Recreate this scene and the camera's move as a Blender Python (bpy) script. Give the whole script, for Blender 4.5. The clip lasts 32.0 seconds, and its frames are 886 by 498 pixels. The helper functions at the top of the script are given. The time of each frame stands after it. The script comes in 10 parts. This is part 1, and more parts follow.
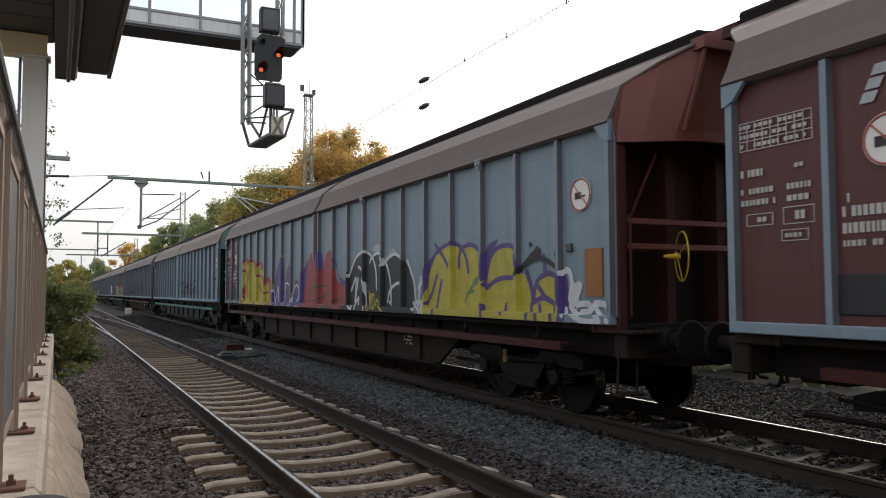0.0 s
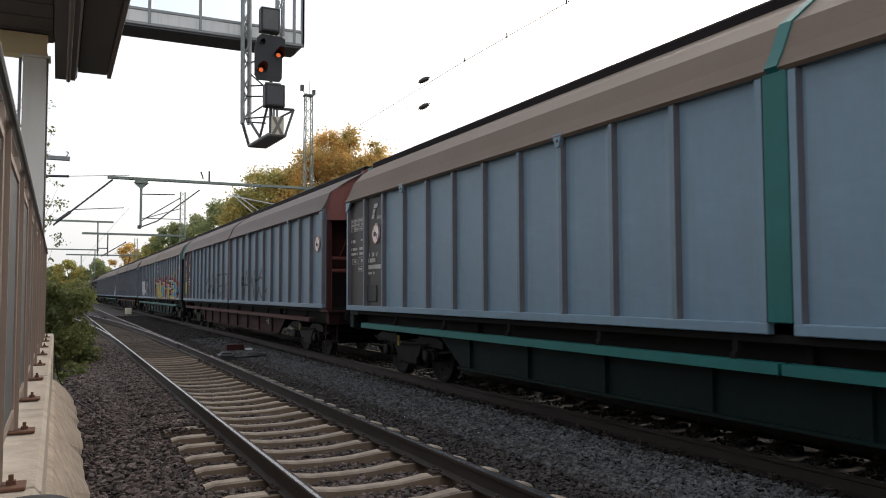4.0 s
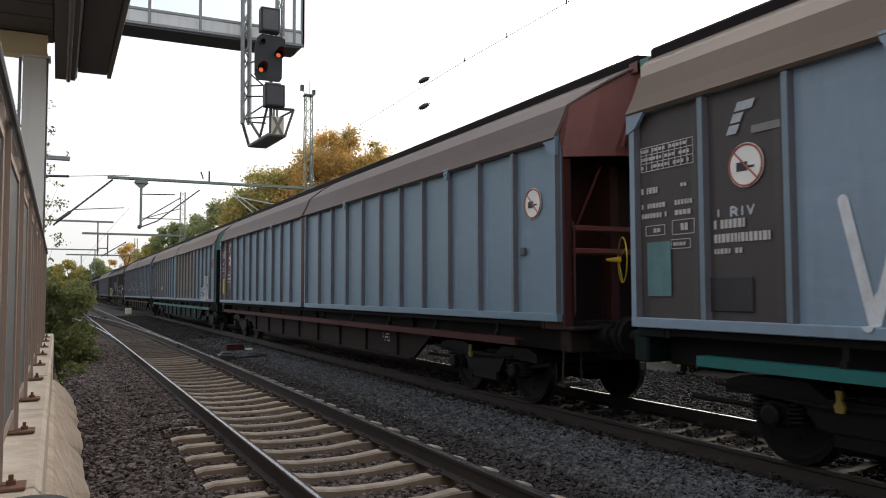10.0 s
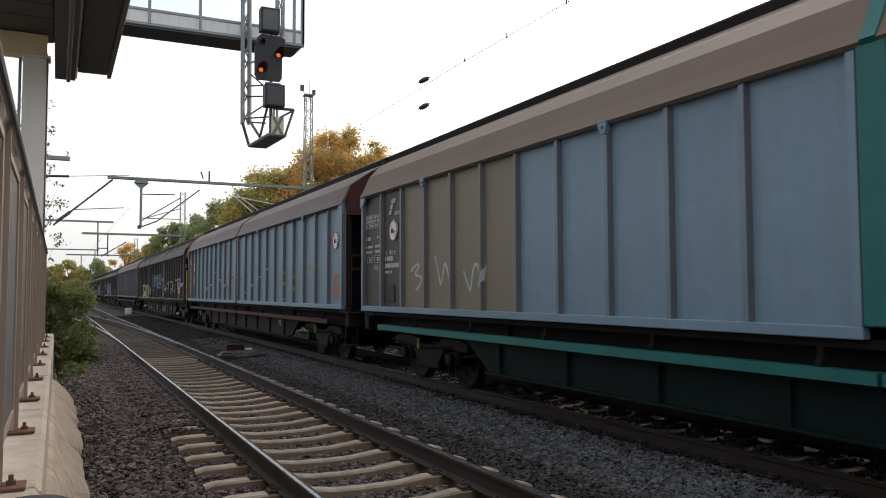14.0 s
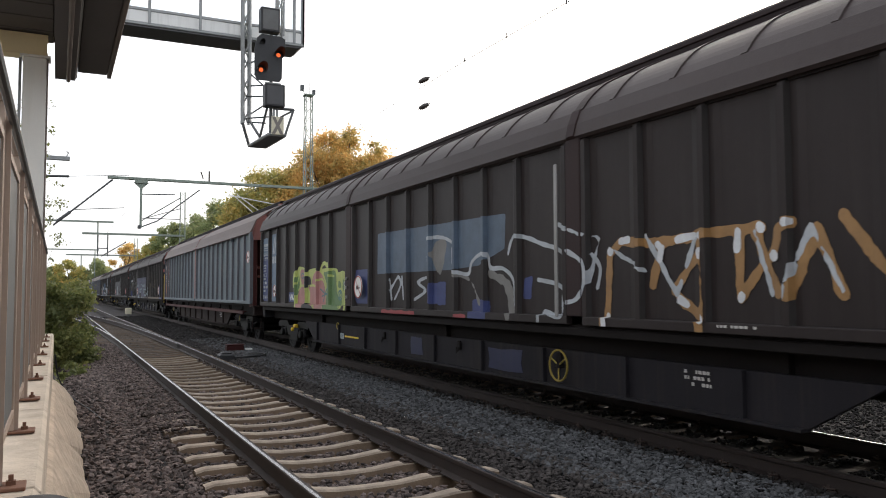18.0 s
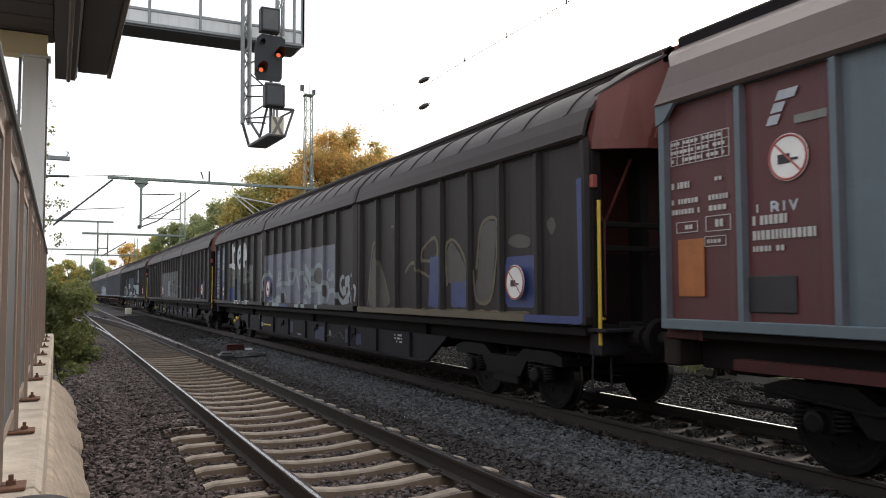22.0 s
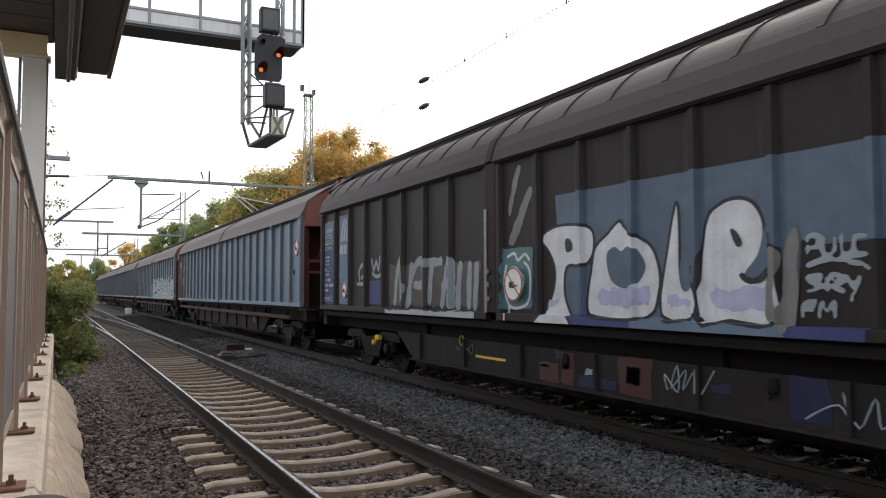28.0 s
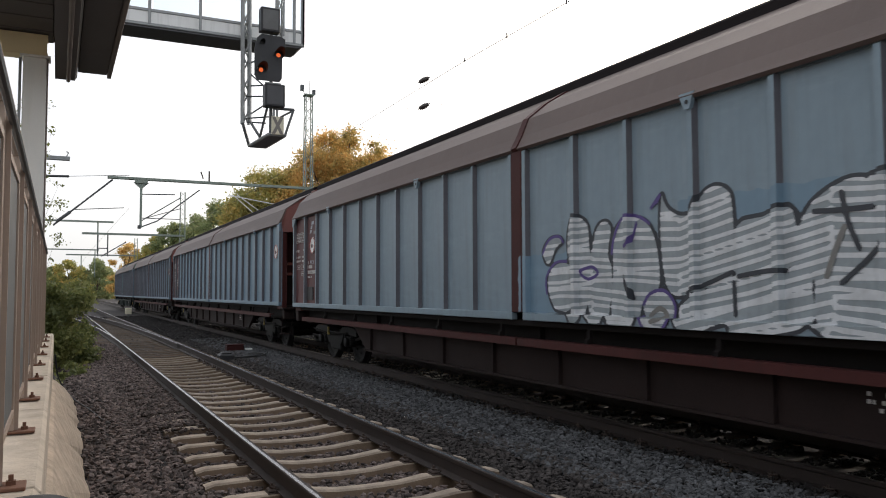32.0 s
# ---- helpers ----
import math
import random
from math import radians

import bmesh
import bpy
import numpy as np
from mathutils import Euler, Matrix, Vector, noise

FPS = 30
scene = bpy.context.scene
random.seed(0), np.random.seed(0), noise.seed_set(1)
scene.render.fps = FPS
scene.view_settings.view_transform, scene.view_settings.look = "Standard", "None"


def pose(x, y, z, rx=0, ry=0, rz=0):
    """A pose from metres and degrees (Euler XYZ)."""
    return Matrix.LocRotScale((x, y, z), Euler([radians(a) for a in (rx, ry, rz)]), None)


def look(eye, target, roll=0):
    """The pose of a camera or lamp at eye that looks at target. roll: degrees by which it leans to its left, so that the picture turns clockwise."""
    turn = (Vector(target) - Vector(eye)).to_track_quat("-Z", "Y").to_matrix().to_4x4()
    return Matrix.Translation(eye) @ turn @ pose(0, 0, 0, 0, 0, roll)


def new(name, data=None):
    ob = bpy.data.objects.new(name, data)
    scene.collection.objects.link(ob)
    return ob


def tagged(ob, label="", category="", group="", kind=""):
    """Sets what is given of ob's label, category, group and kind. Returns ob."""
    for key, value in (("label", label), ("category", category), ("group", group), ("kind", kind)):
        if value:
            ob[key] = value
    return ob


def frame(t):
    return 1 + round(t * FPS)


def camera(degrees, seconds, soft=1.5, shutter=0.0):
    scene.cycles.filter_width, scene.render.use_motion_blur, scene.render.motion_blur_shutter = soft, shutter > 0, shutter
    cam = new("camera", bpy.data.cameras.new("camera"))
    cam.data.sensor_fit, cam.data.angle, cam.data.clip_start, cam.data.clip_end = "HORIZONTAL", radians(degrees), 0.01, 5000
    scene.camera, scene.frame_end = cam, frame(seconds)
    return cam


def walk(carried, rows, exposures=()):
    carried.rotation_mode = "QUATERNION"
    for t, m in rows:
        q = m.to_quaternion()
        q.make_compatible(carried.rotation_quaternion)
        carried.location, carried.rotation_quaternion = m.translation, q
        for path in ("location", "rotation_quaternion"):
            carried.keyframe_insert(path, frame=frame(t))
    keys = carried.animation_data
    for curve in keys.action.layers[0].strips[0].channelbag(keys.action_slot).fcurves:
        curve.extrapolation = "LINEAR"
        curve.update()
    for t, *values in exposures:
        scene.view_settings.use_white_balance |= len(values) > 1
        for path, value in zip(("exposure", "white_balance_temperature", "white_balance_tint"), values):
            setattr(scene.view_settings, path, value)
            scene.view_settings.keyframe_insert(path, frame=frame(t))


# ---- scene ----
cam = camera(59.04, 32.0, soft=1.0, shutter=0.06)
EYE = (0.0, 0.0, 1.502)
YAW, PITCH = radians(26.214), radians(3.1185)
AIM = (math.sin(YAW) * math.cos(PITCH), math.cos(YAW) * math.cos(PITCH), 1.502 + math.sin(PITCH))
VIEW = look(EYE, AIM, -0.172)
walk(cam, [(0.0, VIEW), (32.0, VIEW)], exposures=[(0.0, 0.08), (14.0, 0.08), (16.5, 0.2), (18.0, 0.46), (19.0, 0.48), (20.5, 0.36), (21.5, 0.36), (23.0, 0.48), (25.0, 0.48), (28.0, 0.42), (29.5, 0.3), (31.0, 0.22), (32.0, 0.12)])

# world: a bright overcast afternoon
world = bpy.data.worlds.new("overcast_sky")
scene.world = world
world.use_nodes = True
wn, wl = world.node_tree.nodes, world.node_tree.links
sky = wn.new("ShaderNodeTexSky")
sky.sky_type = "NISHITA"
sky.sun_disc = False
sky.sun_elevation, sky.sun_rotation = radians(28), radians(50)
sky.dust_density = 6.0
sky.air_density = 0.7
bg_sky = wn["Background"]
wl.new(sky.outputs[0], bg_sky.inputs[0])
bg_sky.inputs[1].default_value = 0.06
cloud = wn.new("ShaderNodeBackground")
cloud.inputs[0].default_value = (0.955, 0.975, 1.0, 1)
cloud.inputs[1].default_value = 0.75
both = wn.new("ShaderNodeAddShader")
wl.new(bg_sky.outputs[0], both.inputs[0])
wl.new(cloud.outputs[0], both.inputs[1])
wl.new(both.outputs[0], wn["World Output"].inputs[0])

sun = new("sun", bpy.data.lights.new("sun", "SUN"))
sun.data.energy, sun.data.angle = 0.7, radians(25)
sun.data.color = (1.0, 0.96, 0.9)
sun.matrix_basis = look((20, 17, 14), (0, 0, 0))


# ---- materials ----
def mat(name, rgb, rough=0.6, metal=0.0, vary=0.25, scale=3.0, grain=40.0, bump=0.15, bump_scale=60.0,
        streak=0.0, dirt=(0.06, 0.05, 0.04), island=0.0, random_tone=0.0, spec=0.5, coords="Object", scuff=0.0):
    """A surface with tone variation at two scales, optional run-down streaks and fine relief."""
    m = bpy.data.materials.new(name)
    m.use_nodes = True
    n, l = m.node_tree.nodes, m.node_tree.links
    b = n["Principled BSDF"]
    b.inputs["Roughness"].default_value = rough
    b.inputs["Metallic"].default_value = metal
    b.inputs["Specular IOR Level"].default_value = spec
    tc = n.new("ShaderNodeTexCoord")
    big = n.new("ShaderNodeTexNoise")
    big.inputs["Scale"].default_value, big.inputs["Detail"].default_value = scale, 5
    l.new(tc.outputs[coords], big.inputs["Vector"])
    fine = n.new("ShaderNodeTexNoise")
    fine.inputs["Scale"].default_value, fine.inputs["Detail"].default_value = grain, 4
    l.new(tc.outputs[coords], fine.inputs["Vector"])
    mix = n.new("ShaderNodeMix")
    mix.data_type = "RGBA"
    lo = [c * (1 - vary) for c in rgb]
    hi = [min(1, c * (1 + vary * 0.8)) for c in rgb]
    mix.inputs[6].default_value, mix.inputs[7].default_value = (*lo, 1), (*hi, 1)
    add = n.new("ShaderNodeMath")
    add.operation = "MULTIPLY_ADD"
    l.new(fine.outputs[0], add.inputs[0])
    add.inputs[1].default_value = 0.45
    sub = n.new("ShaderNodeMath")
    sub.operation = "MULTIPLY_ADD"
    sub.inputs[1].default_value, sub.inputs[2].default_value = 1.1, -0.28
    l.new(big.outputs[0], sub.inputs[0])
    l.new(sub.outputs[0], add.inputs[2])
    l.new(add.outputs[0], mix.inputs[0])
    colour = mix.outputs[2]
    if streak:
        mp = n.new("ShaderNodeMapping")
        mp.inputs["Scale"].default_value = (5.0, 5.0, 0.35)
        l.new(tc.outputs[coords], mp.inputs[0])
        st = n.new("ShaderNodeTexNoise")
        st.inputs["Scale"].default_value, st.inputs["Detail"].default_value = 1.6, 6
        l.new(mp.outputs[0], st.inputs["Vector"])
        ramp = n.new("ShaderNodeValToRGB")
        ramp.color_ramp.elements[0].position, ramp.color_ramp.elements[1].position = 0.5, 0.78
        ramp.color_ramp.elements[1].color = (streak, streak, streak, 1)
        l.new(st.outputs[0], ramp.inputs[0])
        dm = n.new("ShaderNodeMix")
        dm.data_type = "RGBA"
        l.new(ramp.outputs[0], dm.inputs[0])
        l.new(colour, dm.inputs[6])
        dm.inputs[7].default_value = (*dirt, 1)
        colour = dm.outputs[2]
    if scuff:
        sm = n.new("ShaderNodeMapping")
        sm.inputs["Scale"].default_value = (0.4, 0.4, 2.2)
        l.new(tc.outputs[coords], sm.inputs[0])
        sn = n.new("ShaderNodeTexNoise")
        sn.inputs["Scale"].default_value, sn.inputs["Detail"].default_value, sn.inputs["Roughness"].default_value = 1.4, 7, 0.65
        l.new(sm.outputs[0], sn.inputs["Vector"])
        sr = n.new("ShaderNodeMapRange")
        sr.inputs[1].default_value, sr.inputs[2].default_value = 0.52, 0.75
        sr.inputs[4].default_value = scuff
        l.new(sn.outputs[0], sr.inputs[0])
        sx = n.new("ShaderNodeMix")
        sx.data_type = "RGBA"
        l.new(sr.outputs[0], sx.inputs[0])
        l.new(colour, sx.inputs[6])
        sx.inputs[7].default_value = (*[min(1, c * 1.35 + 0.02) for c in rgb], 1)
        colour = sx.outputs[2]
    if island or random_tone:
        geo = n.new("ShaderNodeNewGeometry" if island else "ShaderNodeObjectInfo")
        hsv = n.new("ShaderNodeHueSaturation")
        mr = n.new("ShaderNodeMapRange")
        k = island or random_tone
        mr.inputs[3].default_value, mr.inputs[4].default_value = 1 - k, 1 + k
        l.new(geo.outputs["Random Per Island" if island else "Random"], mr.inputs[0])
        l.new(mr.outputs[0], hsv.inputs["Value"])
        l.new(colour, hsv.inputs["Color"])
        colour = hsv.outputs[0]
    l.new(colour, b.inputs["Base Color"])
    if bump:
        bn = n.new("ShaderNodeTexNoise")
        bn.inputs["Scale"].default_value, bn.inputs["Detail"].default_value = bump_scale, 3
        l.new(tc.outputs[coords], bn.inputs["Vector"])
        bp = n.new("ShaderNodeBump")
        bp.inputs["Strength"].default_value, bp.inputs["Distance"].default_value = bump, 0.01
        l.new(bn.outputs[0], bp.inputs["Height"])
        l.new(bp.outputs[0], b.inputs["Normal"])
    return m


def leaf_mat(name, a, b_, c):
    """Leaves: three tones spread leaf by leaf, with some light let through."""
    m = bpy.data.materials.new(name)
    m.use_nodes = True
    n, l = m.node_tree.nodes, m.node_tree.links
    b = n["Principled BSDF"]
    b.inputs["Roughness"].default_value = 0.55
    geo = n.new("ShaderNodeNewGeometry")
    ramp = n.new("ShaderNodeValToRGB")
    e = ramp.color_ramp.elements
    e[0].color, e[1].color = (*a, 1), (*c, 1)
    mid = e.new(0.5)
    mid.color = (*b_, 1)
    tc = n.new("ShaderNodeTexCoord")
    no = n.new("ShaderNodeTexNoise")
    no.inputs["Scale"].default_value = 0.45
    l.new(tc.outputs["Object"], no.inputs["Vector"])
    mx = n.new("ShaderNodeMath")
    mx.operation = "MULTIPLY_ADD"
    mx.inputs[1].default_value = 0.55
    l.new(geo.outputs["Random Per Island"], mx.inputs[0])
    sh = n.new("ShaderNodeMath")
    sh.operation = "MULTIPLY_ADD"
    sh.inputs[1].default_value, sh.inputs[2].default_value = 1.6, -0.58
    l.new(no.outputs[0], sh.inputs[0])
    l.new(sh.outputs[0], mx.inputs[2])
    l.new(mx.outputs[0], ramp.inputs[0])
    l.new(ramp.outputs[0], b.inputs["Base Color"])
    tr = n.new("ShaderNodeBsdfTranslucent")
    l.new(ramp.outputs[0], tr.inputs[0])
    ms = n.new("ShaderNodeMixShader")
    ms.inputs[0].default_value = 0.45
    l.new(b.outputs[0], ms.inputs[1])
    l.new(tr.outputs[0], ms.inputs[2])
    l.new(ms.outputs[0], n["Material Output"].inputs[0])
    return m


def glow_mat(name, rgb, strength):
    m = bpy.data.materials.new(name)
    m.use_nodes = True
    b = m.node_tree.nodes["Principled BSDF"]
    b.inputs["Base Color"].default_value = (*rgb, 1)
    b.inputs["Emission Color"].default_value = (*rgb, 1)
    b.inputs["Emission Strength"].default_value = strength
    return m


def glass_mat(name, tint):
    m = bpy.data.materials.new(name)
    m.use_nodes = True
    b = m.node_tree.nodes["Principled BSDF"]
    b.inputs["Base Color"].default_value = (*tint, 1)
    b.inputs["Roughness"].default_value = 0.05
    b.inputs["Transmission Weight"].default_value = 1.0
    b.inputs["IOR"].default_value = 1.1
    return m


M = {}
M["ballast"] = mat("ballast_stone", (0.12, 0.092, 0.083), 0.9, vary=0.45, scale=1.2, grain=60, bump=0.5, bump_scale=45, island=0.75)
M["ballast_bed"] = mat("ballast_bed", (0.042, 0.035, 0.033), 0.95, vary=0.5, scale=0.8, grain=28, bump=1.0, bump_scale=26)
M["ballast_fresh"] = mat("grey_ballast_stone", (0.088, 0.09, 0.095), 0.9, vary=0.35, scale=1.2, grain=90, bump=0.5, bump_scale=45, island=0.5)
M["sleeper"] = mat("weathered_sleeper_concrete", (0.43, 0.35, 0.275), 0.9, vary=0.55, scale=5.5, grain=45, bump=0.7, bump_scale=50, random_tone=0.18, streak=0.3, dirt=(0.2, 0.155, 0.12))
M["sleeper_dark"] = mat("dark_sleeper_concrete", (0.10, 0.08, 0.064), 0.9, vary=0.35, scale=2.2, grain=55, bump=0.35, random_tone=0.2)
M["rail_side"] = mat("rusty_rail_steel", (0.042, 0.031, 0.028), 0.75, metal=0.2, vary=0.35, scale=2, grain=60)
M["rail_top"] = mat("polished_rail_head", (0.36, 0.37, 0.39), 0.25, metal=1.0, vary=0.1, scale=4, grain=80, bump=0.03)
M["clip"] = mat("rail_clip_steel", (0.07, 0.05, 0.042), 0.7, metal=0.3)
M["concrete"] = mat("light_kerb_concrete", (0.52, 0.44, 0.35), 0.9, vary=0.38, scale=4, grain=30, bump=0.5, bump_scale=55, streak=0.45, dirt=(0.24, 0.2, 0.155))
M["apron"] = mat("rough_apron_concrete", (0.50, 0.40, 0.305), 0.95, vary=0.5, scale=6, grain=32, bump=1.2, bump_scale=38, streak=0.15, dirt=(0.25, 0.2, 0.155))
M["platform"] = mat("platform_paving", (0.30, 0.285, 0.26), 0.9, vary=0.3, scale=1.5, grain=60)
M["rail_paint"] = mat("brown_beige_railing_paint", (0.41, 0.315, 0.25), 0.5, vary=0.15, scale=4, grain=50, streak=0.4, dirt=(0.16, 0.10, 0.07))
M["mesh_panel"] = mat("dark_grey_infill", (0.12, 0.12, 0.12), 0.6, vary=0.25, scale=5)
M["rust"] = mat("rusty_bracket", (0.16, 0.075, 0.045), 0.85, vary=0.4, scale=12, grain=80)
M["column"] = mat("cream_column_paint", (0.86, 0.83, 0.77), 0.5, vary=0.08, scale=1.5, streak=0.15, dirt=(0.4, 0.34, 0.27))
M["beam_cream"] = mat("yellowed_beam_paint", (0.80, 0.66, 0.40), 0.55, vary=0.12, scale=2)
M["canopy"] = mat("dark_canopy_cladding", (0.085, 0.072, 0.068), 0.55, vary=0.2, scale=1.5)
M["canopy_edge"] = mat("brown_fascia", (0.15, 0.115, 0.095), 0.5, vary=0.2, scale=2)
M["steel_grey"] = mat("galvanised_steel", (0.30, 0.31, 0.31), 0.5, metal=0.35, vary=0.2, scale=5, grain=60)
M["steel_dark"] = mat("dark_galvanised_steel", (0.1, 0.105, 0.11), 0.5, metal=0.3, vary=0.2, scale=5, grain=60)
M["mast_green"] = mat("green_grey_mast_paint", (0.25, 0.3, 0.26), 0.6, vary=0.2, scale=2, streak=0.4, dirt=(0.2, 0.12, 0.08))
M["panel_white"] = mat("white_bridge_cladding", (0.8, 0.8, 0.785), 0.45, vary=0.1, scale=1.5, streak=0.3, dirt=(0.3, 0.3, 0.28))
M["bridge_dark"] = mat("dark_bridge_soffit", (0.07, 0.07, 0.075), 0.6)
M["signal_black"] = mat("matt_black_signal_board", (0.025, 0.025, 0.028), 0.55, vary=0.3)
M["lamp_red"] = glow_mat("lit_red_lamp", (1.0, 0.17, 0.045), 0.62)
M["white"] = mat("white_paint", (0.78, 0.77, 0.74), 0.5, vary=0.12, scale=5, grain=70)
M["black"] = mat("black_paint", (0.02, 0.02, 0.022), 0.5, vary=0.3)
M["glass"] = glass_mat("window_glass", (0.82, 0.9, 0.95))
M["wire"] = mat("dark_contact_wire", (0.06, 0.055, 0.05), 0.5, metal=0.4, bump=0)
M["insulator"] = mat("brown_glazed_insulator", (0.05, 0.04, 0.036), 0.25)
M["bark"] = mat("grey_brown_bark", (0.11, 0.085, 0.065), 0.95, vary=0.4, scale=6, grain=30, bump=0.8, bump_scale=20)
M["leaf_gold"] = leaf_mat("orange_brown_autumn_leaves", (0.34, 0.34, 0.13), (0.72, 0.50, 0.18), (0.92, 0.60, 0.22))
M["leaf_mixed"] = leaf_mat("yellow_green_leaves", (0.24, 0.28, 0.10), (0.45, 0.42, 0.14), (0.72, 0.52, 0.18))
M["leaf_green"] = leaf_mat("dull_green_leaves", (0.20, 0.25, 0.115), (0.30, 0.35, 0.165), (0.46, 0.45, 0.21))
M["leaf_bush"] = leaf_mat("bramble_leaves", (0.08, 0.10, 0.035), (0.165, 0.185, 0.06), (0.31, 0.30, 0.10))
M["grass"] = mat("dry_grass_verge", (0.042, 0.041, 0.024), 0.95, vary=0.4, scale=0.8, grain=30, bump=0.8, bump_scale=20)
M["yellow"] = mat("signal_yellow_paint", (0.70, 0.48, 0.04), 0.45, vary=0.15, scale=6)
M["old_yellow"] = mat("worn_yellow_paint", (0.27, 0.2, 0.03), 0.55, vary=0.3, scale=14, grain=60, bump=0.1)
M["bare_post"] = mat("bare_scraped_metal", (0.27, 0.265, 0.26), 0.42, 0.35, vary=0.3, scale=3.0, grain=30, bump=0.1, streak=0.4)
M["rubber"] = mat("black_rubber", (0.012, 0.012, 0.013), 0.6)
# rolling stock
M["blue"] = mat("pale_blue_wagon_paint", (0.157, 0.244, 0.318), 0.42, vary=0.2, scale=0.8, grain=9, bump=0.3, bump_scale=2.6, streak=0.38, dirt=(0.15, 0.2, 0.23), scuff=0.36)
M["blue_grey"] = mat("weathered_grey_blue_wagon_paint", (0.206, 0.277, 0.328), 0.45, vary=0.2, scale=0.8, grain=9, bump=0.3, bump_scale=2.6, streak=0.38, dirt=(0.14, 0.16, 0.17), scuff=0.36)
M["blue_deep"] = mat("slate_blue_wagon_paint", (0.13, 0.2, 0.268), 0.42, vary=0.2, scale=0.8, grain=9, bump=0.3, bump_scale=2.6, streak=0.38, dirt=(0.12, 0.15, 0.18), scuff=0.36)
M["tan"] = mat("tan_overpaint", (0.2, 0.17, 0.12), 0.5, vary=0.12, scale=0.9, grain=14, bump=0.06, streak=0.35, dirt=(0.15, 0.13, 0.1))
M["roof"] = mat("dusty_brown_roof", (0.116, 0.082, 0.072), 0.6, vary=0.15, scale=0.8, grain=16, streak=0.3, dirt=(0.14, 0.11, 0.1))
M["ridge"] = mat("dark_ridge_rail", (0.014, 0.011, 0.012), 0.7, vary=0.3, scale=2, spec=0.1)
M["ridge_wine"] = mat("dark_wine_ridge_rail", (0.03, 0.021, 0.022), 0.65, vary=0.3, scale=2, spec=0.2)
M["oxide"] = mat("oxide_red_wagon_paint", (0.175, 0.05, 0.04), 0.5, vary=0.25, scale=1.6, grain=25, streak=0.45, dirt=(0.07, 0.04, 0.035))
M["oxide_dark"] = mat("dark_streaked_oxide_red_paint", (0.066, 0.021, 0.02), 0.55, vary=0.3, scale=1.6, grain=25, streak=0.5, dirt=(0.035, 0.022, 0.02), spec=0.15)
M["data_red"] = mat("maroon_data_panel", (0.10, 0.029, 0.03), 0.5, vary=0.2, scale=1.5, streak=0.3)
M["data_black"] = mat("sooty_data_panel", (0.05, 0.043, 0.042), 0.5, vary=0.25, scale=1.5)
M["teal"] = mat("teal_wagon_paint", (0.085, 0.19, 0.17), 0.5, vary=0.2, scale=1.8, grain=25, streak=0.4, dirt=(0.05, 0.09, 0.08))
# Teal copy taken to near black: the shade below the wall is painted in.
M["teal_dark"] = mat("near_black_teal_paint", (0.005, 0.014, 0.0135), 0.6, vary=0.4, scale=1.8, streak=0.5, dirt=(0.011, 0.012, 0.011), spec=0.15)
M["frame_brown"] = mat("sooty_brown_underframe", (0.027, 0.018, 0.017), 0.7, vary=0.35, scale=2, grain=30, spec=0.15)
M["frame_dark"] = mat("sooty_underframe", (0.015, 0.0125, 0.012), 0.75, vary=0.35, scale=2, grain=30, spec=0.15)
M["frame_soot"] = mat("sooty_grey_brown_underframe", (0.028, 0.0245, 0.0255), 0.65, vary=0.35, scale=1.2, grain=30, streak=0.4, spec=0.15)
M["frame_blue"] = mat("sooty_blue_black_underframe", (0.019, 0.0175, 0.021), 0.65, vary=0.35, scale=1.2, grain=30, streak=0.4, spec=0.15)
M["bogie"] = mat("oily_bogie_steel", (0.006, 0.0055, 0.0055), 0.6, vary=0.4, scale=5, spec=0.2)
M["tread"] = mat("wheel_tread_steel", (0.1, 0.1, 0.1), 0.3, metal=1.0)
M["soot"] = mat("sooty_dark_wall_paint", (0.0258, 0.0195, 0.019), 0.5, vary=0.3, scale=0.9, grain=12, bump=0.3, bump_scale=2.6, streak=0.35, dirt=(0.04, 0.034, 0.032), spec=0.25)
M["soot_roof"] = mat("sooty_grey_roof", (0.054, 0.042, 0.041), 0.55, vary=0.18, scale=0.9, grain=14, streak=0.3, dirt=(0.06, 0.05, 0.047), spec=0.25)
# Darker than most walls; on rib flanks and on whole slate-blue ribs.
M["rib_dark"] = mat("dark_grey_rib_coat", (0.115, 0.113, 0.128), 0.6, vary=0.35, scale=2.5, grain=30, streak=0.5, dirt=(0.075, 0.055, 0.052))
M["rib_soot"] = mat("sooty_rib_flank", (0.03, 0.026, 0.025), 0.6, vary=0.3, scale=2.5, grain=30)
M["rail_dull"] = mat("dull_rail_head", (0.035, 0.03, 0.028), 0.75, metal=0.3, vary=0.2, scale=4, grain=80, bump=0.03)
M["cream"] = mat("cream_enamel", (0.62, 0.57, 0.43), 0.45, vary=0.12, scale=5)
M["cross_grey"] = mat("grey_brown_enamel", (0.2, 0.18, 0.16), 0.5)
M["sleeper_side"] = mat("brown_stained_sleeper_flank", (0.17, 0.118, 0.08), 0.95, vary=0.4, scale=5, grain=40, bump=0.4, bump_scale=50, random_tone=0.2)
M["sleeper_mid"] = mat("mid_brown_sleeper_concrete", (0.25, 0.2, 0.15), 0.9, vary=0.35, scale=2.2, grain=55, bump=0.35, random_tone=0.2)
M["ballast_dark"] = mat("dark_ballast_stone", (0.021, 0.018, 0.017), 0.9, vary=0.45, scale=1.2, grain=90, bump=0.5, bump_scale=45, island=0.5)
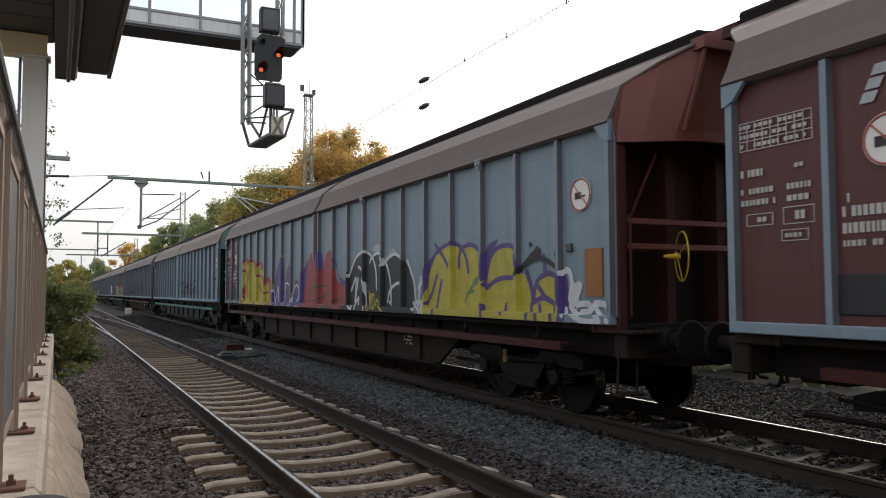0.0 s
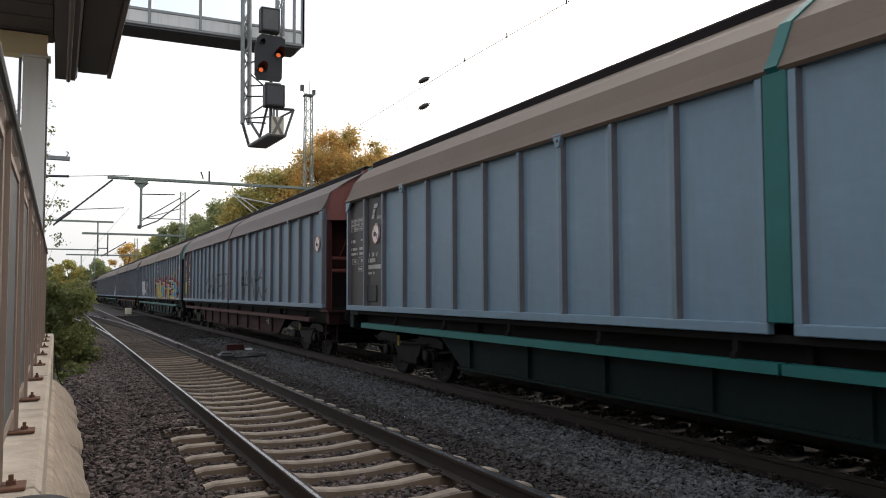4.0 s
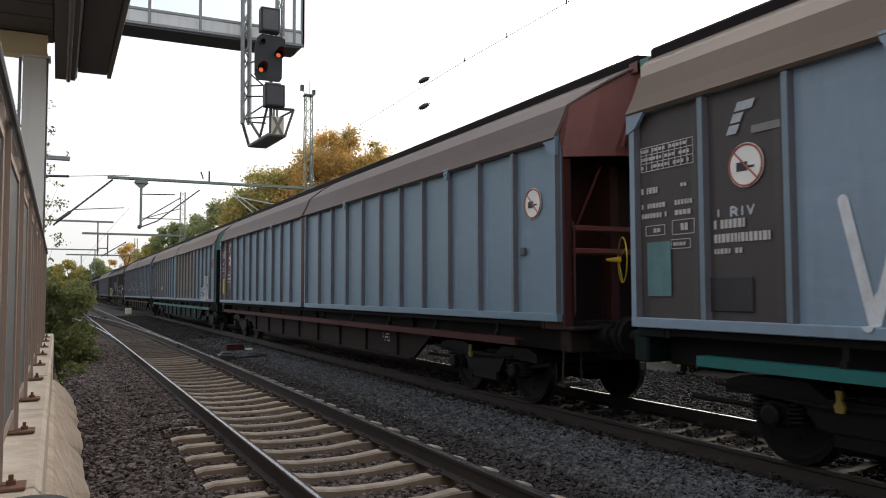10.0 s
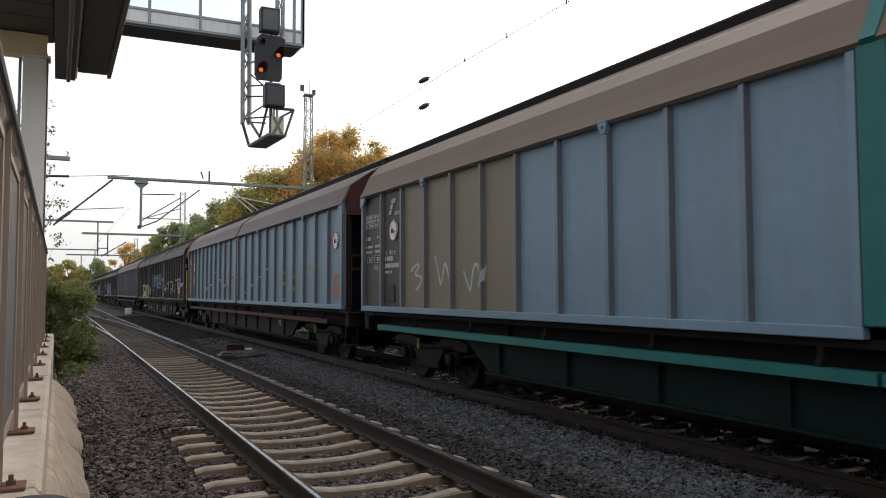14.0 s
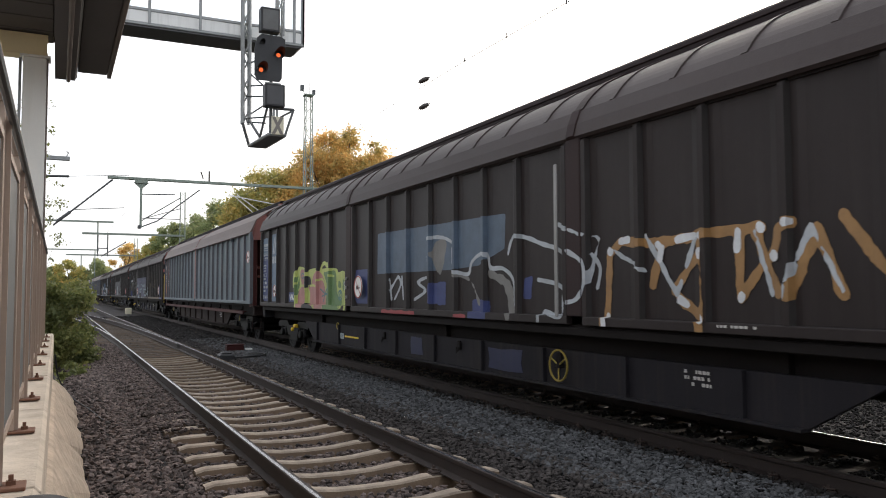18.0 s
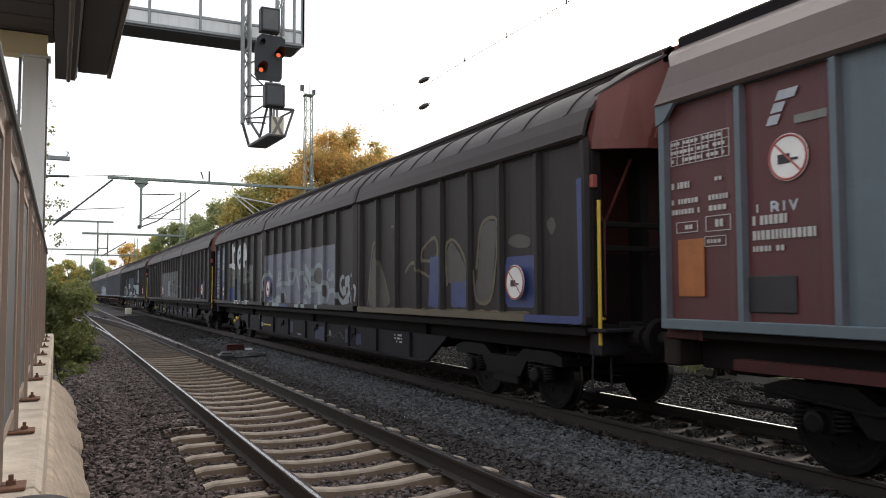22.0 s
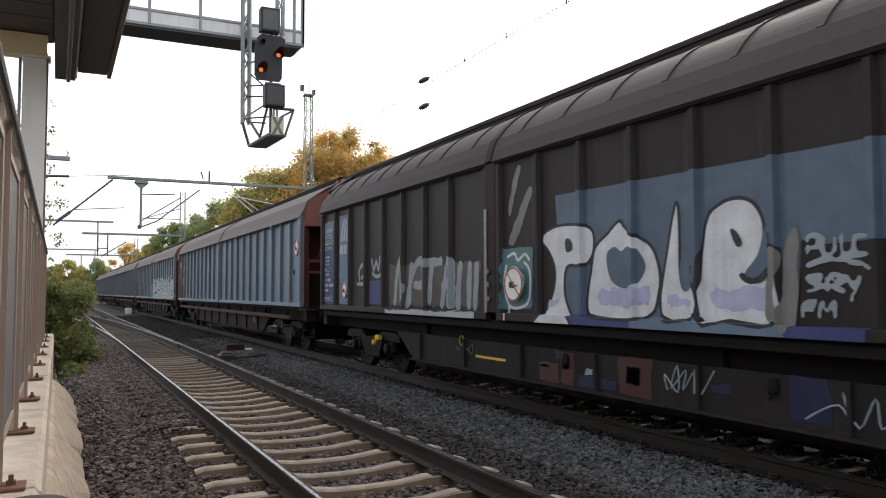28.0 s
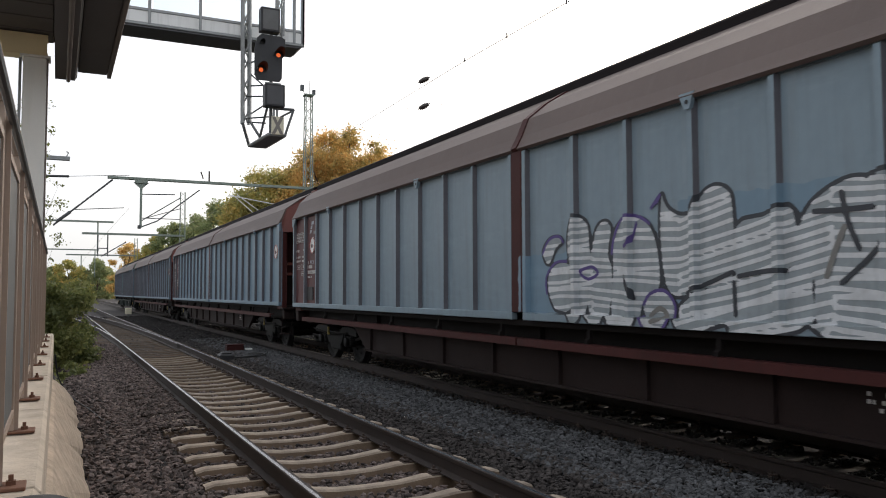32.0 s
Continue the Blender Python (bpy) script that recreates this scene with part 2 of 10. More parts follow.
M["blue_dull"] = mat("dull_grey_wagon_paint", (0.106, 0.138, 0.16), 0.5, vary=0.2, scale=0.8, grain=9, bump=0.3, bump_scale=2.6, streak=0.38, dirt=(0.11, 0.13, 0.13), scuff=0.36)
M["teal_rail"] = mat("dark_teal_rail_paint", (0.006, 0.125, 0.118), 0.5, vary=0.3, scale=1.8, streak=0.25, dirt=(0.015, 0.06, 0.058))
M["rib_face"] = mat("dusty_blue_rib_face", (0.15, 0.205, 0.255), 0.5, vary=0.2, scale=2.5, grain=20, streak=0.35, dirt=(0.1, 0.1, 0.11))
M["blue_light"] = mat("faded_light_blue_wagon_paint", (0.204, 0.28, 0.357), 0.42, vary=0.2, scale=0.8, grain=9, bump=0.3, bump_scale=2.6, streak=0.38, dirt=(0.16, 0.2, 0.23), scuff=0.36)
M["ballast_dusty"] = mat("dusty_grey_brown_ballast_stone", (0.055, 0.047, 0.044), 0.9, vary=0.4, scale=1.2, grain=90, bump=0.5, bump_scale=45, island=0.5)
M["roof_tan"] = mat("dusty_tan_roof", (0.165, 0.122, 0.094), 0.6, vary=0.15, scale=0.8, grain=16, streak=0.3, dirt=(0.15, 0.115, 0.095), spec=0.3)
M["seam_wine"] = mat("dark_wine_seam_paint", (0.034, 0.021, 0.021), 0.6, vary=0.35, scale=2, grain=30, streak=0.4, dirt=(0.03, 0.024, 0.023), spec=0.2)
M["frame_wine"] = mat("wine_red_underframe", (0.040, 0.0145, 0.015), 0.7, vary=0.35, scale=2, grain=30, streak=0.4, dirt=(0.03, 0.02, 0.02), spec=0.15)


# ---- mesh building ----
class Shape:
    """Collects faces of one mesh."""

    def __init__(self):
        self.v, self.f, self.m = [], [], []

    def add(self, verts, faces, slot=0):
        o = len(self.v)
        self.v += [tuple(p) for p in verts]
        self.f += [[i + o for i in f] for f in faces]
        self.m += [slot] * len(faces)
        return self

    def box(self, x0, x1, y0, y1, z0, z1, slot=0, c=0.0):
        """A box; c: chamfer of its edges."""
        if c <= 0:
            v = [(x, y, z) for x in (x0, x1) for y in (y0, y1) for z in (z0, z1)]
            return self.add(v, [(0, 1, 3, 2), (4, 6, 7, 5), (0, 4, 5, 1), (2, 3, 7, 6), (0, 2, 6, 4), (1, 5, 7, 3)], slot)
        c = min(c, (x1 - x0) / 2.01, (y1 - y0) / 2.01, (z1 - z0) / 2.01)
        lo, hi = (x0, y0, z0), (x1, y1, z1)
        v, ix = [], {}
        for s in range(8):
            b = [(s >> 2) & 1, (s >> 1) & 1, s & 1]
            for a in range(3):
                p = [hi[k] if b[k] else lo[k] for k in range(3)]
                for k in range(3):
                    if k != a:
                        p[k] += -c if b[k] else c
                ix[(s, a)] = len(v)
                v.append(p)
        f = []
        for a in range(3):
            k1, k2 = (a + 1) % 3, (a + 2) % 3
            w = [4, 2, 1]
            for side in (0, 1):
                base = w[a] * side
                ring = [base, base + w[k1], base + w[k1] + w[k2], base + w[k2]]
                face = [ix[(s, a)] for s in ring]
                f.append(face if side else face[::-1])
            for s1 in (0, 1):
                for s2 in (0, 1):
                    e0 = w[k1] * s1 + w[k2] * s2
                    e1 = e0 + w[a]
                    face = [ix[(e0, k1)], ix[(e1, k1)], ix[(e1, k2)], ix[(e0, k2)]]
                    f.append(face if s1 == s2 else face[::-1])
        for s in range(8):
            face = [ix[(s, 0)], ix[(s, 1)], ix[(s, 2)]]
            f.append(face if bin(s).count("1") % 2 else face[::-1])
        return self.add(v, f, slot)

    def prism(self, prof, a0, a1, axis="y", slot=0, slots=None, close=True):
        """A closed outline pushed along an axis. For y the outline is (x, z), for x (y, z), for z (x, y)."""
        put = {"y": lambda p, a: (p[0], a, p[1]), "x": lambda p, a: (a, p[0], p[1]), "z": lambda p, a: (p[0], p[1], a)}[axis]
        n = len(prof)
        o = len(self.v)
        self.v += [put(p, a0) for p in prof] + [put(p, a1) for p in prof]
        for i in range(n):
            j = (i + 1) % n
            self.f.append([o + i, o + j, o + n + j, o + n + i])
            self.m.append(slots[i] if slots else slot)
        if close:
            self.f += [[o + i for i in range(n)][::-1], [o + n + i for i in range(n)]]
            self.m += [slot, slot]
        return self

    def tube(self, path, r, n=8, slot=0, caps=True):
        """A round bar along a line of points; r may be one number or one a point."""
        pts = [Vector(p) for p in path]
        rs = r if isinstance(r, (list, tuple)) else [r] * len(pts)
        o = len(self.v)
        for i, p in enumerate(pts):
            d = (pts[min(i + 1, len(pts) - 1)] - pts[max(i - 1, 0)]).normalized()
            side = d.cross(Vector((0, 0, 1)) if abs(d.z) < 0.95 else Vector((1, 0, 0))).normalized()
            up = side.cross(d)
            for k in range(n):
                a = 2 * math.pi * k / n
                self.v.append(tuple(p + (side * math.cos(a) + up * math.sin(a)) * rs[i]))
        for i in range(len(pts) - 1):
            for k in range(n):
                k2 = (k + 1) % n
                self.f.append([o + i * n + k, o + i * n + k2, o + (i + 1) * n + k2, o + (i + 1) * n + k])
                self.m.append(slot)
        if caps:
            self.f += [[o + k for k in range(n)][::-1], [o + (len(pts) - 1) * n + k for k in range(n)]]
            self.m += [slot, slot]
        return self

    def lathe(self, prof, centre, axis="x", n=20, slot=0, slots=None):
        """An outline (along, radius) turned round an axis."""
        o = len(self.v)
        for a, r in prof:
            for k in range(n):
                t = 2 * math.pi * k / n
                c, s = r * math.cos(t), r * math.sin(t)
                q = {"x": (a, c, s), "y": (c, a, s), "z": (c, s, a)}[axis]
                self.v.append(tuple(centre[i] + q[i] for i in range(3)))
        for i in range(len(prof) - 1):
            for k in range(n):
                k2 = (k + 1) % n
                self.f.append([o + i * n + k, o + i * n + k2, o + (i + 1) * n + k2, o + (i + 1) * n + k])
                self.m.append(slots[i] if slots else slot)
        self.f += [[o + k for k in range(n)][::-1], [o + (len(prof) - 1) * n + k for k in range(n)]]
        self.m += [slot, slot]
        return self

    def ring(self, centre, radius, r, axis="y", n=28, slot=0):
        """A closed hoop."""
        o, k = len(self.v), 8
        for i in range(n):
            t = 2 * math.pi * i / n
            for j in range(k):
                a = 2 * math.pi * j / k
                d, h = radius + r * math.cos(a), r * math.sin(a)
                q = {"y": (d * math.cos(t), h, d * math.sin(t)), "x": (h, d * math.cos(t), d * math.sin(t)), "z": (d * math.cos(t), d * math.sin(t), h)}[axis]
                self.v.append(tuple(centre[c] + q[c] for c in range(3)))
        for i in range(n):
            for j in range(k):
                self.f.append([o + i * k + j, o + ((i + 1) % n) * k + j, o + ((i + 1) % n) * k + (j + 1) % k, o + i * k + (j + 1) % k])
                self.m.append(slot)
        return self

    def mesh(self, name, mats, smooth=False):
        me = bpy.data.meshes.new(name)
        me.from_pydata(self.v, [], self.f)
        for m in mats if isinstance(mats, (list, tuple)) else [mats]:
            me.materials.append(m)
        me.polygons.foreach_set("material_index", self.m)
        if smooth:
            me.polygons.foreach_set("use_smooth", [True] * len(self.f))
        me.update()
        bm = bmesh.new()
        bm.from_mesh(me)
        bmesh.ops.recalc_face_normals(bm, faces=bm.faces)
        bm.to_mesh(me)
        bm.free()
        return me


def part(name, shape, material, parent=None, label="", at=None, smooth=False):
    """One mesh object, under a thing or a part when parent is given."""
    me = shape if isinstance(shape, bpy.types.Mesh) else shape.mesh(name, material, smooth)
    ob = new(name, me)
    if parent:
        ob.parent = parent
    if at:
        ob.matrix_basis = at if isinstance(at, Matrix) else Matrix.Translation(at)
    if label:
        ob["label"] = label
    return ob


def thing(name, label, category, at=None, group="", kind=""):
    ob = new(name)
    ob.empty_display_size = 0.3
    if at:
        ob.matrix_basis = at if isinstance(at, Matrix) else Matrix.Translation(at)
    return tagged(ob, label, category, group, kind)


def fast_mesh(name, verts, tris, mats, slots=None):
    """A large mesh straight from arrays."""
    me = bpy.data.meshes.new(name)
    k = tris.shape[1]
    me.vertices.add(len(verts))
    me.vertices.foreach_set("co", np.asarray(verts, np.float32).ravel())
    me.loops.add(tris.size)
    me.loops.foreach_set("vertex_index", tris.astype(np.int32).ravel())
    me.polygons.add(len(tris))
    me.polygons.foreach_set("loop_start", np.arange(0, tris.size, k, dtype=np.int32))
    me.polygons.foreach_set("loop_total", np.full(len(tris), k, np.int32))
    for m in mats if isinstance(mats, (list, tuple)) else [mats]:
        me.materials.append(m)
    if slots is not None:
        me.polygons.foreach_set("material_index", np.asarray(slots, np.int32))
    me.update(calc_edges=True)
    me.validate()
    me.shade_flat()
    return me


# ---- ground and tracks ----
NEAR_X, FAR_X = 2.515, 6.822      # centre lines of the two tracks
FAR_Z = -0.06                     # rail head of the far track; the near one is at 0
HALF = 0.7525
BED = -0.26

g = Shape()
xs = [-600, -60, -8, -0.25, 0.0, 0.6, 1.5, 1.9, 3.1, 3.5, 4.4, 5.0, 8.9, 10.5, 12.5, 30, 600]
zs = [-0.9, -0.9, -0.9, -0.45, -0.32, BED - 0.02, -0.29, -0.335, -0.335, -0.29, BED, BED - 0.04, BED - 0.02, BED, -0.2, -0.2, -0.2]
ys = [-300, -30, -5, 0, 5, 10, 20, 30, 45, 70, 120, 300, 2500]
g.v = [(x, y, z) for y in ys for x, z in zip(xs, zs)]
nx = len(xs)
g.f = [[j * nx + i, j * nx + i + 1, (j + 1) * nx + i + 1, (j + 1) * nx + i] for j in range(len(ys) - 1) for i in range(nx - 1)]
g.m = [0 if 2 < i % (nx - 1) < 14 else 1 for i in range(len(g.f))]
ground = part("ground", g, [M["ballast_bed"], M["grass"]])
tagged(ground, "dark ballast bed with dry grass verges beyond", "ground", kind="structure")

RAIL = [(-0.075, -0.172), (0.075, -0.172), (0.075, -0.16), (0.012, -0.142), (0.009, -0.05), (0.034, -0.036), (0.0355, -0.008), (0.027, 0), (0.004, 0.0006),
        (-0.027, 0), (-0.0355, -0.008), (-0.034, -0.036), (-0.009, -0.05), (-0.012, -0.142), (-0.075, -0.16)]
# Only the left strip of the head shines: the highlight is fixed in here.
RAIL_SLOTS = [0, 0, 0, 0, 0, 0, 0, 0, 1, 0, 0, 0, 0, 0, 0]


def rail(parent, x, z, y0, y1, label="", head="rail_top"):
    s = Shape().prism([(a + x, b + z) for a, b in RAIL], y0, y1, slots=RAIL_SLOTS)
    return part("rail", s, [M["rail_side"], M[head]], parent, label)


def bent_rail(parent, line, z):
    """A rail along a bent line of (x, y)."""
    s = Shape()
    n = len(RAIL)
    for x, y in line:
        s.v += [(x + a, y, z + b) for a, b in RAIL]
    for i in range(len(line) - 1):
        for k in range(n):
            s.f.append([i * n + k, i * n + (k + 1) % n, (i + 1) * n + (k + 1) % n, (i + 1) * n + k])
            s.m.append(RAIL_SLOTS[k])
    return part("rail", s, [M["rail_side"], M["rail_top"]], parent)


def sleeper_mesh(name, m):
    """A pre-stressed concrete sleeper, 2.6 m, low in the middle, with sloping ends."""
    prof = [(-1.3, -0.20), (-1.22, -0.178), (-0.95, -0.172), (-0.55, -0.176), (-0.3, -0.205), (0, -0.212), (0.3, -0.205), (0.55, -0.176), (0.95, -0.172), (1.22, -0.178), (1.3, -0.20)]
    s = Shape()
    for x, z in prof:
        w = 0.05 if abs(x) < 0.4 else 0.06
        s.v += [(x, -0.14, -0.42), (x, -w - 0.012, z - 0.018), (x, -w, z), (x, w, z), (x, w + 0.012, z - 0.018), (x, 0.14, -0.42)]
    for i in range(len(prof) - 1):
        for k in range(5):
            a = i * 6 + k
            s.f.append([a, a + 1, a + 7, a + 6])
    s.f += [[0, 1, 2, 3, 4, 5], [60 + k for k in range(6)][::-1]]
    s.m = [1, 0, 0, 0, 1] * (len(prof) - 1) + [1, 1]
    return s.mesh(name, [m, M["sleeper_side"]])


def clip_mesh():
    """Rail fastening: base plate, angled guide and bowed spring clip on both sides of the rail foot."""
    s = Shape().box(-0.16, 0.16, -0.07, 0.07, -0.178, -0.168, c=0.004)
    for d in (-1, 1):
        s.box(min(d * 0.085, d * 0.15), max(d * 0.085, d * 0.15), -0.06, 0.06, -0.168, -0.145, c=0.008)
        s.tube([(d * 0.06, -0.05, -0.15), (d * 0.1, -0.055, -0.128), (d * 0.13, 0, -0.13), (d * 0.1, 0.055, -0.128), (d * 0.06, 0.05, -0.15)], 0.008, 6)
        s.tube([(d * 0.112, 0, -0.15), (d * 0.112, 0, -0.1)], 0.014, 6)
    return s.mesh("rail_clip", M["clip"])


SLEEPER, SLEEPER_MID, SLEEPER_DARK, CLIP = sleeper_mesh("sleeper", M["sleeper"]), sleeper_mesh("mid_brown_sleeper", M["sleeper_mid"]), sleeper_mesh("dark_sleeper", M["sleeper_dark"]), clip_mesh()


def track(name, x, z, phase, y0, y1, sleeper, label):
    t = thing(name, label, "railway track", kind="structure")
    for d in (-1, 1):
        # Dull dark head stands for the missing gleam of the rail under the train.
        rail(t, x + d * HALF, z, -60, 330, head="rail_dull" if x > 5 and d < 0 else "rail_top")
    k0, k1 = math.ceil((y0 - phase) / 0.6), math.floor((y1 - phase) / 0.6)
    for k in range(k0, k1 + 1):
        y = phase + 0.6 * k
        # Beyond about 14 m, and again past 22 m, sleepers take darker tones.
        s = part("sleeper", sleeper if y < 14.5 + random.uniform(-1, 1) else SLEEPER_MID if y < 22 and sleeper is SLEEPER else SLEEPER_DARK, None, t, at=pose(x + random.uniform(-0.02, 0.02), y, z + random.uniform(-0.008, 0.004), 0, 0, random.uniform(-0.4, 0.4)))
        if y < 20:
            for d in (-1, 1):
                part("rail_clip", CLIP, None, s, at=(d * HALF, 0, 0))
    return t


near_track = track("near_track", NEAR_X, 0.0, 10.235, -14.0, 56, SLEEPER, "empty railway track with weathered concrete sleepers")
# Shade under the train is put into the colour of these sleepers.
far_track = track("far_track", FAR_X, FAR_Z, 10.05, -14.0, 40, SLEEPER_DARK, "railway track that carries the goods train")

# points in the near track: a branch leaves to the left
turnout = thing("turnout", "railway points where a branch track leaves the near track", "railway points", kind="structure")


def branch(y):
    d = max(0.0, y - 24.0)
    return -d * d / (2 * 420.0) if d < 60 else -60 * 60 / 840.0 - (d - 60) * 60 / 420.0


for d in (-1, 1):
    bent_rail(turnout, [(NEAR_X + d * HALF + branch(y) - (0.055 if d > 0 else -0.0), y) for y in [24.2 + i * 2.5 for i in range(40)]], -0.002 if d < 0 else 0.0)


# ---- loose stones ----
def stones(name, label, spots, size, material):
    """Angular stones, one mesh; spots: array of x, y, z."""
    n = len(spots)
    t = (1 + 5 ** 0.5) / 2
    ico = np.array([(-1, t, 0), (1, t, 0), (-1, -t, 0), (1, -t, 0), (0, -1, t), (0, 1, t), (0, -1, -t), (0, 1, -t), (t, 0, -1), (t, 0, 1), (-t, 0, -1), (-t, 0, 1)]) / 1.9
    fc = np.array([(0, 11, 5), (0, 5, 1), (0, 1, 7), (0, 7, 10), (0, 10, 11), (1, 5, 9), (5, 11, 4), (11, 10, 2), (10, 7, 6), (7, 1, 8),
                   (3, 9, 4), (3, 4, 2), (3, 2, 6), (3, 6, 8), (3, 8, 9), (4, 9, 5), (2, 4, 11), (6, 2, 10), (8, 6, 7), (9, 8, 1)])
    rng = np.random.default_rng(len(name) + n)
    v = ico[None] * rng.uniform(0.45, 1.3, (n, 12, 1)) * rng.uniform(0.5, 1.25, (n, 1, 3))
    a = rng.uniform(0, 2 * np.pi, n)
    b = rng.uniform(-0.9, 0.9, n)
    ca, sa, cb, sb = np.cos(a)[:, None], np.sin(a)[:, None], np.cos(b)[:, None], np.sin(b)[:, None]
    x, y, z = v[..., 0], v[..., 1], v[..., 2]
    y, z = y * cb - z * sb, y * sb + z * cb
    x, y = x * ca - y * sa, x * sa + y * ca
    s = (size * rng.uniform(0.55, 1.35, n))[:, None]
    pts = np.stack([x, y, z * 0.7], -1) * s[..., None] + spots[:, None, :]
    f = (fc[None] + 12 * np.arange(n)[:, None, None]).reshape(-1, 3)
    ob = new(name, fast_mesh(name, pts.reshape(-1, 3), f, material))
    return tagged(ob, label, "ballast", kind="stuff")


def bed_height(x):
    return np.interp(x, [-0.3, 0.3, 0.9, 1.35, 1.85, 3.2, 3.7, 4.4, 5.0, 5.3, 5.85, 6.2, 7.4, 7.75, 8.9, 10.5, 12.5], [-0.32, -0.27, BED + 0.02, -0.245, -0.268, -0.268, -0.245, BED + 0.03, BED + 0.03, -0.225, -0.215, -0.25, -0.25, -0.2, -0.19, -0.2, -0.18])


def scatter(n, x0, x1, y0, y1, seed, power=1.6):
    """Random spots, denser towards y0, off the rails and the sleepers' tops."""
    rng = np.random.default_rng(seed)
    u = rng.random(n)
    y = y0 + (y1 - y0) * u ** power
    x = rng.uniform(x0, x1, n)
    z = bed_height(x) + rng.uniform(-0.01, 0.022, n)
    keep = np.ones(n, bool)
    for cx, ph in ((NEAR_X, 10.235), (FAR_X, 10.05)):
        k = np.abs((y - ph + 0.3) % 0.6 - 0.3)
        on = (k < 0.135) & (np.abs(x - cx) < (1.33 if cx < 5 else 0.68))
        keep &= ~on
        for d in (-1, 1):
            keep &= np.abs(x - cx - d * HALF) > 0.1
    return np.stack([x, y, z], -1)[keep]


stones("ballast_stones", "dark brownish angular ballast stones beside the near track", scatter(38000, 0.05, 3.5, 2.6, 27, 1), 0.035, M["ballast"])
stones("dusty_ballast_stones", "dusty grey-brown ballast stones right beside the near rail", scatter(18000, 3.35, 4.75, 2.9, 29, 4), 0.03, M["ballast_dusty"])
stones("rear_ballast_stones", "brown ballast stones round the tracks behind the viewer", scatter(16000, 0.0, 11.5, -13, 3.2, 8, 1.0), 0.036, M["ballast_dusty"])
stones("grey_ballast_stones", "grey angular ballast stones between the tracks", scatter(26000, 4.35, 5.75, 3.2, 30, 2, 1.5), 0.029, M["ballast_fresh"])
# Shade under and behind the train is put into the stone colour.
stones("sooty_ballast_stones", "sooty ballast stones under and beyond the goods train", scatter(34000, 5.5, 11.5, 3.2, 32, 3, 1.4), 0.032, M["ballast_dark"])
stones("far_ballast_stones", "dark ballast stones along the distant tracks", scatter(24000, 0.8, 9.5, 26, 62, 9, 1.3), 0.045, M["ballast_dark"])
rs_ = np.random.default_rng(5)
sx, sy = rs_.uniform(0.75, 1.66, 17000), 9.6 + 18 * rs_.random(17000) ** 1.3
keep = (sy > 9.9 + 1.1 * rs_.random(17000)) & ((np.abs((sy - 10.235 + 0.3) % 0.6 - 0.3) > 0.11) | (rs_.random(17000) < 0.06) | (sx < 0.93))
sx, sy = sx[keep], sy[keep]
stones("shoulder_stones", "brown ballast stones lying over the sleeper ends", np.stack([sx, sy, np.interp(sx, [0.75, 1.3, 1.66], [-0.25, -0.178, -0.172]) + 0.025 * rs_.random(len(sx))], -1), 0.031, M["ballast"])


# ---- the goods train ----
CACHE = {}


def cached(key, make):
    if key not in CACHE:
        CACHE[key] = make()
    return CACHE[key]


def arc(points, n):
    """A smooth line through the points."""
    out = []
    for i in range(len(points) - 1):
        p0, p1, p2, p3 = (points[max(0, min(len(points) - 1, j))] for j in (i - 1, i, i + 1, i + 2))
        for k in range(n):
            t = k / n
            out.append(tuple(0.5 * (2 * b + (c - a) * t + (2 * a - 5 * b + 4 * c - d) * t * t + (3 * b - a - 3 * c + d) * t ** 3) for a, b, c, d in zip(p0, p1, p2, p3)))
    return out + [tuple(points[-1])]


WHEEL_R = 0.46


def wheelset_mesh():
    s = Shape()
    for d in (-1, 1):
        tread = [(-0.03, 0.12), (-0.035, 0.36), (-0.07, 0.40), (-0.07, 0.487), (-0.045, 0.489), (-0.035, WHEEL_R + 0.004), (0.065, WHEEL_R - 0.004), (0.07, 0.40), (0.03, 0.36), (0.03, 0.12)]
        s.lathe([(a * d, r) for a, r in tread], (d * 0.765, 0, 0), "x", 28, slots=[0, 0, 0, 0, 1, 1, 0, 0, 0])
        s.lathe([(0, 0.07), (d * 0.32, 0.065)], (d * 0.79, 0, 0), "x", 12)
        for k in range(6):
            a = k * math.pi / 3
            s.box(d * 0.8 - 0.012, d * 0.8 + 0.012, 0.25 * math.cos(a) - 0.02, 0.25 * math.cos(a) + 0.02, 0.25 * math.sin(a) - 0.02, 0.25 * math.sin(a) + 0.02)
    s.lathe([(-0.76, 0.08), (0.76, 0.08)], (0, 0, 0), "x", 14)
    return s.mesh("wheelset", [M["bogie"], M["tread"]])


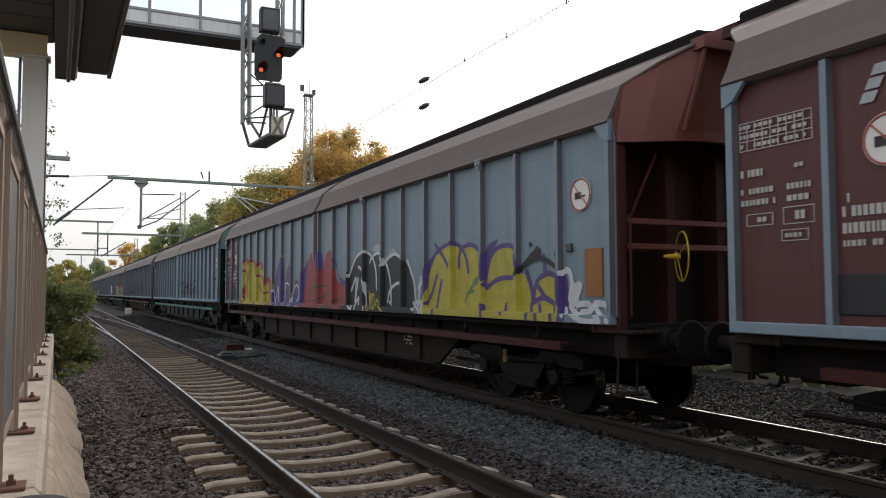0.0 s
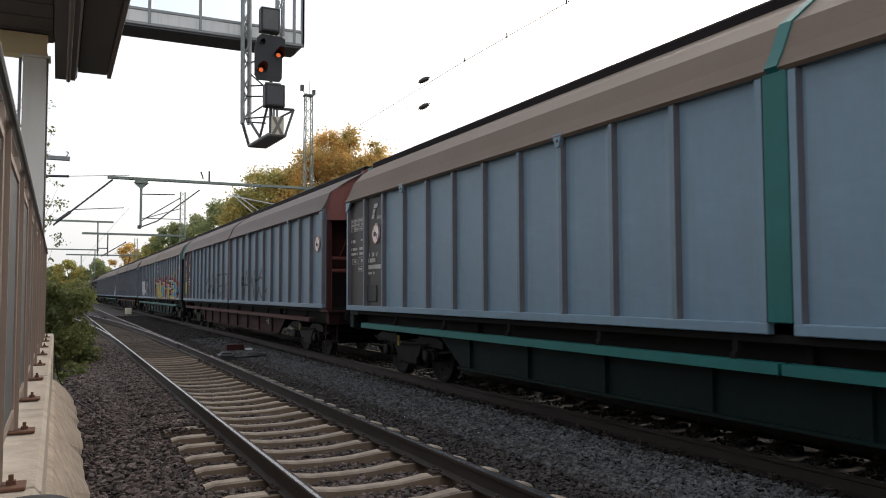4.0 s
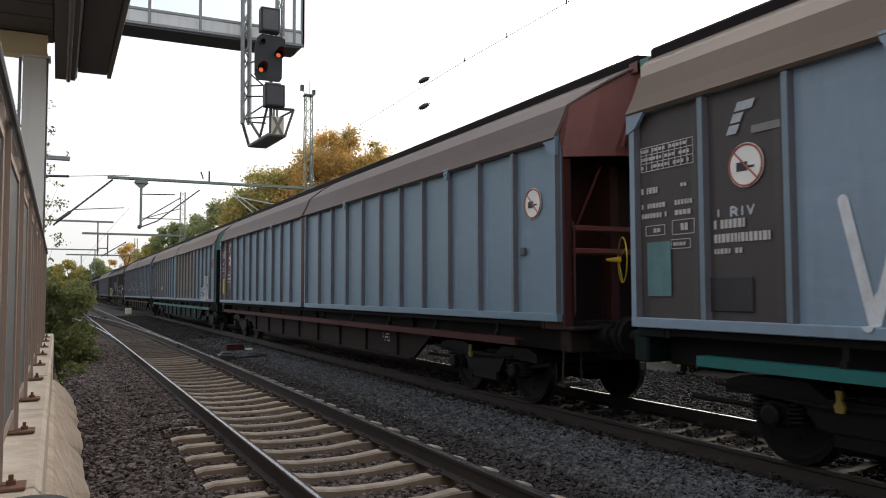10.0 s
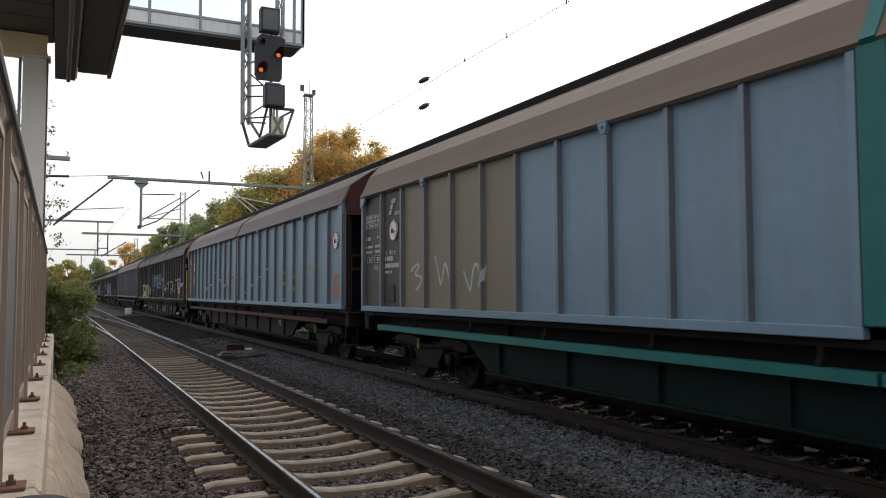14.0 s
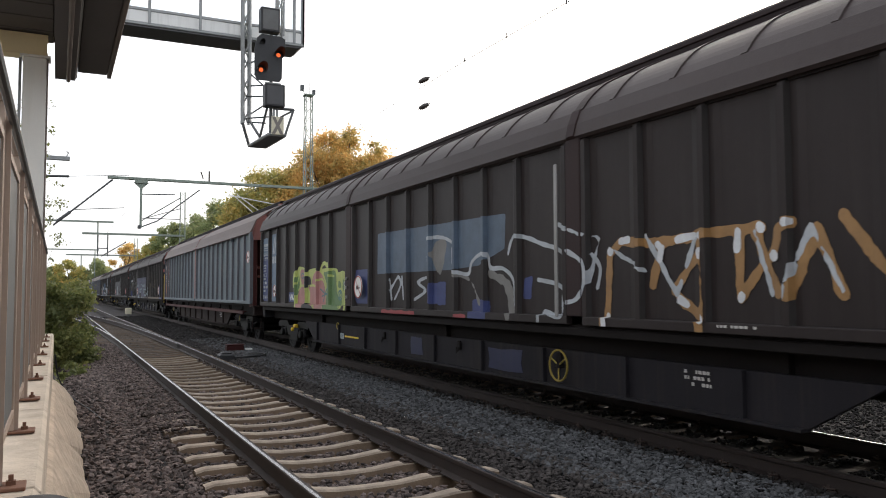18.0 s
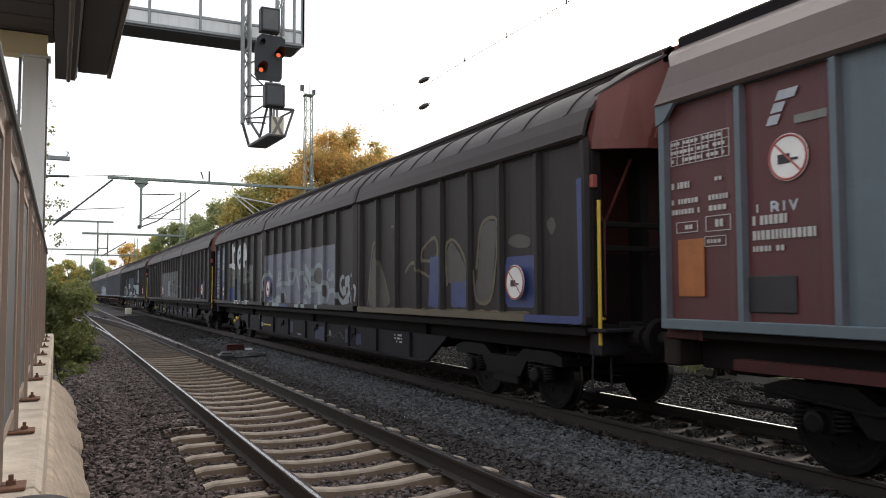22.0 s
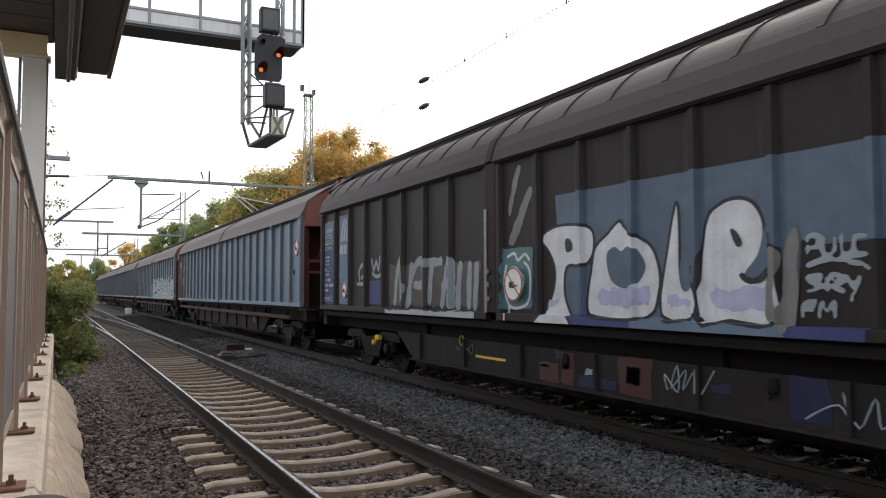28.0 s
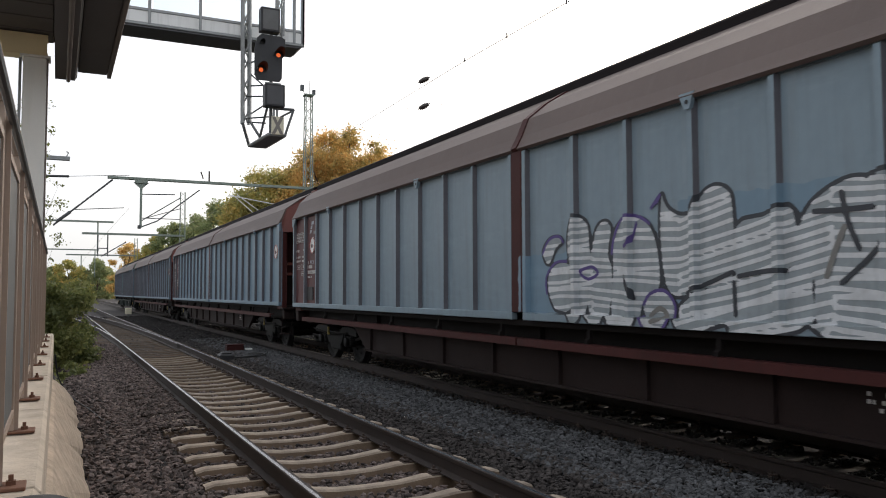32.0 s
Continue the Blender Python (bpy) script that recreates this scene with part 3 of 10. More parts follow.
def bogie_frame_mesh():
    """Pressed frame with bowed side beams, cross beams and axle boxes."""
    s = Shape()
    for d in (-1, 1):
        x0, x1 = (0.93, 1.09) if d > 0 else (-1.09, -0.93)
        top = [(-1.45, 0.72), (-1.25, 0.78), (-0.55, 0.78), (-0.35, 0.66), (0.35, 0.66), (0.55, 0.78), (1.25, 0.78), (1.45, 0.72)]
        low = [(1.45, 0.60), (1.15, 0.62), (0.62, 0.62), (0.45, 0.40), (-0.45, 0.40), (-0.62, 0.62), (-1.15, 0.62), (-1.45, 0.60)]
        s.prism(top + low, x0, x1, "x")
        for w in (-0.9, 0.9):
            s.box(x0 + 0.01, x1 + (0.05 if d > 0 else 0), w - 0.14, w + 0.14, 0.36, 0.58, c=0.02)
            s.lathe([(0, 0.1), (d * 0.06, 0.1), (d * 0.075, 0.07)], (d * 1.09, w, WHEEL_R), "x", 14)
    s.box(-0.95, 0.95, -0.2, 0.2, 0.24, 0.7, c=0.03)
    s.box(-0.55, 0.55, -1.3, 1.3, 0.62, 0.72)
    for w in (-1.4, 1.4):
        s.box(-0.95, 0.95, w - 0.05, w + 0.05, 0.6, 0.7)
    for w in (-0.36, 0.36):
        s.tube([(-0.9, w, 0.36), (0.9, w, 0.36)], 0.035, 8)
    for d in (-1, 1):
        s.box(min(d * 0.55, d * 0.9), max(d * 0.55, d * 0.9), -0.42, 0.42, 0.2, 0.5, c=0.03)
        s.box(min(d * 0.98, d * 1.06), max(d * 0.98, d * 1.06), -0.34, 0.34, 0.26, 0.42, c=0.02)
        for w in (-0.38, 0.38):
            s.box(d * 0.76 - 0.05, d * 0.76 + 0.05, w - 0.05, w + 0.05, 0.3, 0.62, c=0.02)
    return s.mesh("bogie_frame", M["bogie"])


def spring_mesh():
    s = Shape()
    s.tube([(0.075 * math.cos(t * 0.7), 0.075 * math.sin(t * 0.7), t * 0.0042) for t in range(0, 58)], 0.014, 6)
    return s.mesh("coil_spring", M["bogie"])


def bogie(parent, y):
    b = part("bogie", cached("bogie", bogie_frame_mesh), None, parent, "black pressed-steel bogie", at=(0, y, 0))
    sets = []
    for w in (-0.9, 0.9):
        sets.append(part("wheelset", cached("wheelset", wheelset_mesh), None, b, at=(0, w, WHEEL_R)))
        for k in (-0.2, 0.2):
            part("coil_spring", cached("spring", spring_mesh), None, b, at=(-1.02, w + k, 0.40))
    return sets


def buffer_mesh(d):
    s = Shape().lathe([(0, 0.13), (d * 0.28, 0.12), (d * 0.28, 0.08), (d * 0.5, 0.08), (d * 0.5, 0.2), (d * 0.53, 0.225), (d * 0.55, 0.2)], (0, 0, 0), "y", 18)
    s.box(-0.17, 0.17, min(0, d * 0.03), max(0, d * 0.03), -0.17, 0.17, c=0.01)
    return s.mesh("buffer", M["frame_dark"])


def coupler_mesh():
    s = Shape()
    s.box(-0.04, 0.04, -0.32, 0.02, -0.05, 0.05, c=0.01)
    s.ring((0, -0.42, -0.02), 0.1, 0.022, "x", 16)
    s.tube([(-0.05, -0.5, 0), (-0.05, -0.55, -0.2), (-0.03, -0.5, -0.42), (0.03, -0.5, -0.42), (0.05, -0.55, -0.2), (0.05, -0.5, 0)], 0.02, 8)
    return s.mesh("screw_coupling", M["frame_dark"])


def handwheel(parent, x, y, z):
    s = Shape().ring((0, 0, 0), 0.28, 0.009, "y", 30)
    hw = part("handwheel", s, M["yellow"], parent, "yellow hand-brake wheel", at=pose(x, y, z, 0, 0, 62))
    for k in range(3):
        a = k * 2.094 + 0.5
        part("spoke", Shape().tube([(0, 0.05, 0), (0.27 * math.cos(a), 0, 0.27 * math.sin(a))], 0.006, 6), M["yellow"], hw)
    part("hub", Shape().lathe([(0.02, 0.035), (0.09, 0.03), (0.2, 0.015)], (0, 0, 0), "y", 12), M["yellow"], hw)


def bar_rows(s, y0, y1, z0, z1, x, rows, seed, fill=0.55):
    """Rows of short bars that stand for small unreadable lettering."""
    r = random.Random(seed)
    for k in range(rows):
        zc = z1 - (z1 - z0) * (k + 0.5) / rows
        h = (z1 - z0) / rows * fill / 2
        y = y1
        while y - 0.05 > y0:
            w = r.uniform(0.02, 0.045)
            if r.random() < 0.82:
                s.box(x - 0.003, x + 0.001, max(y0, y - w), y, zc - h, zc + h)
            y -= w + 0.014
    return s


def no_hump_sign(parent, x, y, z, r=0.21, colour="white"):
    """Round plate: pale disc, red rim, black wagon shape, red slash."""
    disc = part("round_sign", Shape().lathe([(0, r), (-0.006, r)], (0, 0, 0), "x", 32), M[colour], parent, "round warning sign with a crossed wagon", at=(x, y, z))
    part("sign_rim", Shape().ring((-0.008, 0, 0), r - 0.015, 0.01, "x", 32), M["sign_red"], disc)
    part("wagon_mark", Shape().box(-0.012, -0.008, -0.02, 0.1, -0.05, 0.03).box(-0.012, -0.008, -0.1, -0.02, -0.03, -0.01), M["black"], disc)
    s = Shape()
    s.add([(-0.014, 0.66 * r, 0.6 * r), (-0.014, 0.6 * r, 0.66 * r), (-0.014, -0.66 * r, -0.6 * r), (-0.014, -0.6 * r, -0.66 * r)], [(0, 1, 2, 3)])
    part("slash", s, M["sign_red"], disc)
    return disc


M["sign_red"] = mat("faded_sign_red", (0.40, 0.1, 0.085), 0.5, vary=0.4, scale=9)
M["orange"] = mat("rusty_orange_plate", (0.32, 0.13, 0.04), 0.6, vary=0.25, scale=8)
M["label_grey"] = mat("grey_lettering", (0.5, 0.48, 0.46), 0.6)

SIDE = 1.42                       # half width over the ribs
DEEP = 0.07                       # depth of the ribs
FLOOR_Z, EAVE_Z = 1.19, 3.46
ROOF_A = [(-1.455, 3.43), (-1.43, 3.47), (-1.36, 3.6), (-1.25, 3.85), (-0.95, 4.09), (-0.58, 4.31)]
ROOF_B = [(-1.45, 3.365), (-1.44, 3.4), (-1.41, 3.52), (-1.345, 3.685), (-1.315, 3.69)] + arc([(-1.3, 3.71), (-1.18, 3.86), (-0.95, 4.05), (-0.58, 4.23)], 3)


# bounds of the wall bays, section by section
CUTS = {"blue": [[0.0] + [1.03 + 0.961 * k for k in range(10)] + [10.8], [11.04] + [20.81 - 0.961 * k for k in range(9, -1, -1)] + [21.84]],
        "dark": [[0.0] + [1.05 + 0.923 * k for k in range(7)] + [7.56], [7.84] + [8.99 + 0.91 * k for k in range(7)] + [15.46], [15.72] + [16.93 + 0.925 * k for k in range(7)] + [23.47]]}


def rib_spots(cuts):
    """Middle and half width of every rib of a wall section."""
    last = len(cuts) - 1
    return [(min(max(c, cuts[0] + 0.055), cuts[-1] - 0.055), 0.05 if k in (0, last) else 0.0425) for k, c in enumerate(cuts)]


def roof_mesh(prof, y0, y1, m, name):
    """A bent sheet, 25 mm thick, near and far flank alike, with rolled edges."""
    s = Shape()
    inner = [(x * 0.975 + 0.0, z - 0.03) for x, z in prof]
    for d in (1, -1):
        line = [(x * d, z) for x, z in prof] + [(x * d, z) for x, z in inner][::-1]
        s.prism(line, y0, y1)
    return s.mesh(name, m)


def bay_mesh(w, z0, z1, m, swage):
    """A wall sheet between two ribs, slightly dished."""
    s = Shape()
    x = -SIDE + DEEP
    s.prism([(0.0, x), (w * 0.12, x), (w * 0.2, x + swage), (w * 0.8, x + swage), (w * 0.88, x), (w, x), (w, x + 0.03), (0.0, x + 0.03)], z0, z1, "z")
    s.v = [(b, a, c) for a, b, c in s.v]
    return s.mesh("wall_panel", m)


def rib_mesh(w, z0, z1, m, dark_coat):
    """A pressed hat-section rib with sloping flanks and a chamfered head."""
    s = Shape()
    b, t = -SIDE + DEEP + 0.002, -SIDE
    for z, k in ((z0, 1), (z1 - 0.05, 1), (z1, 0.15)):
        tt = b + (t - b) * k
        s.v += [(b, -w / 2, z), (tt, -w / 2 + 0.012, z), (tt, w / 2 - 0.012, z), (b, w / 2, z)]
    for i in (0, 4):
        s.f += [[i + k, i + k + 1, i + k + 5, i + k + 4] for k in range(3)]
    s.f += [[8, 9, 10, 11], [0, 1, 2, 3]]
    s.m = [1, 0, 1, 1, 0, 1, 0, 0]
    return s.mesh("rib", [m, dark_coat])


def bracket_mesh(m):
    return Shape().prism([(-1.36, 0.95), (-1.28, 0.95), (-1.28, 1.17), (-1.32, 1.17), (-1.33, 1.02), (-1.36, 1.0)], -0.03, 0.03).mesh("bracket", m)


def lug_mesh(m):
    s = Shape().prism([(-0.1, 0.0), (0.1, 0.0), (0.09, -0.05), (0.03, -0.16), (-0.03, -0.16), (-0.07, -0.05)], -SIDE - 0.03, -SIDE + 0.02, "x")
    s.lathe([(-SIDE - 0.036, 0.022), (-SIDE - 0.031, 0.022)], (0, 0, -0.09), "x", 12, slot=1)
    return s.mesh("lifting_lug", [m, M["black"]])


HOOD_FOOT = [(-1.33, 0.0), (-1.08, -0.16), (-0.8, -0.34), (-0.5, -0.46)]


def hood_mesh(eave, m):
    """Upper end sheet: its foot bows outwards in plan, its head climbs from the eave to the jutting ridge."""
    head = [(-1.36, 0.0, eave), (-1.22, -0.03, 3.84), (-0.93, -0.3, 4.07), (-0.56, -0.62, 4.28)]
    foot = [(x, y, 3.22) for x, y in HOOD_FOOT]
    line = [(f, h) for f, h in zip(foot, head)]
    line += [((-f[0], f[1], f[2]), (-h[0], h[1], h[2])) for f, h in line[::-1]]
    s = Shape()
    n = len(line)
    for d in (0.0, 0.035):
        for f, h in line:
            s.v += [(f[0], f[1] + d, f[2]), (h[0], h[1] + d, h[2])]
    for k in range(n - 1):
        a, o = 2 * k, 2 * n
        s.f += [[a, a + 2, a + 3, a + 1], [o + a, o + a + 1, o + a + 3, o + a + 2], [a + 1, a + 3, o + a + 3, o + a + 1], [a, o + a, o + a + 2, a + 2]]
    s.f += [[0, 1, 2 * n + 1, 2 * n], [2 * n - 2, 4 * n - 2, 4 * n - 1, 2 * n - 1]]
    s.m = [0] * len(s.f)
    return s.mesh("hood", m)


def gore_mesh(d, m):
    """The roof's upper flank, carried on past the wall to the ridge end."""
    s = Shape()
    q = [(d * -1.25, 0.02, 3.85), (d * -0.95, -0.33, 4.09), (d * -0.58, -0.66, 4.31), (d * -0.58, 0.02, 4.31), (d * -0.95, 0.02, 4.09)]
    s.add(q + [(x, y, z - 0.025) for x, y, z in q], [(0, 1, 4), (1, 2, 3, 4), (5, 9, 6), (6, 9, 8, 7), (0, 5, 6, 1), (1, 6, 7, 2), (2, 7, 8, 3)])
    return s.mesh("roof_gore", m)


def beam_mesh(m):
    """A channel that follows the bowed foot of the hood."""
    s = Shape()
    line = HOOD_FOOT + [(-x, y) for x, y in HOOD_FOOT[::-1]]
    n = len(line)
    for x, y in line:
        s.v += [(x, y - 0.03, 3.2), (x, y - 0.03, 3.31), (x, y + 0.05, 3.31), (x, y + 0.05, 3.2)]
    for k in range(n - 1):
        for c in range(4):
            s.f.append([4 * k + c, 4 * k + (c + 1) % 4, 4 * k + 4 + (c + 1) % 4, 4 * k + 4 + c])
    s.f += [[0, 1, 2, 3], [4 * n - 4 + c for c in range(4)]]
    s.m = [0] * len(s.f)
    return s.mesh("end_beam", m)


def wagon(kind, y, wall, frame, beam, end, data, roof, sections, label, bays=None, orange=False, rusty_sign=False):
    """One bogie wagon with sliding walls. Local y runs back from the front end of the wall, z up from the rail."""
    length = 21.84 if kind == "blue" else 23.47
    w = thing("sliding_wall_wagon", label, "goods wagon", at=(FAR_X, y, FAR_Z), group="wagons of the goods train")
    eave = EAVE_Z if kind == "blue" else 3.38
    z0 = FLOOR_Z - 0.02 if kind == "dark" else FLOOR_Z
    prof = ROOF_A if kind == "blue" else ROOF_B
    mw, mf, mb, me_, mr = M[wall], M[frame], M[beam], M[end], M[roof]
    # The shade of the recessed ends is put into this darker coat.
    dark_coat = {"oxide": "oxide_dark", "oxide_dark": "frame_brown", "teal": "teal_dark"}[end]
    bw = 0.98
    total = sum(len(q) - 1 for q in CUTS[kind])
    g_i = 0
    for s_i, cuts in enumerate(CUTS[kind]):
        a, sec, n = cuts[0], cuts[-1] - cuts[0], len(cuts) - 1
        door = part("sliding_wall", cached(("sill", kind, wall, s_i), lambda: Shape().box(-SIDE - 0.004, -SIDE + 0.09, 0.012, sec - 0.012, z0, z0 + 0.1, c=0.008)
                    .box(-SIDE + 0.05, -SIDE + 0.1, 0.012, sec - 0.012, eave - 0.06, eave + 0.02).mesh("wall_rail", mw)), None, w, "sliding wall section with upright ribs", at=(0, a, 0))
        for b in range(n):
            key = (bays or {}).get(g_i, wall)
            if g_i >= total - 2:
                key = data
            wide = round(cuts[b + 1] - cuts[b], 3)
            part("wall_panel", cached(("bay", kind, key, wide), lambda: bay_mesh(wide, z0 + 0.09, eave - 0.03, M[key], 0.012)), None, door, at=(0, cuts[b] - a, 0))
            g_i += 1
        for b, (yy, hw) in enumerate(rib_spots(cuts)):
            rk = (bays or {}).get(g_i - n + min(b, n - 1), wall)
            part("rib", cached(("rib", kind, hw, rk), lambda: rib_mesh(hw * 2, z0 + 0.1, eave - 0.02, M["rib_dark" if rk == "blue_deep" else "rib_face" if rk in ("blue", "blue_light") and hw < 0.045 else rk], M["rib_soot" if kind == "dark" else "rib_dark"])), None, door, at=(0, yy - a, 0))
        if kind == "blue":
            for b in (3, 8):
                part("lifting_lug", cached(("lug", wall), lambda: lug_mesh(mw)), None, door, at=(0, cuts[b] - a, eave + 0.0))
        shell = part("roof_shell", cached(("roof", kind, roof, s_i), lambda: roof_mesh(prof, -0.08 if s_i else 0.0, sec + (0.08 if s_i < sections - 1 else 0.0), mr, "roof_shell")), None, w, at=(0, a, 0))
        if kind == "dark":
            for b in range(n):
                part("roof_clip", cached("roof_clip", lambda: Shape().prism([(x - 0.014, z + 0.01) for x, z in ROOF_B[4:]] + [(x, z - 0.01) for x, z in ROOF_B[4:]][::-1], -0.035, 0.035).mesh("roof_clip", M["soot_roof"])), None, shell, at=(0, (cuts[b] + cuts[b + 1]) / 2 - a, 0))
        if s_i:
            seam = "teal_rail" if end == "teal" else "oxide" if wall == "blue_dull" else "seam_wine" if kind == "dark" else "oxide_dark"
            g_h = (a - CUTS[kind][s_i - 1][-1]) / 2
            part("centre_post", cached(("post", kind, seam), lambda: Shape().box(-SIDE - 0.008, -SIDE + 0.08, -g_h - 0.004, g_h + 0.004, z0 + 0.1, eave - 0.01, c=0.01)
                 .prism([(x - 0.012, z + 0.012) for x, z in prof] + [(x + 0.05, z - 0.05) for x, z in prof][::-1], -g_h * 0.55, g_h * 0.55).mesh("centre_post", M[seam])), None, w, "coloured strip between the wall sections", at=(0, a - g_h, 0))
    # far flank, floor, ridge
    part("far_wall", cached(("farwall", kind, wall), lambda: Shape().box(SIDE - 0.08, SIDE, 0, length, z0, eave, c=0.01).mesh("far_wall", mw)), None, w)
    part("floor", cached(("floor", kind), lambda: Shape().box(-SIDE + 0.1, SIDE - 0.1, 0.05, length - 0.05, z0 - 0.08, z0, c=0.01).mesh("wagon_floor", M["frame_dark"])), None, w)
    lift = 0.0 if kind == "blue" else -0.055
    part("ridge_rail", cached(("ridge", kind), lambda: Shape().prism([(-0.60, 4.16), (-0.61, 4.27), (-0.63, 4.28), (-0.63, 4.385 + lift), (-0.59, 4.42 + lift), (-0.3, 4.44 + lift), (0.3, 4.44 + lift), (0.59, 4.42 + lift), (0.63, 4.385 + lift), (0.63, 4.28), (0.61, 4.27), (0.60, 4.16)], -0.52, length + 0.52).mesh("ridge_rail", M["ridge" if kind == "blue" else "ridge_wine"])), None, w)
    # ends
    for e, sgn in ((0.0, -1), (length, 1)):
        def end_mesh():
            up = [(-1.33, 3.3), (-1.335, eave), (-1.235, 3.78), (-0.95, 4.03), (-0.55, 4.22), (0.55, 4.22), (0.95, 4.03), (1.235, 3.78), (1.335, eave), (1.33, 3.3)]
            return Shape().prism([(-1.33, z0 - 0.1), (-1.33, 3.3)] + up[1:-1] + [(1.33, 3.3), (1.33, z0 - 0.1)], 0.42, 0.48).mesh("end_wall", M[dark_coat])

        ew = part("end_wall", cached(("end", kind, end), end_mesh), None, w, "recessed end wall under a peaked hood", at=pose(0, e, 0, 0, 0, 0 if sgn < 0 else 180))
        part("hood", cached(("hood", kind, end), lambda: hood_mesh(eave, me_)), None, ew, "slanting hood that juts out to the ridge")
        for d in (1, -1):
            part("roof_gore", cached(("gore", kind, roof, d), lambda: gore_mesh(d, mr)), None, ew)
        part("end_beam", cached(("ebeam", end), lambda: beam_mesh(me_)), None, ew, "bowed beam under the hood")
        for x in (-1.33, -0.45, 0.33, 1.2):
            part("end_post", cached(("epost", kind, end), lambda: Shape().box(0, 0.13, -0.02, 0.41, z0 - 0.1, 3.19, c=0.012).mesh("end_post", M[dark_coat] if kind == "blue" else M["frame_dark"])), None, ew, at=(x, 0.0 if abs(x) > 1 else 0.2, 0))
        for z in (2.02, 2.3):
            part("cross_rail", cached(("erail", kind, end), lambda: Shape().box(-1.19, 1.19, -0.06, 0.03, 0, 0.07, c=0.012).mesh("cross_rail", me_ if kind == "blue" else M["frame_dark"])), None, ew, at=(0, 0, z))
        # Painted shade: near-black plate over the lower end wall, where light is blocked.
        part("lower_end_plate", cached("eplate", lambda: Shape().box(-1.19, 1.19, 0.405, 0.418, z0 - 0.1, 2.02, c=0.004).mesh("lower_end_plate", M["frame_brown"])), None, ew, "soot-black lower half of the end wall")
        part("end_cap", cached(("cap", end), lambda: Shape().prism([(-0.68, 4.17), (-0.68, 4.30), (-0.3, 4.47), (0.3, 4.47), (0.68, 4.30), (0.68, 4.17)], -0.7, -0.5).mesh("end_cap", me_)), None, ew)
        part("diagonal_strut", cached(("strut", end), lambda: Shape().tube([(-0.66, 0.1, 3.15), (-0.9, 0.3, 2.4)], 0.018, 6).mesh("diagonal_strut", me_)), None, ew)
        part("hood_strut", cached(("hstrut", end), lambda: Shape().tube([(-0.62, -0.66, 4.2), (-0.74, -0.44, 3.3)], 0.024, 6).mesh("hood_strut", me_)), None, ew)
        if kind == "blue":
            part("corner_gusset", cached(("gusset", wall, sgn), lambda: Shape().prism([(0.0, eave - 0.01), (-sgn * 0.3, eave - 0.01), (-sgn * 0.13, eave - 0.2), (-sgn * 0.02, eave - 0.24), (0.0, eave - 0.24)], -SIDE - 0.014, -SIDE + 0.03, "x").mesh("corner_gusset", mw)), None, w, at=(0, e + sgn * 0.01, 0))
        hs = part("headstock", cached(("head", frame), lambda: Shape().box(-1.3, 1.3, -0.1, 0.12, 0.82, 1.14, c=0.02).box(-0.5, 0.5, -0.02, 0.5, 0.7, 0.84, c=0.02)
                  .box(-1.38, -0.98, -0.3, 0.02, 1.1, 1.14, c=0.008).mesh("headstock", mf)), None, w, at=pose(0, e, 0, 0, 0, 0 if sgn < 0 else 180))
        for x in (-0.875, 0.875):
            part("buffer", cached("buffer", lambda: buffer_mesh(-1)), None, hs, "round buffer", at=(x, -0.1, 1.04))
        part("screw_coupling", cached("coupler", coupler_mesh), None, hs, at=(0, -0.1, 1.02))
        part("brake_hose", cached("hose", lambda: Shape().tube(arc([(0.35, -0.1, 0.95), (0.36, -0.3, 0.85), (0.3, -0.42, 0.62), (0.22, -0.62, 0.6)], 4), 0.02, 8).mesh("brake_hose", M["rubber"])), None, hs)
        part("footstep", cached(("step", frame), lambda: Shape().box(-1.36, -1.02, -0.06, 0.12, 0.42, 0.445).tube([(-1.33, 0.03, 0.43), (-1.3, 0.03, 0.9)], 0.014, 6)
             .tube([(-1.05, 0.03, 0.43), (-1.05, 0.03, 0.9)], 0.014, 6).mesh("footstep", mf)), None, hs)
        part("handrail", cached(("grab", end), lambda: Shape().tube([(-1.22, -0.06, 1.25), (-1.24, -0.12, 1.3), (-1.24, -0.12, 2.35), (-1.22, -0.06, 2.4)], 0.014, 6).mesh("handrail", M[dark_coat])), None, ew)
        if sgn < 0:
            if kind == "blue":
                handwheel(ew, -0.55, -0.16, 1.95)
            else:
                part("ladder_rail", cached("yladder", lambda: Shape().tube([(-1.3, -0.1, 0.95), (-1.3, -0.1, 2.6)], 0.022, 6).tube([(-1.3, -0.1, 1.25), (-1.2, -0.05, 1.25)], 0.02, 6).mesh("ladder_rail", M["yellow"])), None, ew, "yellow grab rail")
                part("tail_bracket", cached("redbr", lambda: Shape().box(-1.36, -1.28, -0.06, 0.0, 2.75, 2.9, c=0.01).mesh("tail_bracket", M["sign_red"])), None, ew, "red lamp bracket")
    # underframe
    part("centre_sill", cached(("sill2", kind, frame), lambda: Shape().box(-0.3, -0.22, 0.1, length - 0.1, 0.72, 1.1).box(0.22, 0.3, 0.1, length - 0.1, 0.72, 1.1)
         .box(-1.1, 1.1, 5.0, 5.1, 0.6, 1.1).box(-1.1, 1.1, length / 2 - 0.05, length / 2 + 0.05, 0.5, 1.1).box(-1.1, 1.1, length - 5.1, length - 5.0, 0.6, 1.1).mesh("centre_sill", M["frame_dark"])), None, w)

    def belly():
        s = Shape()
        lo = [(4.0, 0.84), (4.75, 0.40), (length - 4.75, 0.40), (length - 4.0, 0.84)]
        for x in (-1.2, 1.14):
            s.prism(lo, x, x + 0.06, "x")
        for x in (-1.27, 1.14):
            s.box(x, x + 0.13, 4.75, length - 4.75, 0.38, 0.41)
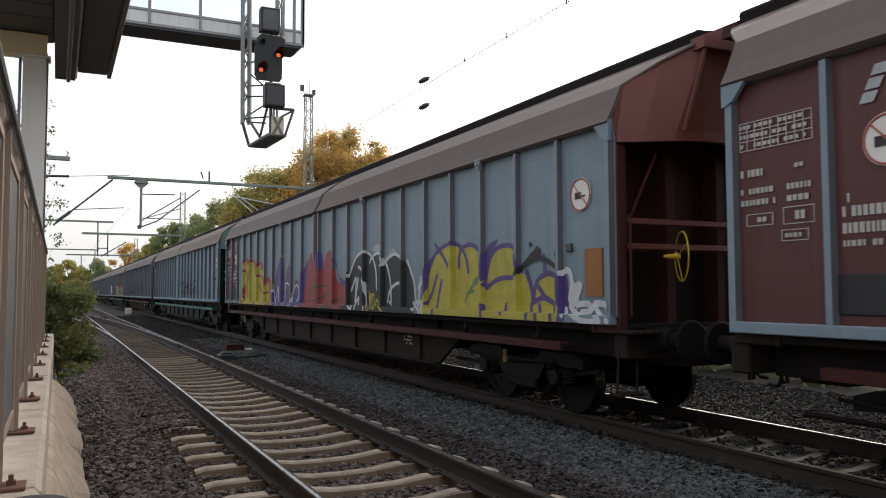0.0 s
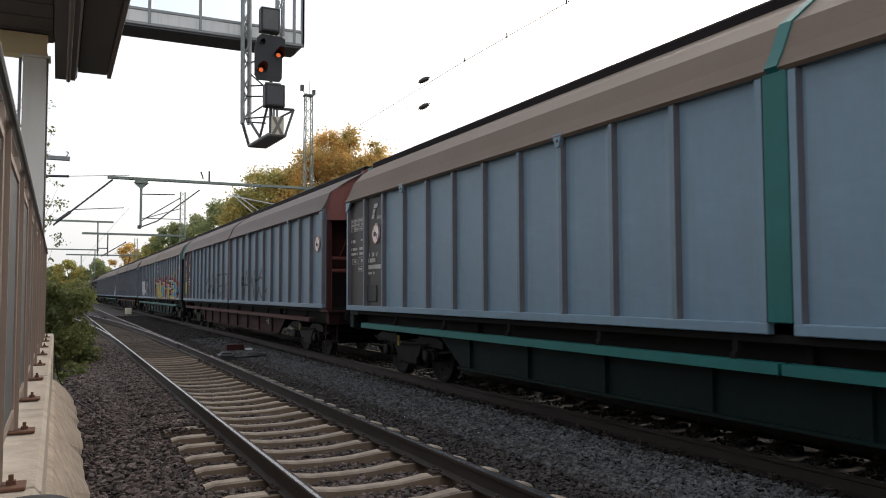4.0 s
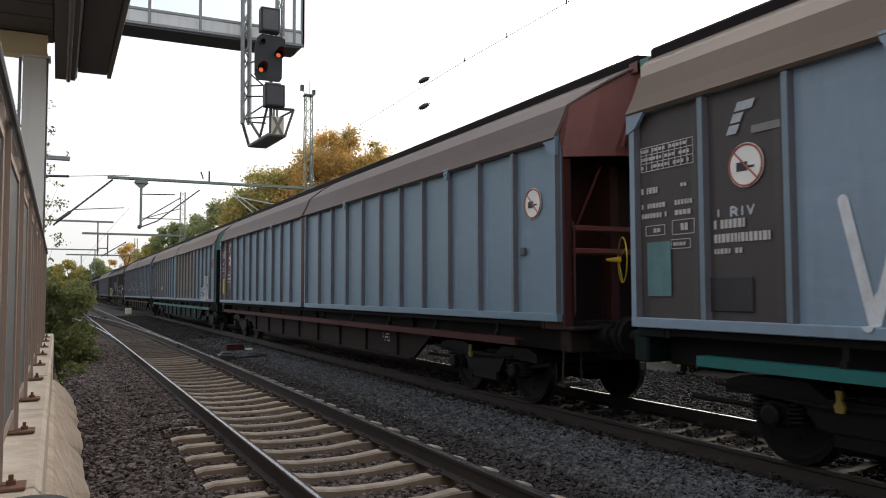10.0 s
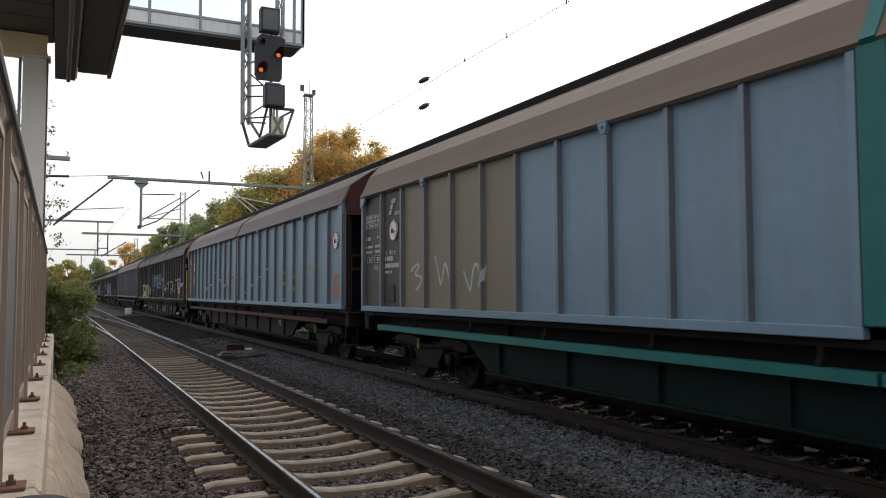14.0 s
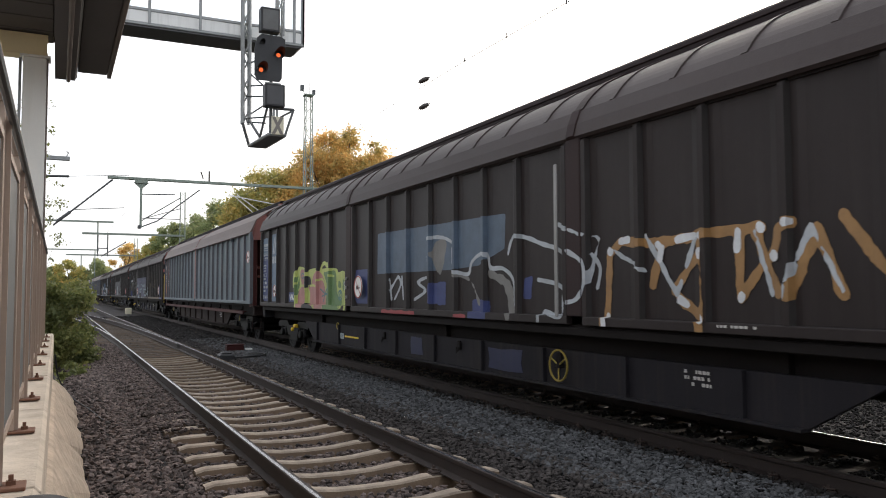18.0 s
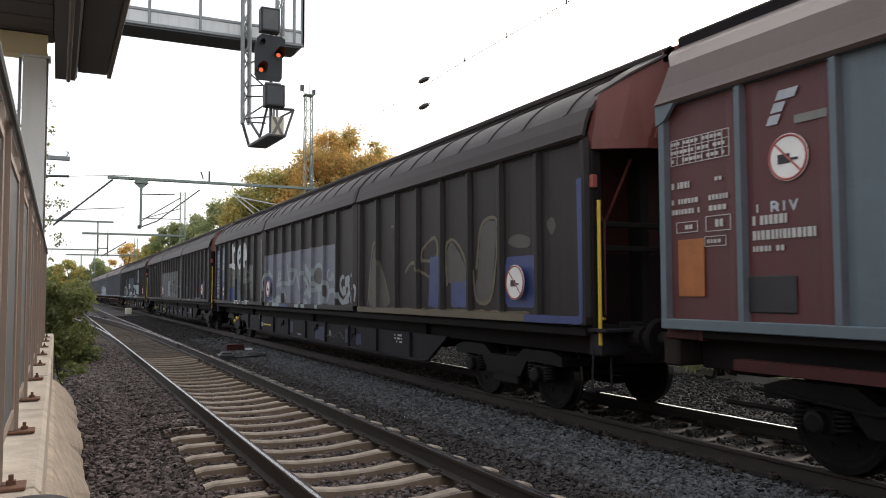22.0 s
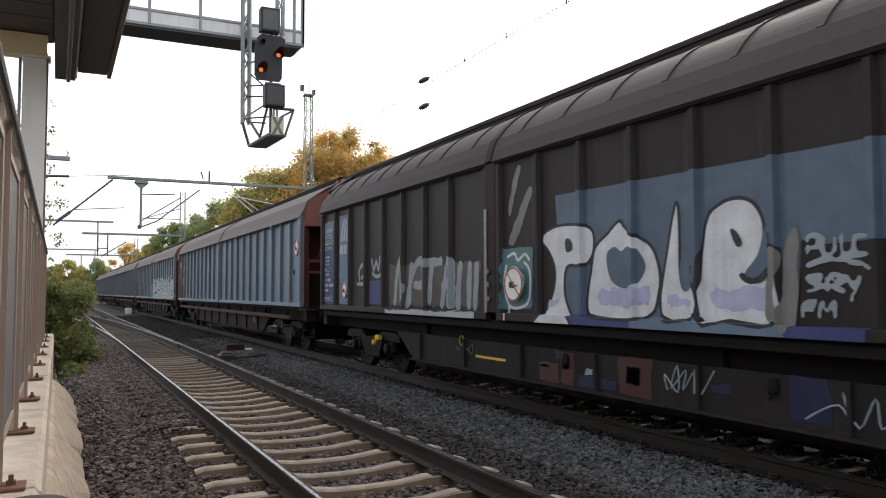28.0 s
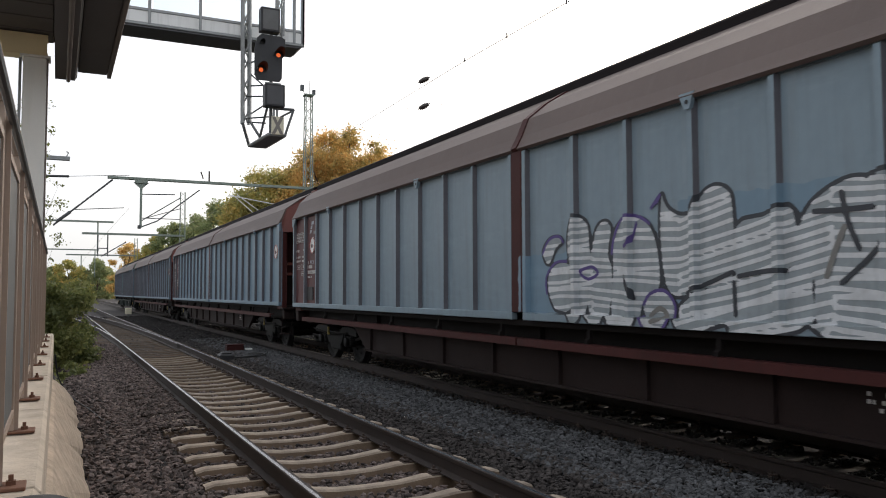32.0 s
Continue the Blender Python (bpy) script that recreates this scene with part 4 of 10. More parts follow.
        k = 5.4
        while k < length - 5:
            s.box(-1.25, -1.2, k - 0.02, k + 0.02, 0.41, 0.84)
            k += 1.62
        return s.mesh("sole_girder", mf)
    # Near-black colour stands for the shade in the gap below the wall.
    for d in (-1, 1):
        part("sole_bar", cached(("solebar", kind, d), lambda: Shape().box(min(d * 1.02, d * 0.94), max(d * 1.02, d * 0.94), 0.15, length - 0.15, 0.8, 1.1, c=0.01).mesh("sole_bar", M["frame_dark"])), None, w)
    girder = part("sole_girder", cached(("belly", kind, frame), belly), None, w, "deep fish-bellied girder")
    if kind == "blue":
        for s_i in range(2):
            a0, a1 = (0.95, 10.9) if s_i == 0 else (10.94, length - 0.95)
            part("walkway_rail", cached(("walk", beam, s_i), lambda: Shape().prism([(-1.44, 0.86), (-1.40, 0.855), (-1.40, 0.93), (-1.30, 0.935), (-1.30, 0.955), (-1.44, 0.955)], a0, a1).mesh("walkway_rail", mb)), None, w, "long channel rail below the wall")
        k = 1.6
        while k < length - 1:
            part("bracket", cached(("bracket", frame), lambda: bracket_mesh(M["frame_dark"])), None, girder, at=(0, k, 0))
            k += 1.98
    else:
        part("walkway_rail", cached(("walkd", frame), lambda: Shape().box(-1.36, -1.2, 0.1, length - 0.1, 1.04, 1.14, c=0.01).mesh("walkway_rail", M["frame_dark"])), None, w, "sooty lower wall track")
    for k in (5.9, 7.3, 8.6):
        part("equipment_box", cached(("box", int(k * 10)), lambda: Shape().box(-1.1, -0.6, k, k + 0.7, 0.5, 0.82, c=0.03).mesh("equipment_box", M["frame_dark"])), None, w)
    part("brake_cylinder", cached("brakecyl", lambda: Shape().lathe([(0, 0.1), (0.02, 0.19), (0.55, 0.19), (0.6, 0.08), (0.9, 0.03)], (0.3, 9.6, 0.62), "y", 16).mesh("brake_cylinder", M["frame_dark"])), None, w)
    if kind == "dark":
        for u in (length - 2.95,):
            part("brake_valve", cached("brakevalve", lambda: Shape().box(-1.2, -1.1, -0.1, 0.1, 0.62, 0.72, c=0.02).lathe([(0, 0.05), (-0.06, 0.05), (-0.07, 0.02)], (-1.2, 0.03, 0.58), "x", 12).mesh("brake_valve", M["yellow"])), None, girder, "yellow brake valve by the bogie", at=(0, u, 0))
    else:
        for u in (2.65, length - 2.25):
            part("release_handle", cached("ymark", lambda: Shape().prism([(-0.03, 0.76), (0.03, 0.76), (0.02, 0.68), (0.05, 0.63), (0.03, 0.58), (-0.03, 0.58), (-0.05, 0.63), (-0.02, 0.68)], -1.2, -1.17, "x").mesh("release_handle", M["old_yellow"])), None, girder, "yellow brake-release handle", at=(0, u, 0))
            part("brake_rod", cached("brod", lambda: Shape().tube([(-1.12, -1.1, 0.66), (-1.14, 0.2, 0.6), (-1.1, 1.4, 0.68)], 0.02, 6).tube([(-1.0, -1.9, 0.6), (-1.0, -1.2, 0.5), (-1.0, 1.8, 0.5)], 0.028, 6).mesh("brake_rod", M["frame_dark"])), None, girder, at=(0, u, 0))
    part("data_plate", cached("dplate", lambda: bar_rows(Shape(), 5.75, 6.15, 0.62, 0.8, -1.21, 3, 5).mesh("data_plate", M["label_grey"])), None, girder, "small white data panel")["kind"] = "stuff"
    # lettering at the rear end
    bx = -SIDE + DEEP
    rear = length
    part("lettering", cached(("letters", kind), lambda: letters(kind, rear, bx)), None, w, "white lettering and data grid")["kind"] = "stuff"
    if kind == "blue":
        no_hump_sign(w, -SIDE + DEEP, 20.33, 2.68, 0.2)
        no_hump_sign(w, -SIDE + DEEP, 0.62, 2.69, 0.2, "orange" if rusty_sign else "white")
        if orange:
            part("label_plate", Shape().box(-SIDE + DEEP - 0.008, -SIDE + DEEP + 0.02, 0.23, 0.55, 1.5, 2.05), M["orange"], w, "rusty orange label plate")
        if y in (6.84, 30.18, 100.08, 292.45):
            part("latch", cached("latch", lambda: Shape().box(-SIDE + 0.03, -SIDE + DEEP + 0.01, 0.79, 0.89, 2.03, 2.13, c=0.01).mesh("latch", M["steel_dark"])), None, w)
    sets = bogie(w, 2.42) + bogie(w, length - 2.42)
    return w, sets


def letters(kind, rear, bx):
    """Data grid on the last bay and rows of small lettering on the one before."""
    s = Shape()
    a, b = rear - 0.87, rear - 0.12
    if kind == "dark":
        return bar_rows(s, 5.0, 5.5, 1.22, 1.26, -SIDE - 0.004, 1, 3, 0.6).mesh("lettering", M["label_grey"])
    t = 0.0035
    for z in (3.05, 2.97, 2.885, 2.8):
        s.box(bx - 0.003, bx + 0.001, a, b, z - t, z + t)
    for k in range(10):
        y = a + (b - a) * k / 9
        s.box(bx - 0.003, bx + 0.001, y - t, y + t, 2.8, 3.05)
    for k, z in enumerate((2.985, 2.9, 2.815)):
        bar_rows(s, a, b, z, z + 0.055, bx, 1, 3 + k, 0.6)
    bar_rows(s, b - 0.3, b, 2.55, 2.64, bx, 1, 9, 0.7)
    bar_rows(s, a, a + 0.18, 2.58, 2.63, bx, 1, 10, 0.7)
    for zz, k in ((2.3, 1), (2.4, 2)):
        bar_rows(s, b - 0.4, b, zz, zz + 0.07, bx, 1, 11 + k, 0.7)
        bar_rows(s, a, a + 0.26, zz, zz + 0.07, bx, 1, 14 + k, 0.7)
    for y0, y1, z, h in ((b - 0.34, b - 0.06, 2.13, 0.1), (a + 0.06, a + 0.32, 1.98, 0.09), (a, a + 0.3, 2.12, 0.14)):
        for zz in (z, z + h):
            s.box(bx - 0.003, bx + 0.001, y0, y1, zz - t, zz + t)
        for yy in (y0, y1):
            s.box(bx - 0.003, bx + 0.001, yy - t, yy + t, z, z + h)
        bar_rows(s, y0 + 0.03, y1 - 0.03, z + 0.02, z + h - 0.02, bx, 1, int(z * 50), 0.7)
    for k, (z, y0, h) in enumerate(((2.24, 20.62, 0.075), (2.13, 20.3, 0.085), (2.0, 20.02, 0.085), (1.9, 20.35, 0.05))):
        bar_rows(s, y0, 20.72, z, z + h, bx, 1, 40 + k, 0.95)
    return s.mesh("lettering", M["label_grey"])


WAGONS = []


def roll(kind, y, *rest, **more):
    WAGONS.append((y,) + wagon(kind, y, *rest, **more))
    return WAGONS[-1][1]


B, D = "blue", "dark"
w0 = roll(B, -16.65, "blue_grey", "frame_brown", "oxide_dark", "oxide_dark", "data_red", "roof", 2, "pale blue sliding-wall goods wagon with a maroon data panel")
w1 = roll(B, 6.84, "blue_grey", "frame_brown", "oxide_dark", "oxide", "data_red", "roof", 2, "pale blue goods wagon with yellow, black and red graffiti", orange=True)
w2 = roll(B, 30.18, "blue", "teal_dark", "teal_rail", "teal", "data_black", "roof_tan", 2, "pale blue goods wagon with teal frame and a black scrawled tag")
w3 = roll(B, 53.66, "blue_deep", "frame_wine", "oxide_dark", "oxide", "data_red", "roof", 2, "slate blue goods wagon with large black scrawled tags")
w4 = roll(B, 76.89, "blue_light", "teal_dark", "teal_rail", "teal", "data_black", "roof_tan", 2, "pale blue goods wagon with teal frame and coloured graffiti")
w5 = roll(B, 100.08, "blue", "frame_brown", "oxide_dark", "oxide", "data_red", "roof", 2, "clean pale blue goods wagon with an oxide red end")
w6 = roll(B, 123.2, "blue", "teal_dark", "teal_rail", "teal", "data_black", "roof_tan", 2, "pale blue goods wagon with tan overpainted bays and teal frame", bays={k: "tan" for k in (5, 6, 7, 8, 9, 10, 16, 17, 18, 19)}, orange=True, rusty_sign=True)
w7 = roll(B, 146.21, "blue", "frame_brown", "oxide_dark", "oxide_dark", "data_red", "roof", 2, "scuffed pale blue goods wagon with faint old graffiti")
w8 = roll(D, 169.39, "soot", "frame_blue", "frame_dark", "oxide", "soot", "soot_roof", 3, "soot-dark goods wagon covered in white and pastel graffiti")
w9 = roll(B, 194.22, "blue_dull", "frame_brown", "oxide_dark", "oxide", "data_red", "roof", 2, "weathered grey-blue goods wagon with an oxide red end")
w10 = roll(D, 217.28, "soot", "frame_blue", "frame_dark", "oxide", "soot", "soot_roof", 3, "soot-dark goods wagon with gold and white graffiti")
w11 = roll(D, 242.11, "soot", "frame_blue", "frame_dark", "oxide", "soot", "soot_roof", 3, "soot-dark goods wagon with a pale overpainted stretch")
w12 = roll(D, 267.34, "soot", "frame_soot", "frame_dark", "oxide", "soot", "soot_roof", 3, "soot-dark goods wagon with large white bubble lettering")
w13 = roll(B, 292.45, "blue_deep", "frame_brown", "oxide_dark", "oxide", "data_red", "roof", 2, "slate blue goods wagon with an oxide red end")
w14 = roll(B, 315.95, "blue_grey", "frame_brown", "oxide_dark", "oxide", "data_red", "roof", 2, "pale blue goods wagon with white hatched graffiti", orange=True)
w15 = roll(B, 339.17, "blue", "frame_brown", "oxide_dark", "oxide", "data_red", "roof", 2, "plain slate blue goods wagon")
w16 = roll(B, 362.47, "blue_deep", "frame_brown", "oxide_dark", "oxide", "data_red", "roof", 2, "plain dull blue goods wagon")
w17 = roll(B, 385.67, "blue", "teal_dark", "teal_dark", "teal", "data_red", "roof", 2, "last pale blue goods wagon of the train")


# ---- platform edge: kerb, apron, railing ----
kerb = thing("platform_kerb", "pale weathered concrete kerb along the platform edge", "kerb", kind="structure")
yk = -13.0
while yk < 13.9:
    part("kerb_stone", Shape().box(-0.5, -0.035 + random.uniform(-0.004, 0.004), yk + 0.004, min(yk + 1.996, 14.0), 0.2, 0.85 + random.uniform(-0.004, 0.004), c=0.02), M["concrete"], kerb)
    yk += 2.0
part("kerb_wall", Shape().box(-0.48, -0.06, -13, 14.0, -0.6, 0.2), M["concrete"], kerb)

s = Shape()
ny = 90
rng = random.Random(4)
for j in range(ny + 1):
    w = rng.uniform(-0.025, 0.025)
    # the broken far end slants: its foot runs on further than its head
    s.v += [(x, -13.0 + reach * j / ny, z) for x, z, reach in ((-0.06, 0.42 + w * 0.3, 24.2), (0.0, 0.38 + w * 0.3, 24.3), (0.12, 0.14 + w, 25.6), (0.28 + w, -0.24, 27.2), (0.3 + w * 1.3, -0.36, 27.4), (-0.06, -0.4, 27.0))]
for j in range(ny):
    for k in range(5):
        s.f.append([j * 6 + k, j * 6 + k + 1, j * 6 + k + 7, j * 6 + k + 6])
s.f += [[0, 1, 2, 3, 4, 5], [ny * 6 + k for k in range(6)][::-1]]
s.m = [0] * len(s.f)
tagged(part("concrete_apron", s, M["apron"]), "rough sloping concrete apron at the foot of the kerb", "concrete", kind="structure")

# Paving is unseen; its pale colour is chosen to bounce light onto the column.
platform = part("platform", Shape().box(-9.0, -0.504, -40, 14.0, -0.6, 0.82, c=0.02), M["platform"])
tagged(platform, "unseen platform behind the railing, paved pale to bounce light", "platform", kind="structure")

railing = thing("platform_railing", "beige-brown steel railing with upright bars on the kerb", "railing")
RX, RT = -0.18, 2.17
part("top_rail", Shape().tube([(RX, -12.9, RT), (RX, 12.9, RT)], 0.03, 10), M["rail_paint"], railing)
part("handrail", Shape().tube([(RX + 0.035, -12.9, RT - 0.09), (RX + 0.035, 12.9, RT - 0.09)], 0.014, 8), M["steel_dark"], railing)
posts = [-12.85, -11.6, -10.35, -9.1, -7.85, -6.6, -5.35, -4.1, -2.85, -1.7, -0.6, 0.55, 1.82, 3.0, 4.18, 5.42, 6.68, 7.95, 9.25, 10.55, 11.8, 12.85]
POST = Shape().box(-0.012, 0.012, -0.045, 0.045, 0, RT - 0.89, c=0.003).box(-0.03, 0.03, -0.006, 0.006, 0.0, RT - 0.89).mesh("post", M["rail_paint"])
FOOT = Shape().box(-0.03, 0.1, -0.06, 0.06, 0, 0.012, c=0.003).tube([(0.055, 0, 0.01), (0.055, 0, 0.045)], 0.009, 6).tube([(0.055, 0, 0.012), (0.055, 0, 0.026)], 0.017, 6).box(-0.03, -0.018, -0.05, 0.05, 0, 0.11).mesh("base_plate", M["rust"])
BAR = Shape().box(-0.006, 0.006, -0.019, 0.019, 0, 1.12, c=0.002).mesh("bar", M["rail_paint"])
for i, y in enumerate(posts):
    p = part("post", POST, None, railing, at=(RX, y, 0.866))
    part("base_plate", FOOT, None, p, "rusty foot plate with a bolt", at=(0, 0, -0.012))
    if i + 1 < len(posts):
        y2 = posts[i + 1]
        part("rail_frame", Shape().box(RX - 0.012, RX + 0.012, y + 0.05, y2 - 0.05, 0.94, 0.97).box(RX - 0.012, RX + 0.012, y + 0.05, y2 - 0.05, RT - 0.16, RT - 0.13)
             .box(RX - 0.012, RX + 0.012, y + 0.06, y + 0.09, 0.97, RT - 0.16).box(RX - 0.012, RX + 0.012, y2 - 0.09, y2 - 0.06, 0.97, RT - 0.16), M["rail_paint"], railing)
        part("infill_panel", Shape().box(RX - 0.004, RX + 0.004, y + 0.09, y2 - 0.09, 0.97, RT - 0.16), M["mesh_panel"], railing, "grey infill sheet")
        k = y + 0.2
        while k < y2 - 0.12:
            part("bar", BAR, None, railing, at=(RX - 0.02, k, 0.93))
            k += 0.12
cable = part("loose_cable", Shape().tube(arc([(-0.01, 14.3, 0.5), (0.05, 14.4, 0.1), (0.25, 14.2, -0.2), (0.45, 13.0, -0.235), (0.62, 11.6, -0.235), (0.8, 11.0, -0.23)], 5), 0.012, 6), M["rubber"])
tagged(cable, "black cable lying over the stones by the kerb", "cable")
cap = part("rubber_dome", Shape().lathe([(0, 0.12), (0.008, 0.12), (0.018, 0.1), (0.023, 0.06), (0.025, 0.01)], (0, 0, 0), "z", 32), M["rubber"], at=pose(-0.06, 2.7, 0.852))
tagged(cap, "black rubber dome lying on the concrete kerb", "rubber cap")

# ---- canopy over the platform and an unseen light-blocking building behind it ----
canopy = thing("platform_canopy", "dark brown platform canopy with a flat boarded soffit", "canopy", kind="structure")
CY = 12.85
part("roof_deck", Shape().box(-8.9, 0.62, 9.8, 13.05, 5.36, 5.6, c=0.02), M["canopy"], canopy)
part("fascia", Shape().box(0.62, 0.68, 8.5, 13.1, 4.83, 5.66, c=0.01), M["canopy_edge"], canopy)
part("outer_soffit", Shape().box(0.21, 0.615, 8.5, 13.0, 4.87, 4.93, c=0.008), M["canopy"], canopy)
part("end_fascia", Shape().box(-8.9, 0.62, 13.055, 13.11, 5.3, 5.66, c=0.01).box(0.21, 0.615, 13.005, 13.05, 4.87, 5.3), M["canopy"], canopy)
part("edge_beam", Shape().prism([(-0.10, 4.72), (0.17, 4.72), (0.2, 4.78), (0.2, 5.35), (-0.10, 5.35)], 8.5, 13.0), M["canopy"], canopy)
part("gutter_pipe", Shape().tube([(0.08, 8.5, 4.70), (0.08, 12.95, 4.70)], 0.03, 10), M["canopy_edge"], canopy)
for k in range(5):
    part("soffit_board", Shape().box(-3.6, -0.13, 12.6 - k * 0.6, 12.6 - k * 0.6 + 0.56, 5.3, 5.345, c=0.006), M["canopy"], canopy)
for yb in (CY,):
    part("cross_beam", Shape().box(-8.0, -0.2, yb - 0.15, yb + 0.15, 5.24, 5.28, c=0.004).box(-8.0, -0.2, yb - 0.15, yb + 0.15, 4.97, 5.01, c=0.004).box(-8.0, -0.21, yb - 0.15, yb - 0.13, 5.01, 5.24), M["beam_cream"], canopy, "yellowed steel cross beam")
column = thing("canopy_column", "cream painted square steel column", "column", at=(-0.36, CY, 0.82))
part("shaft", Shape().box(-0.16, 0.15, -0.12, 0.12, 0.0, 4.12, c=0.012), M["column"], column)
part("edge_strip", Shape().box(0.152, 0.172, -0.11, 0.11, 0.02, 4.1, c=0.003), M["canopy_edge"], column)
part("head_plate", Shape().box(-0.2, 0.2, -0.17, 0.17, 4.122, 4.148, c=0.004), M["column"], column)
part("base_plate", Shape().box(-0.24, 0.24, -0.2, 0.2, 0.0, 0.02, c=0.004), M["rust"], column)
part("downpipe", Shape().tube([(-0.195, -0.1, 0.1), (-0.195, -0.1, 4.1)], 0.02, 8), M["steel_grey"], column)
# Unseen building added to keep sky light off the train side.
building = part("unseen_building", Shape().box(-40, -24.0, -60, 10, -0.9, 6.5, c=0.05), M["apron"])
tagged(building, "unseen plain building behind the platform, added to block sky light", "building", kind="structure")

# ---- footbridge with the hanging signal ----
bridge = thing("footbridge", "grey enclosed footbridge with white cladding and windows", "footbridge", kind="structure")
BY, BX1 = 20.0, 5.72
part("soffit", Shape().prism([(-9.0, 7.95), (BX1 - 0.1, 7.95), (BX1, 8.02), (BX1, 8.05), (-9.0, 8.05)], BY, BY + 0.9), M["bridge_dark"], bridge)
part("lower_rail", Shape().box(-9.0, BX1 + 0.03, BY - 0.03, BY + 0.02, 8.0, 8.07, c=0.008), M["steel_grey"], bridge)
part("upper_rail", Shape().box(-9.0, BX1 + 0.03, BY - 0.03, BY + 0.02, 8.36, 8.43, c=0.008), M["steel_grey"], bridge)
part("rear_wall", Shape().box(-9.0, BX1, BY + 0.86, BY + 0.9, 8.05, 8.4), M["panel_white"], bridge)
k = -8.9
while k < BX1 - 0.2:
    e = min(k + 1.16, BX1 - 0.02)
    part("cladding_panel", Shape().box(k, e, BY - 0.012, BY + 0.03, 8.075, 8.355, c=0.006), M["panel_white"], bridge, "white cladding panel")
    part("mullion", Shape().box(e - 0.02, e + 0.05, BY - 0.04, BY + 0.04, 8.05, 10.6, c=0.008), M["steel_grey"], bridge)
    wp = part("window_pane", Shape().box(k + 0.06, e - 0.03, BY - 0.004, BY + 0.004, 8.44, 10.4), M["glass"], bridge)
    wp.visible_shadow = False
    k += 1.2
part("end_wall", Shape().box(BX1 - 0.03, BX1 + 0.02, BY + 0.02, BY + 0.86, 8.05, 8.4, c=0.01), M["panel_white"], bridge)
part("end_post", Shape().box(BX1 - 0.06, BX1 + 0.03, BY - 0.04, BY + 0.06, 8.0, 10.6, c=0.01), M["steel_grey"], bridge)
part("roof", Shape().box(-9.0, BX1 + 0.1, BY - 0.1, BY + 1.0, 10.6, 10.8, c=0.02), M["steel_grey"], bridge)
part("support_pier", Shape().box(-6.0, -5.4, BY + 0.1, BY + 0.8, -0.9, 7.95, c=0.03), M["panel_white"], bridge)


def lattice(s, corners0, corners1, step, r, flat=0.0):
    """Four legs with zig-zag bracing between them."""
    a, b = [Vector(c) for c in corners0], [Vector(c) for c in corners1]
    for p, q in zip(a, b):
        s.tube([p, q], r * 1.5, 4)
    n = max(2, int((b[0] - a[0]).length / step))
    for i in range(n):
        for k in range(4):
            k2 = (k + 1) % 4
            p = a[k].lerp(b[k], i / n)
            q = a[k2].lerp(b[k2], (i + 1) / n)
            s.tube([p, q] if (i + k) % 2 else [a[k2].lerp(b[k2], i / n), a[k].lerp(b[k], (i + 1) / n)], r * 0.8, 4)
    return s


sig = thing("hanging_signal", "black colour-light railway signal in a lattice cage, two red lamps lit", "railway signal")
SY, SB = 18.25, 19.75
part("hanger_lattice", lattice(Shape(), [(4.09, SB, 9.6), (4.26, SB, 9.6), (4.26, SB + 0.2, 9.6), (4.09, SB + 0.2, 9.6)],
     [(4.12, SB, 5.77), (4.29, SB, 5.77), (4.29, SB + 0.2, 5.77), (4.12, SB + 0.2, 5.77)], 0.42, 0.023), M["steel_grey"], sig, "galvanised lattice hanger")
part("second_hanger", lattice(Shape(), [(4.98, SB, 9.6), (5.13, SB, 9.6), (5.13, SB + 0.2, 9.6), (4.98, SB + 0.2, 9.6)],
     [(4.98, SB, 8.15), (5.13, SB, 8.15), (5.13, SB + 0.2, 8.15), (4.98, SB + 0.2, 8.15)], 0.42, 0.018), M["steel_grey"], sig)
deck = [(4.40, SY), (4.80, SY), (4.735, 19.95), (4.31, 19.95)]
part("cage_floor", Shape().prism(deck, 5.2, 5.25, "z"), M["steel_dark"], sig, "dark grey cage floor")
for k in range(4):
    (xa, ya), (xb, yb) = deck[k], deck[(k + 1) % 4]
    part("floor_edge", Shape().tube([(xa, ya, 5.23), (xb, yb, 5.23)], 0.038, 6), M["steel_grey"], sig)
for p0, p1, r in (((4.12, 19.85, 5.79), (4.32, 19.95, 5.22), 0.04), ((4.29, 19.7, 5.79), (4.40, 19.0, 5.24), 0.035), ((4.50, SY, 5.86), (5.0, SY, 5.87), 0.035), ((5.0, SY, 5.88), (4.80, SY, 5.26), 0.032),
                  ((5.0, SY, 5.86), (4.9, 19.7, 5.9), 0.025), ((4.36, SY, 5.86), (4.36, 19.0, 5.25), 0.03)):
    part("cage_strut", Shape().tube([p0, p1], r, 6), M["steel_dark"], sig)
for x0, z0, x1, z1 in ((4.27, 6.73, 4.66, 6.77), (4.16, 6.45, 4.66, 6.48), (4.28, 6.0, 4.66, 6.28), (4.19, 5.89, 4.84, 5.98), (4.19, 5.8, 4.67, 5.79), (4.27, 7.05, 4.6, 6.75), (4.25, 7.3, 4.6, 7.5)):
    part("cross_bar", Shape().tube([(x0, SB, z0), (x1, SB - 0.1, z1)], 0.02, 6), M["steel_dark"], sig)
part("pole", Shape().tube([(4.48, SY + 0.14, 5.3), (4.48, SY + 0.14, 7.7)], 0.04, 8), M["steel_dark"], sig)
part("bracket_rail", Shape().tube([(4.30, SY - 0.02, 6.45), (4.68, SY - 0.02, 6.45)], 0.022, 8), M["steel_grey"], sig)
for x in (4.52, 4.6):
    part("plate_bracket", Shape().box(x - 0.025, x + 0.025, SY - 0.02, SY + 0.03, 5.66, 5.87, c=0.006), M["steel_grey"], sig)
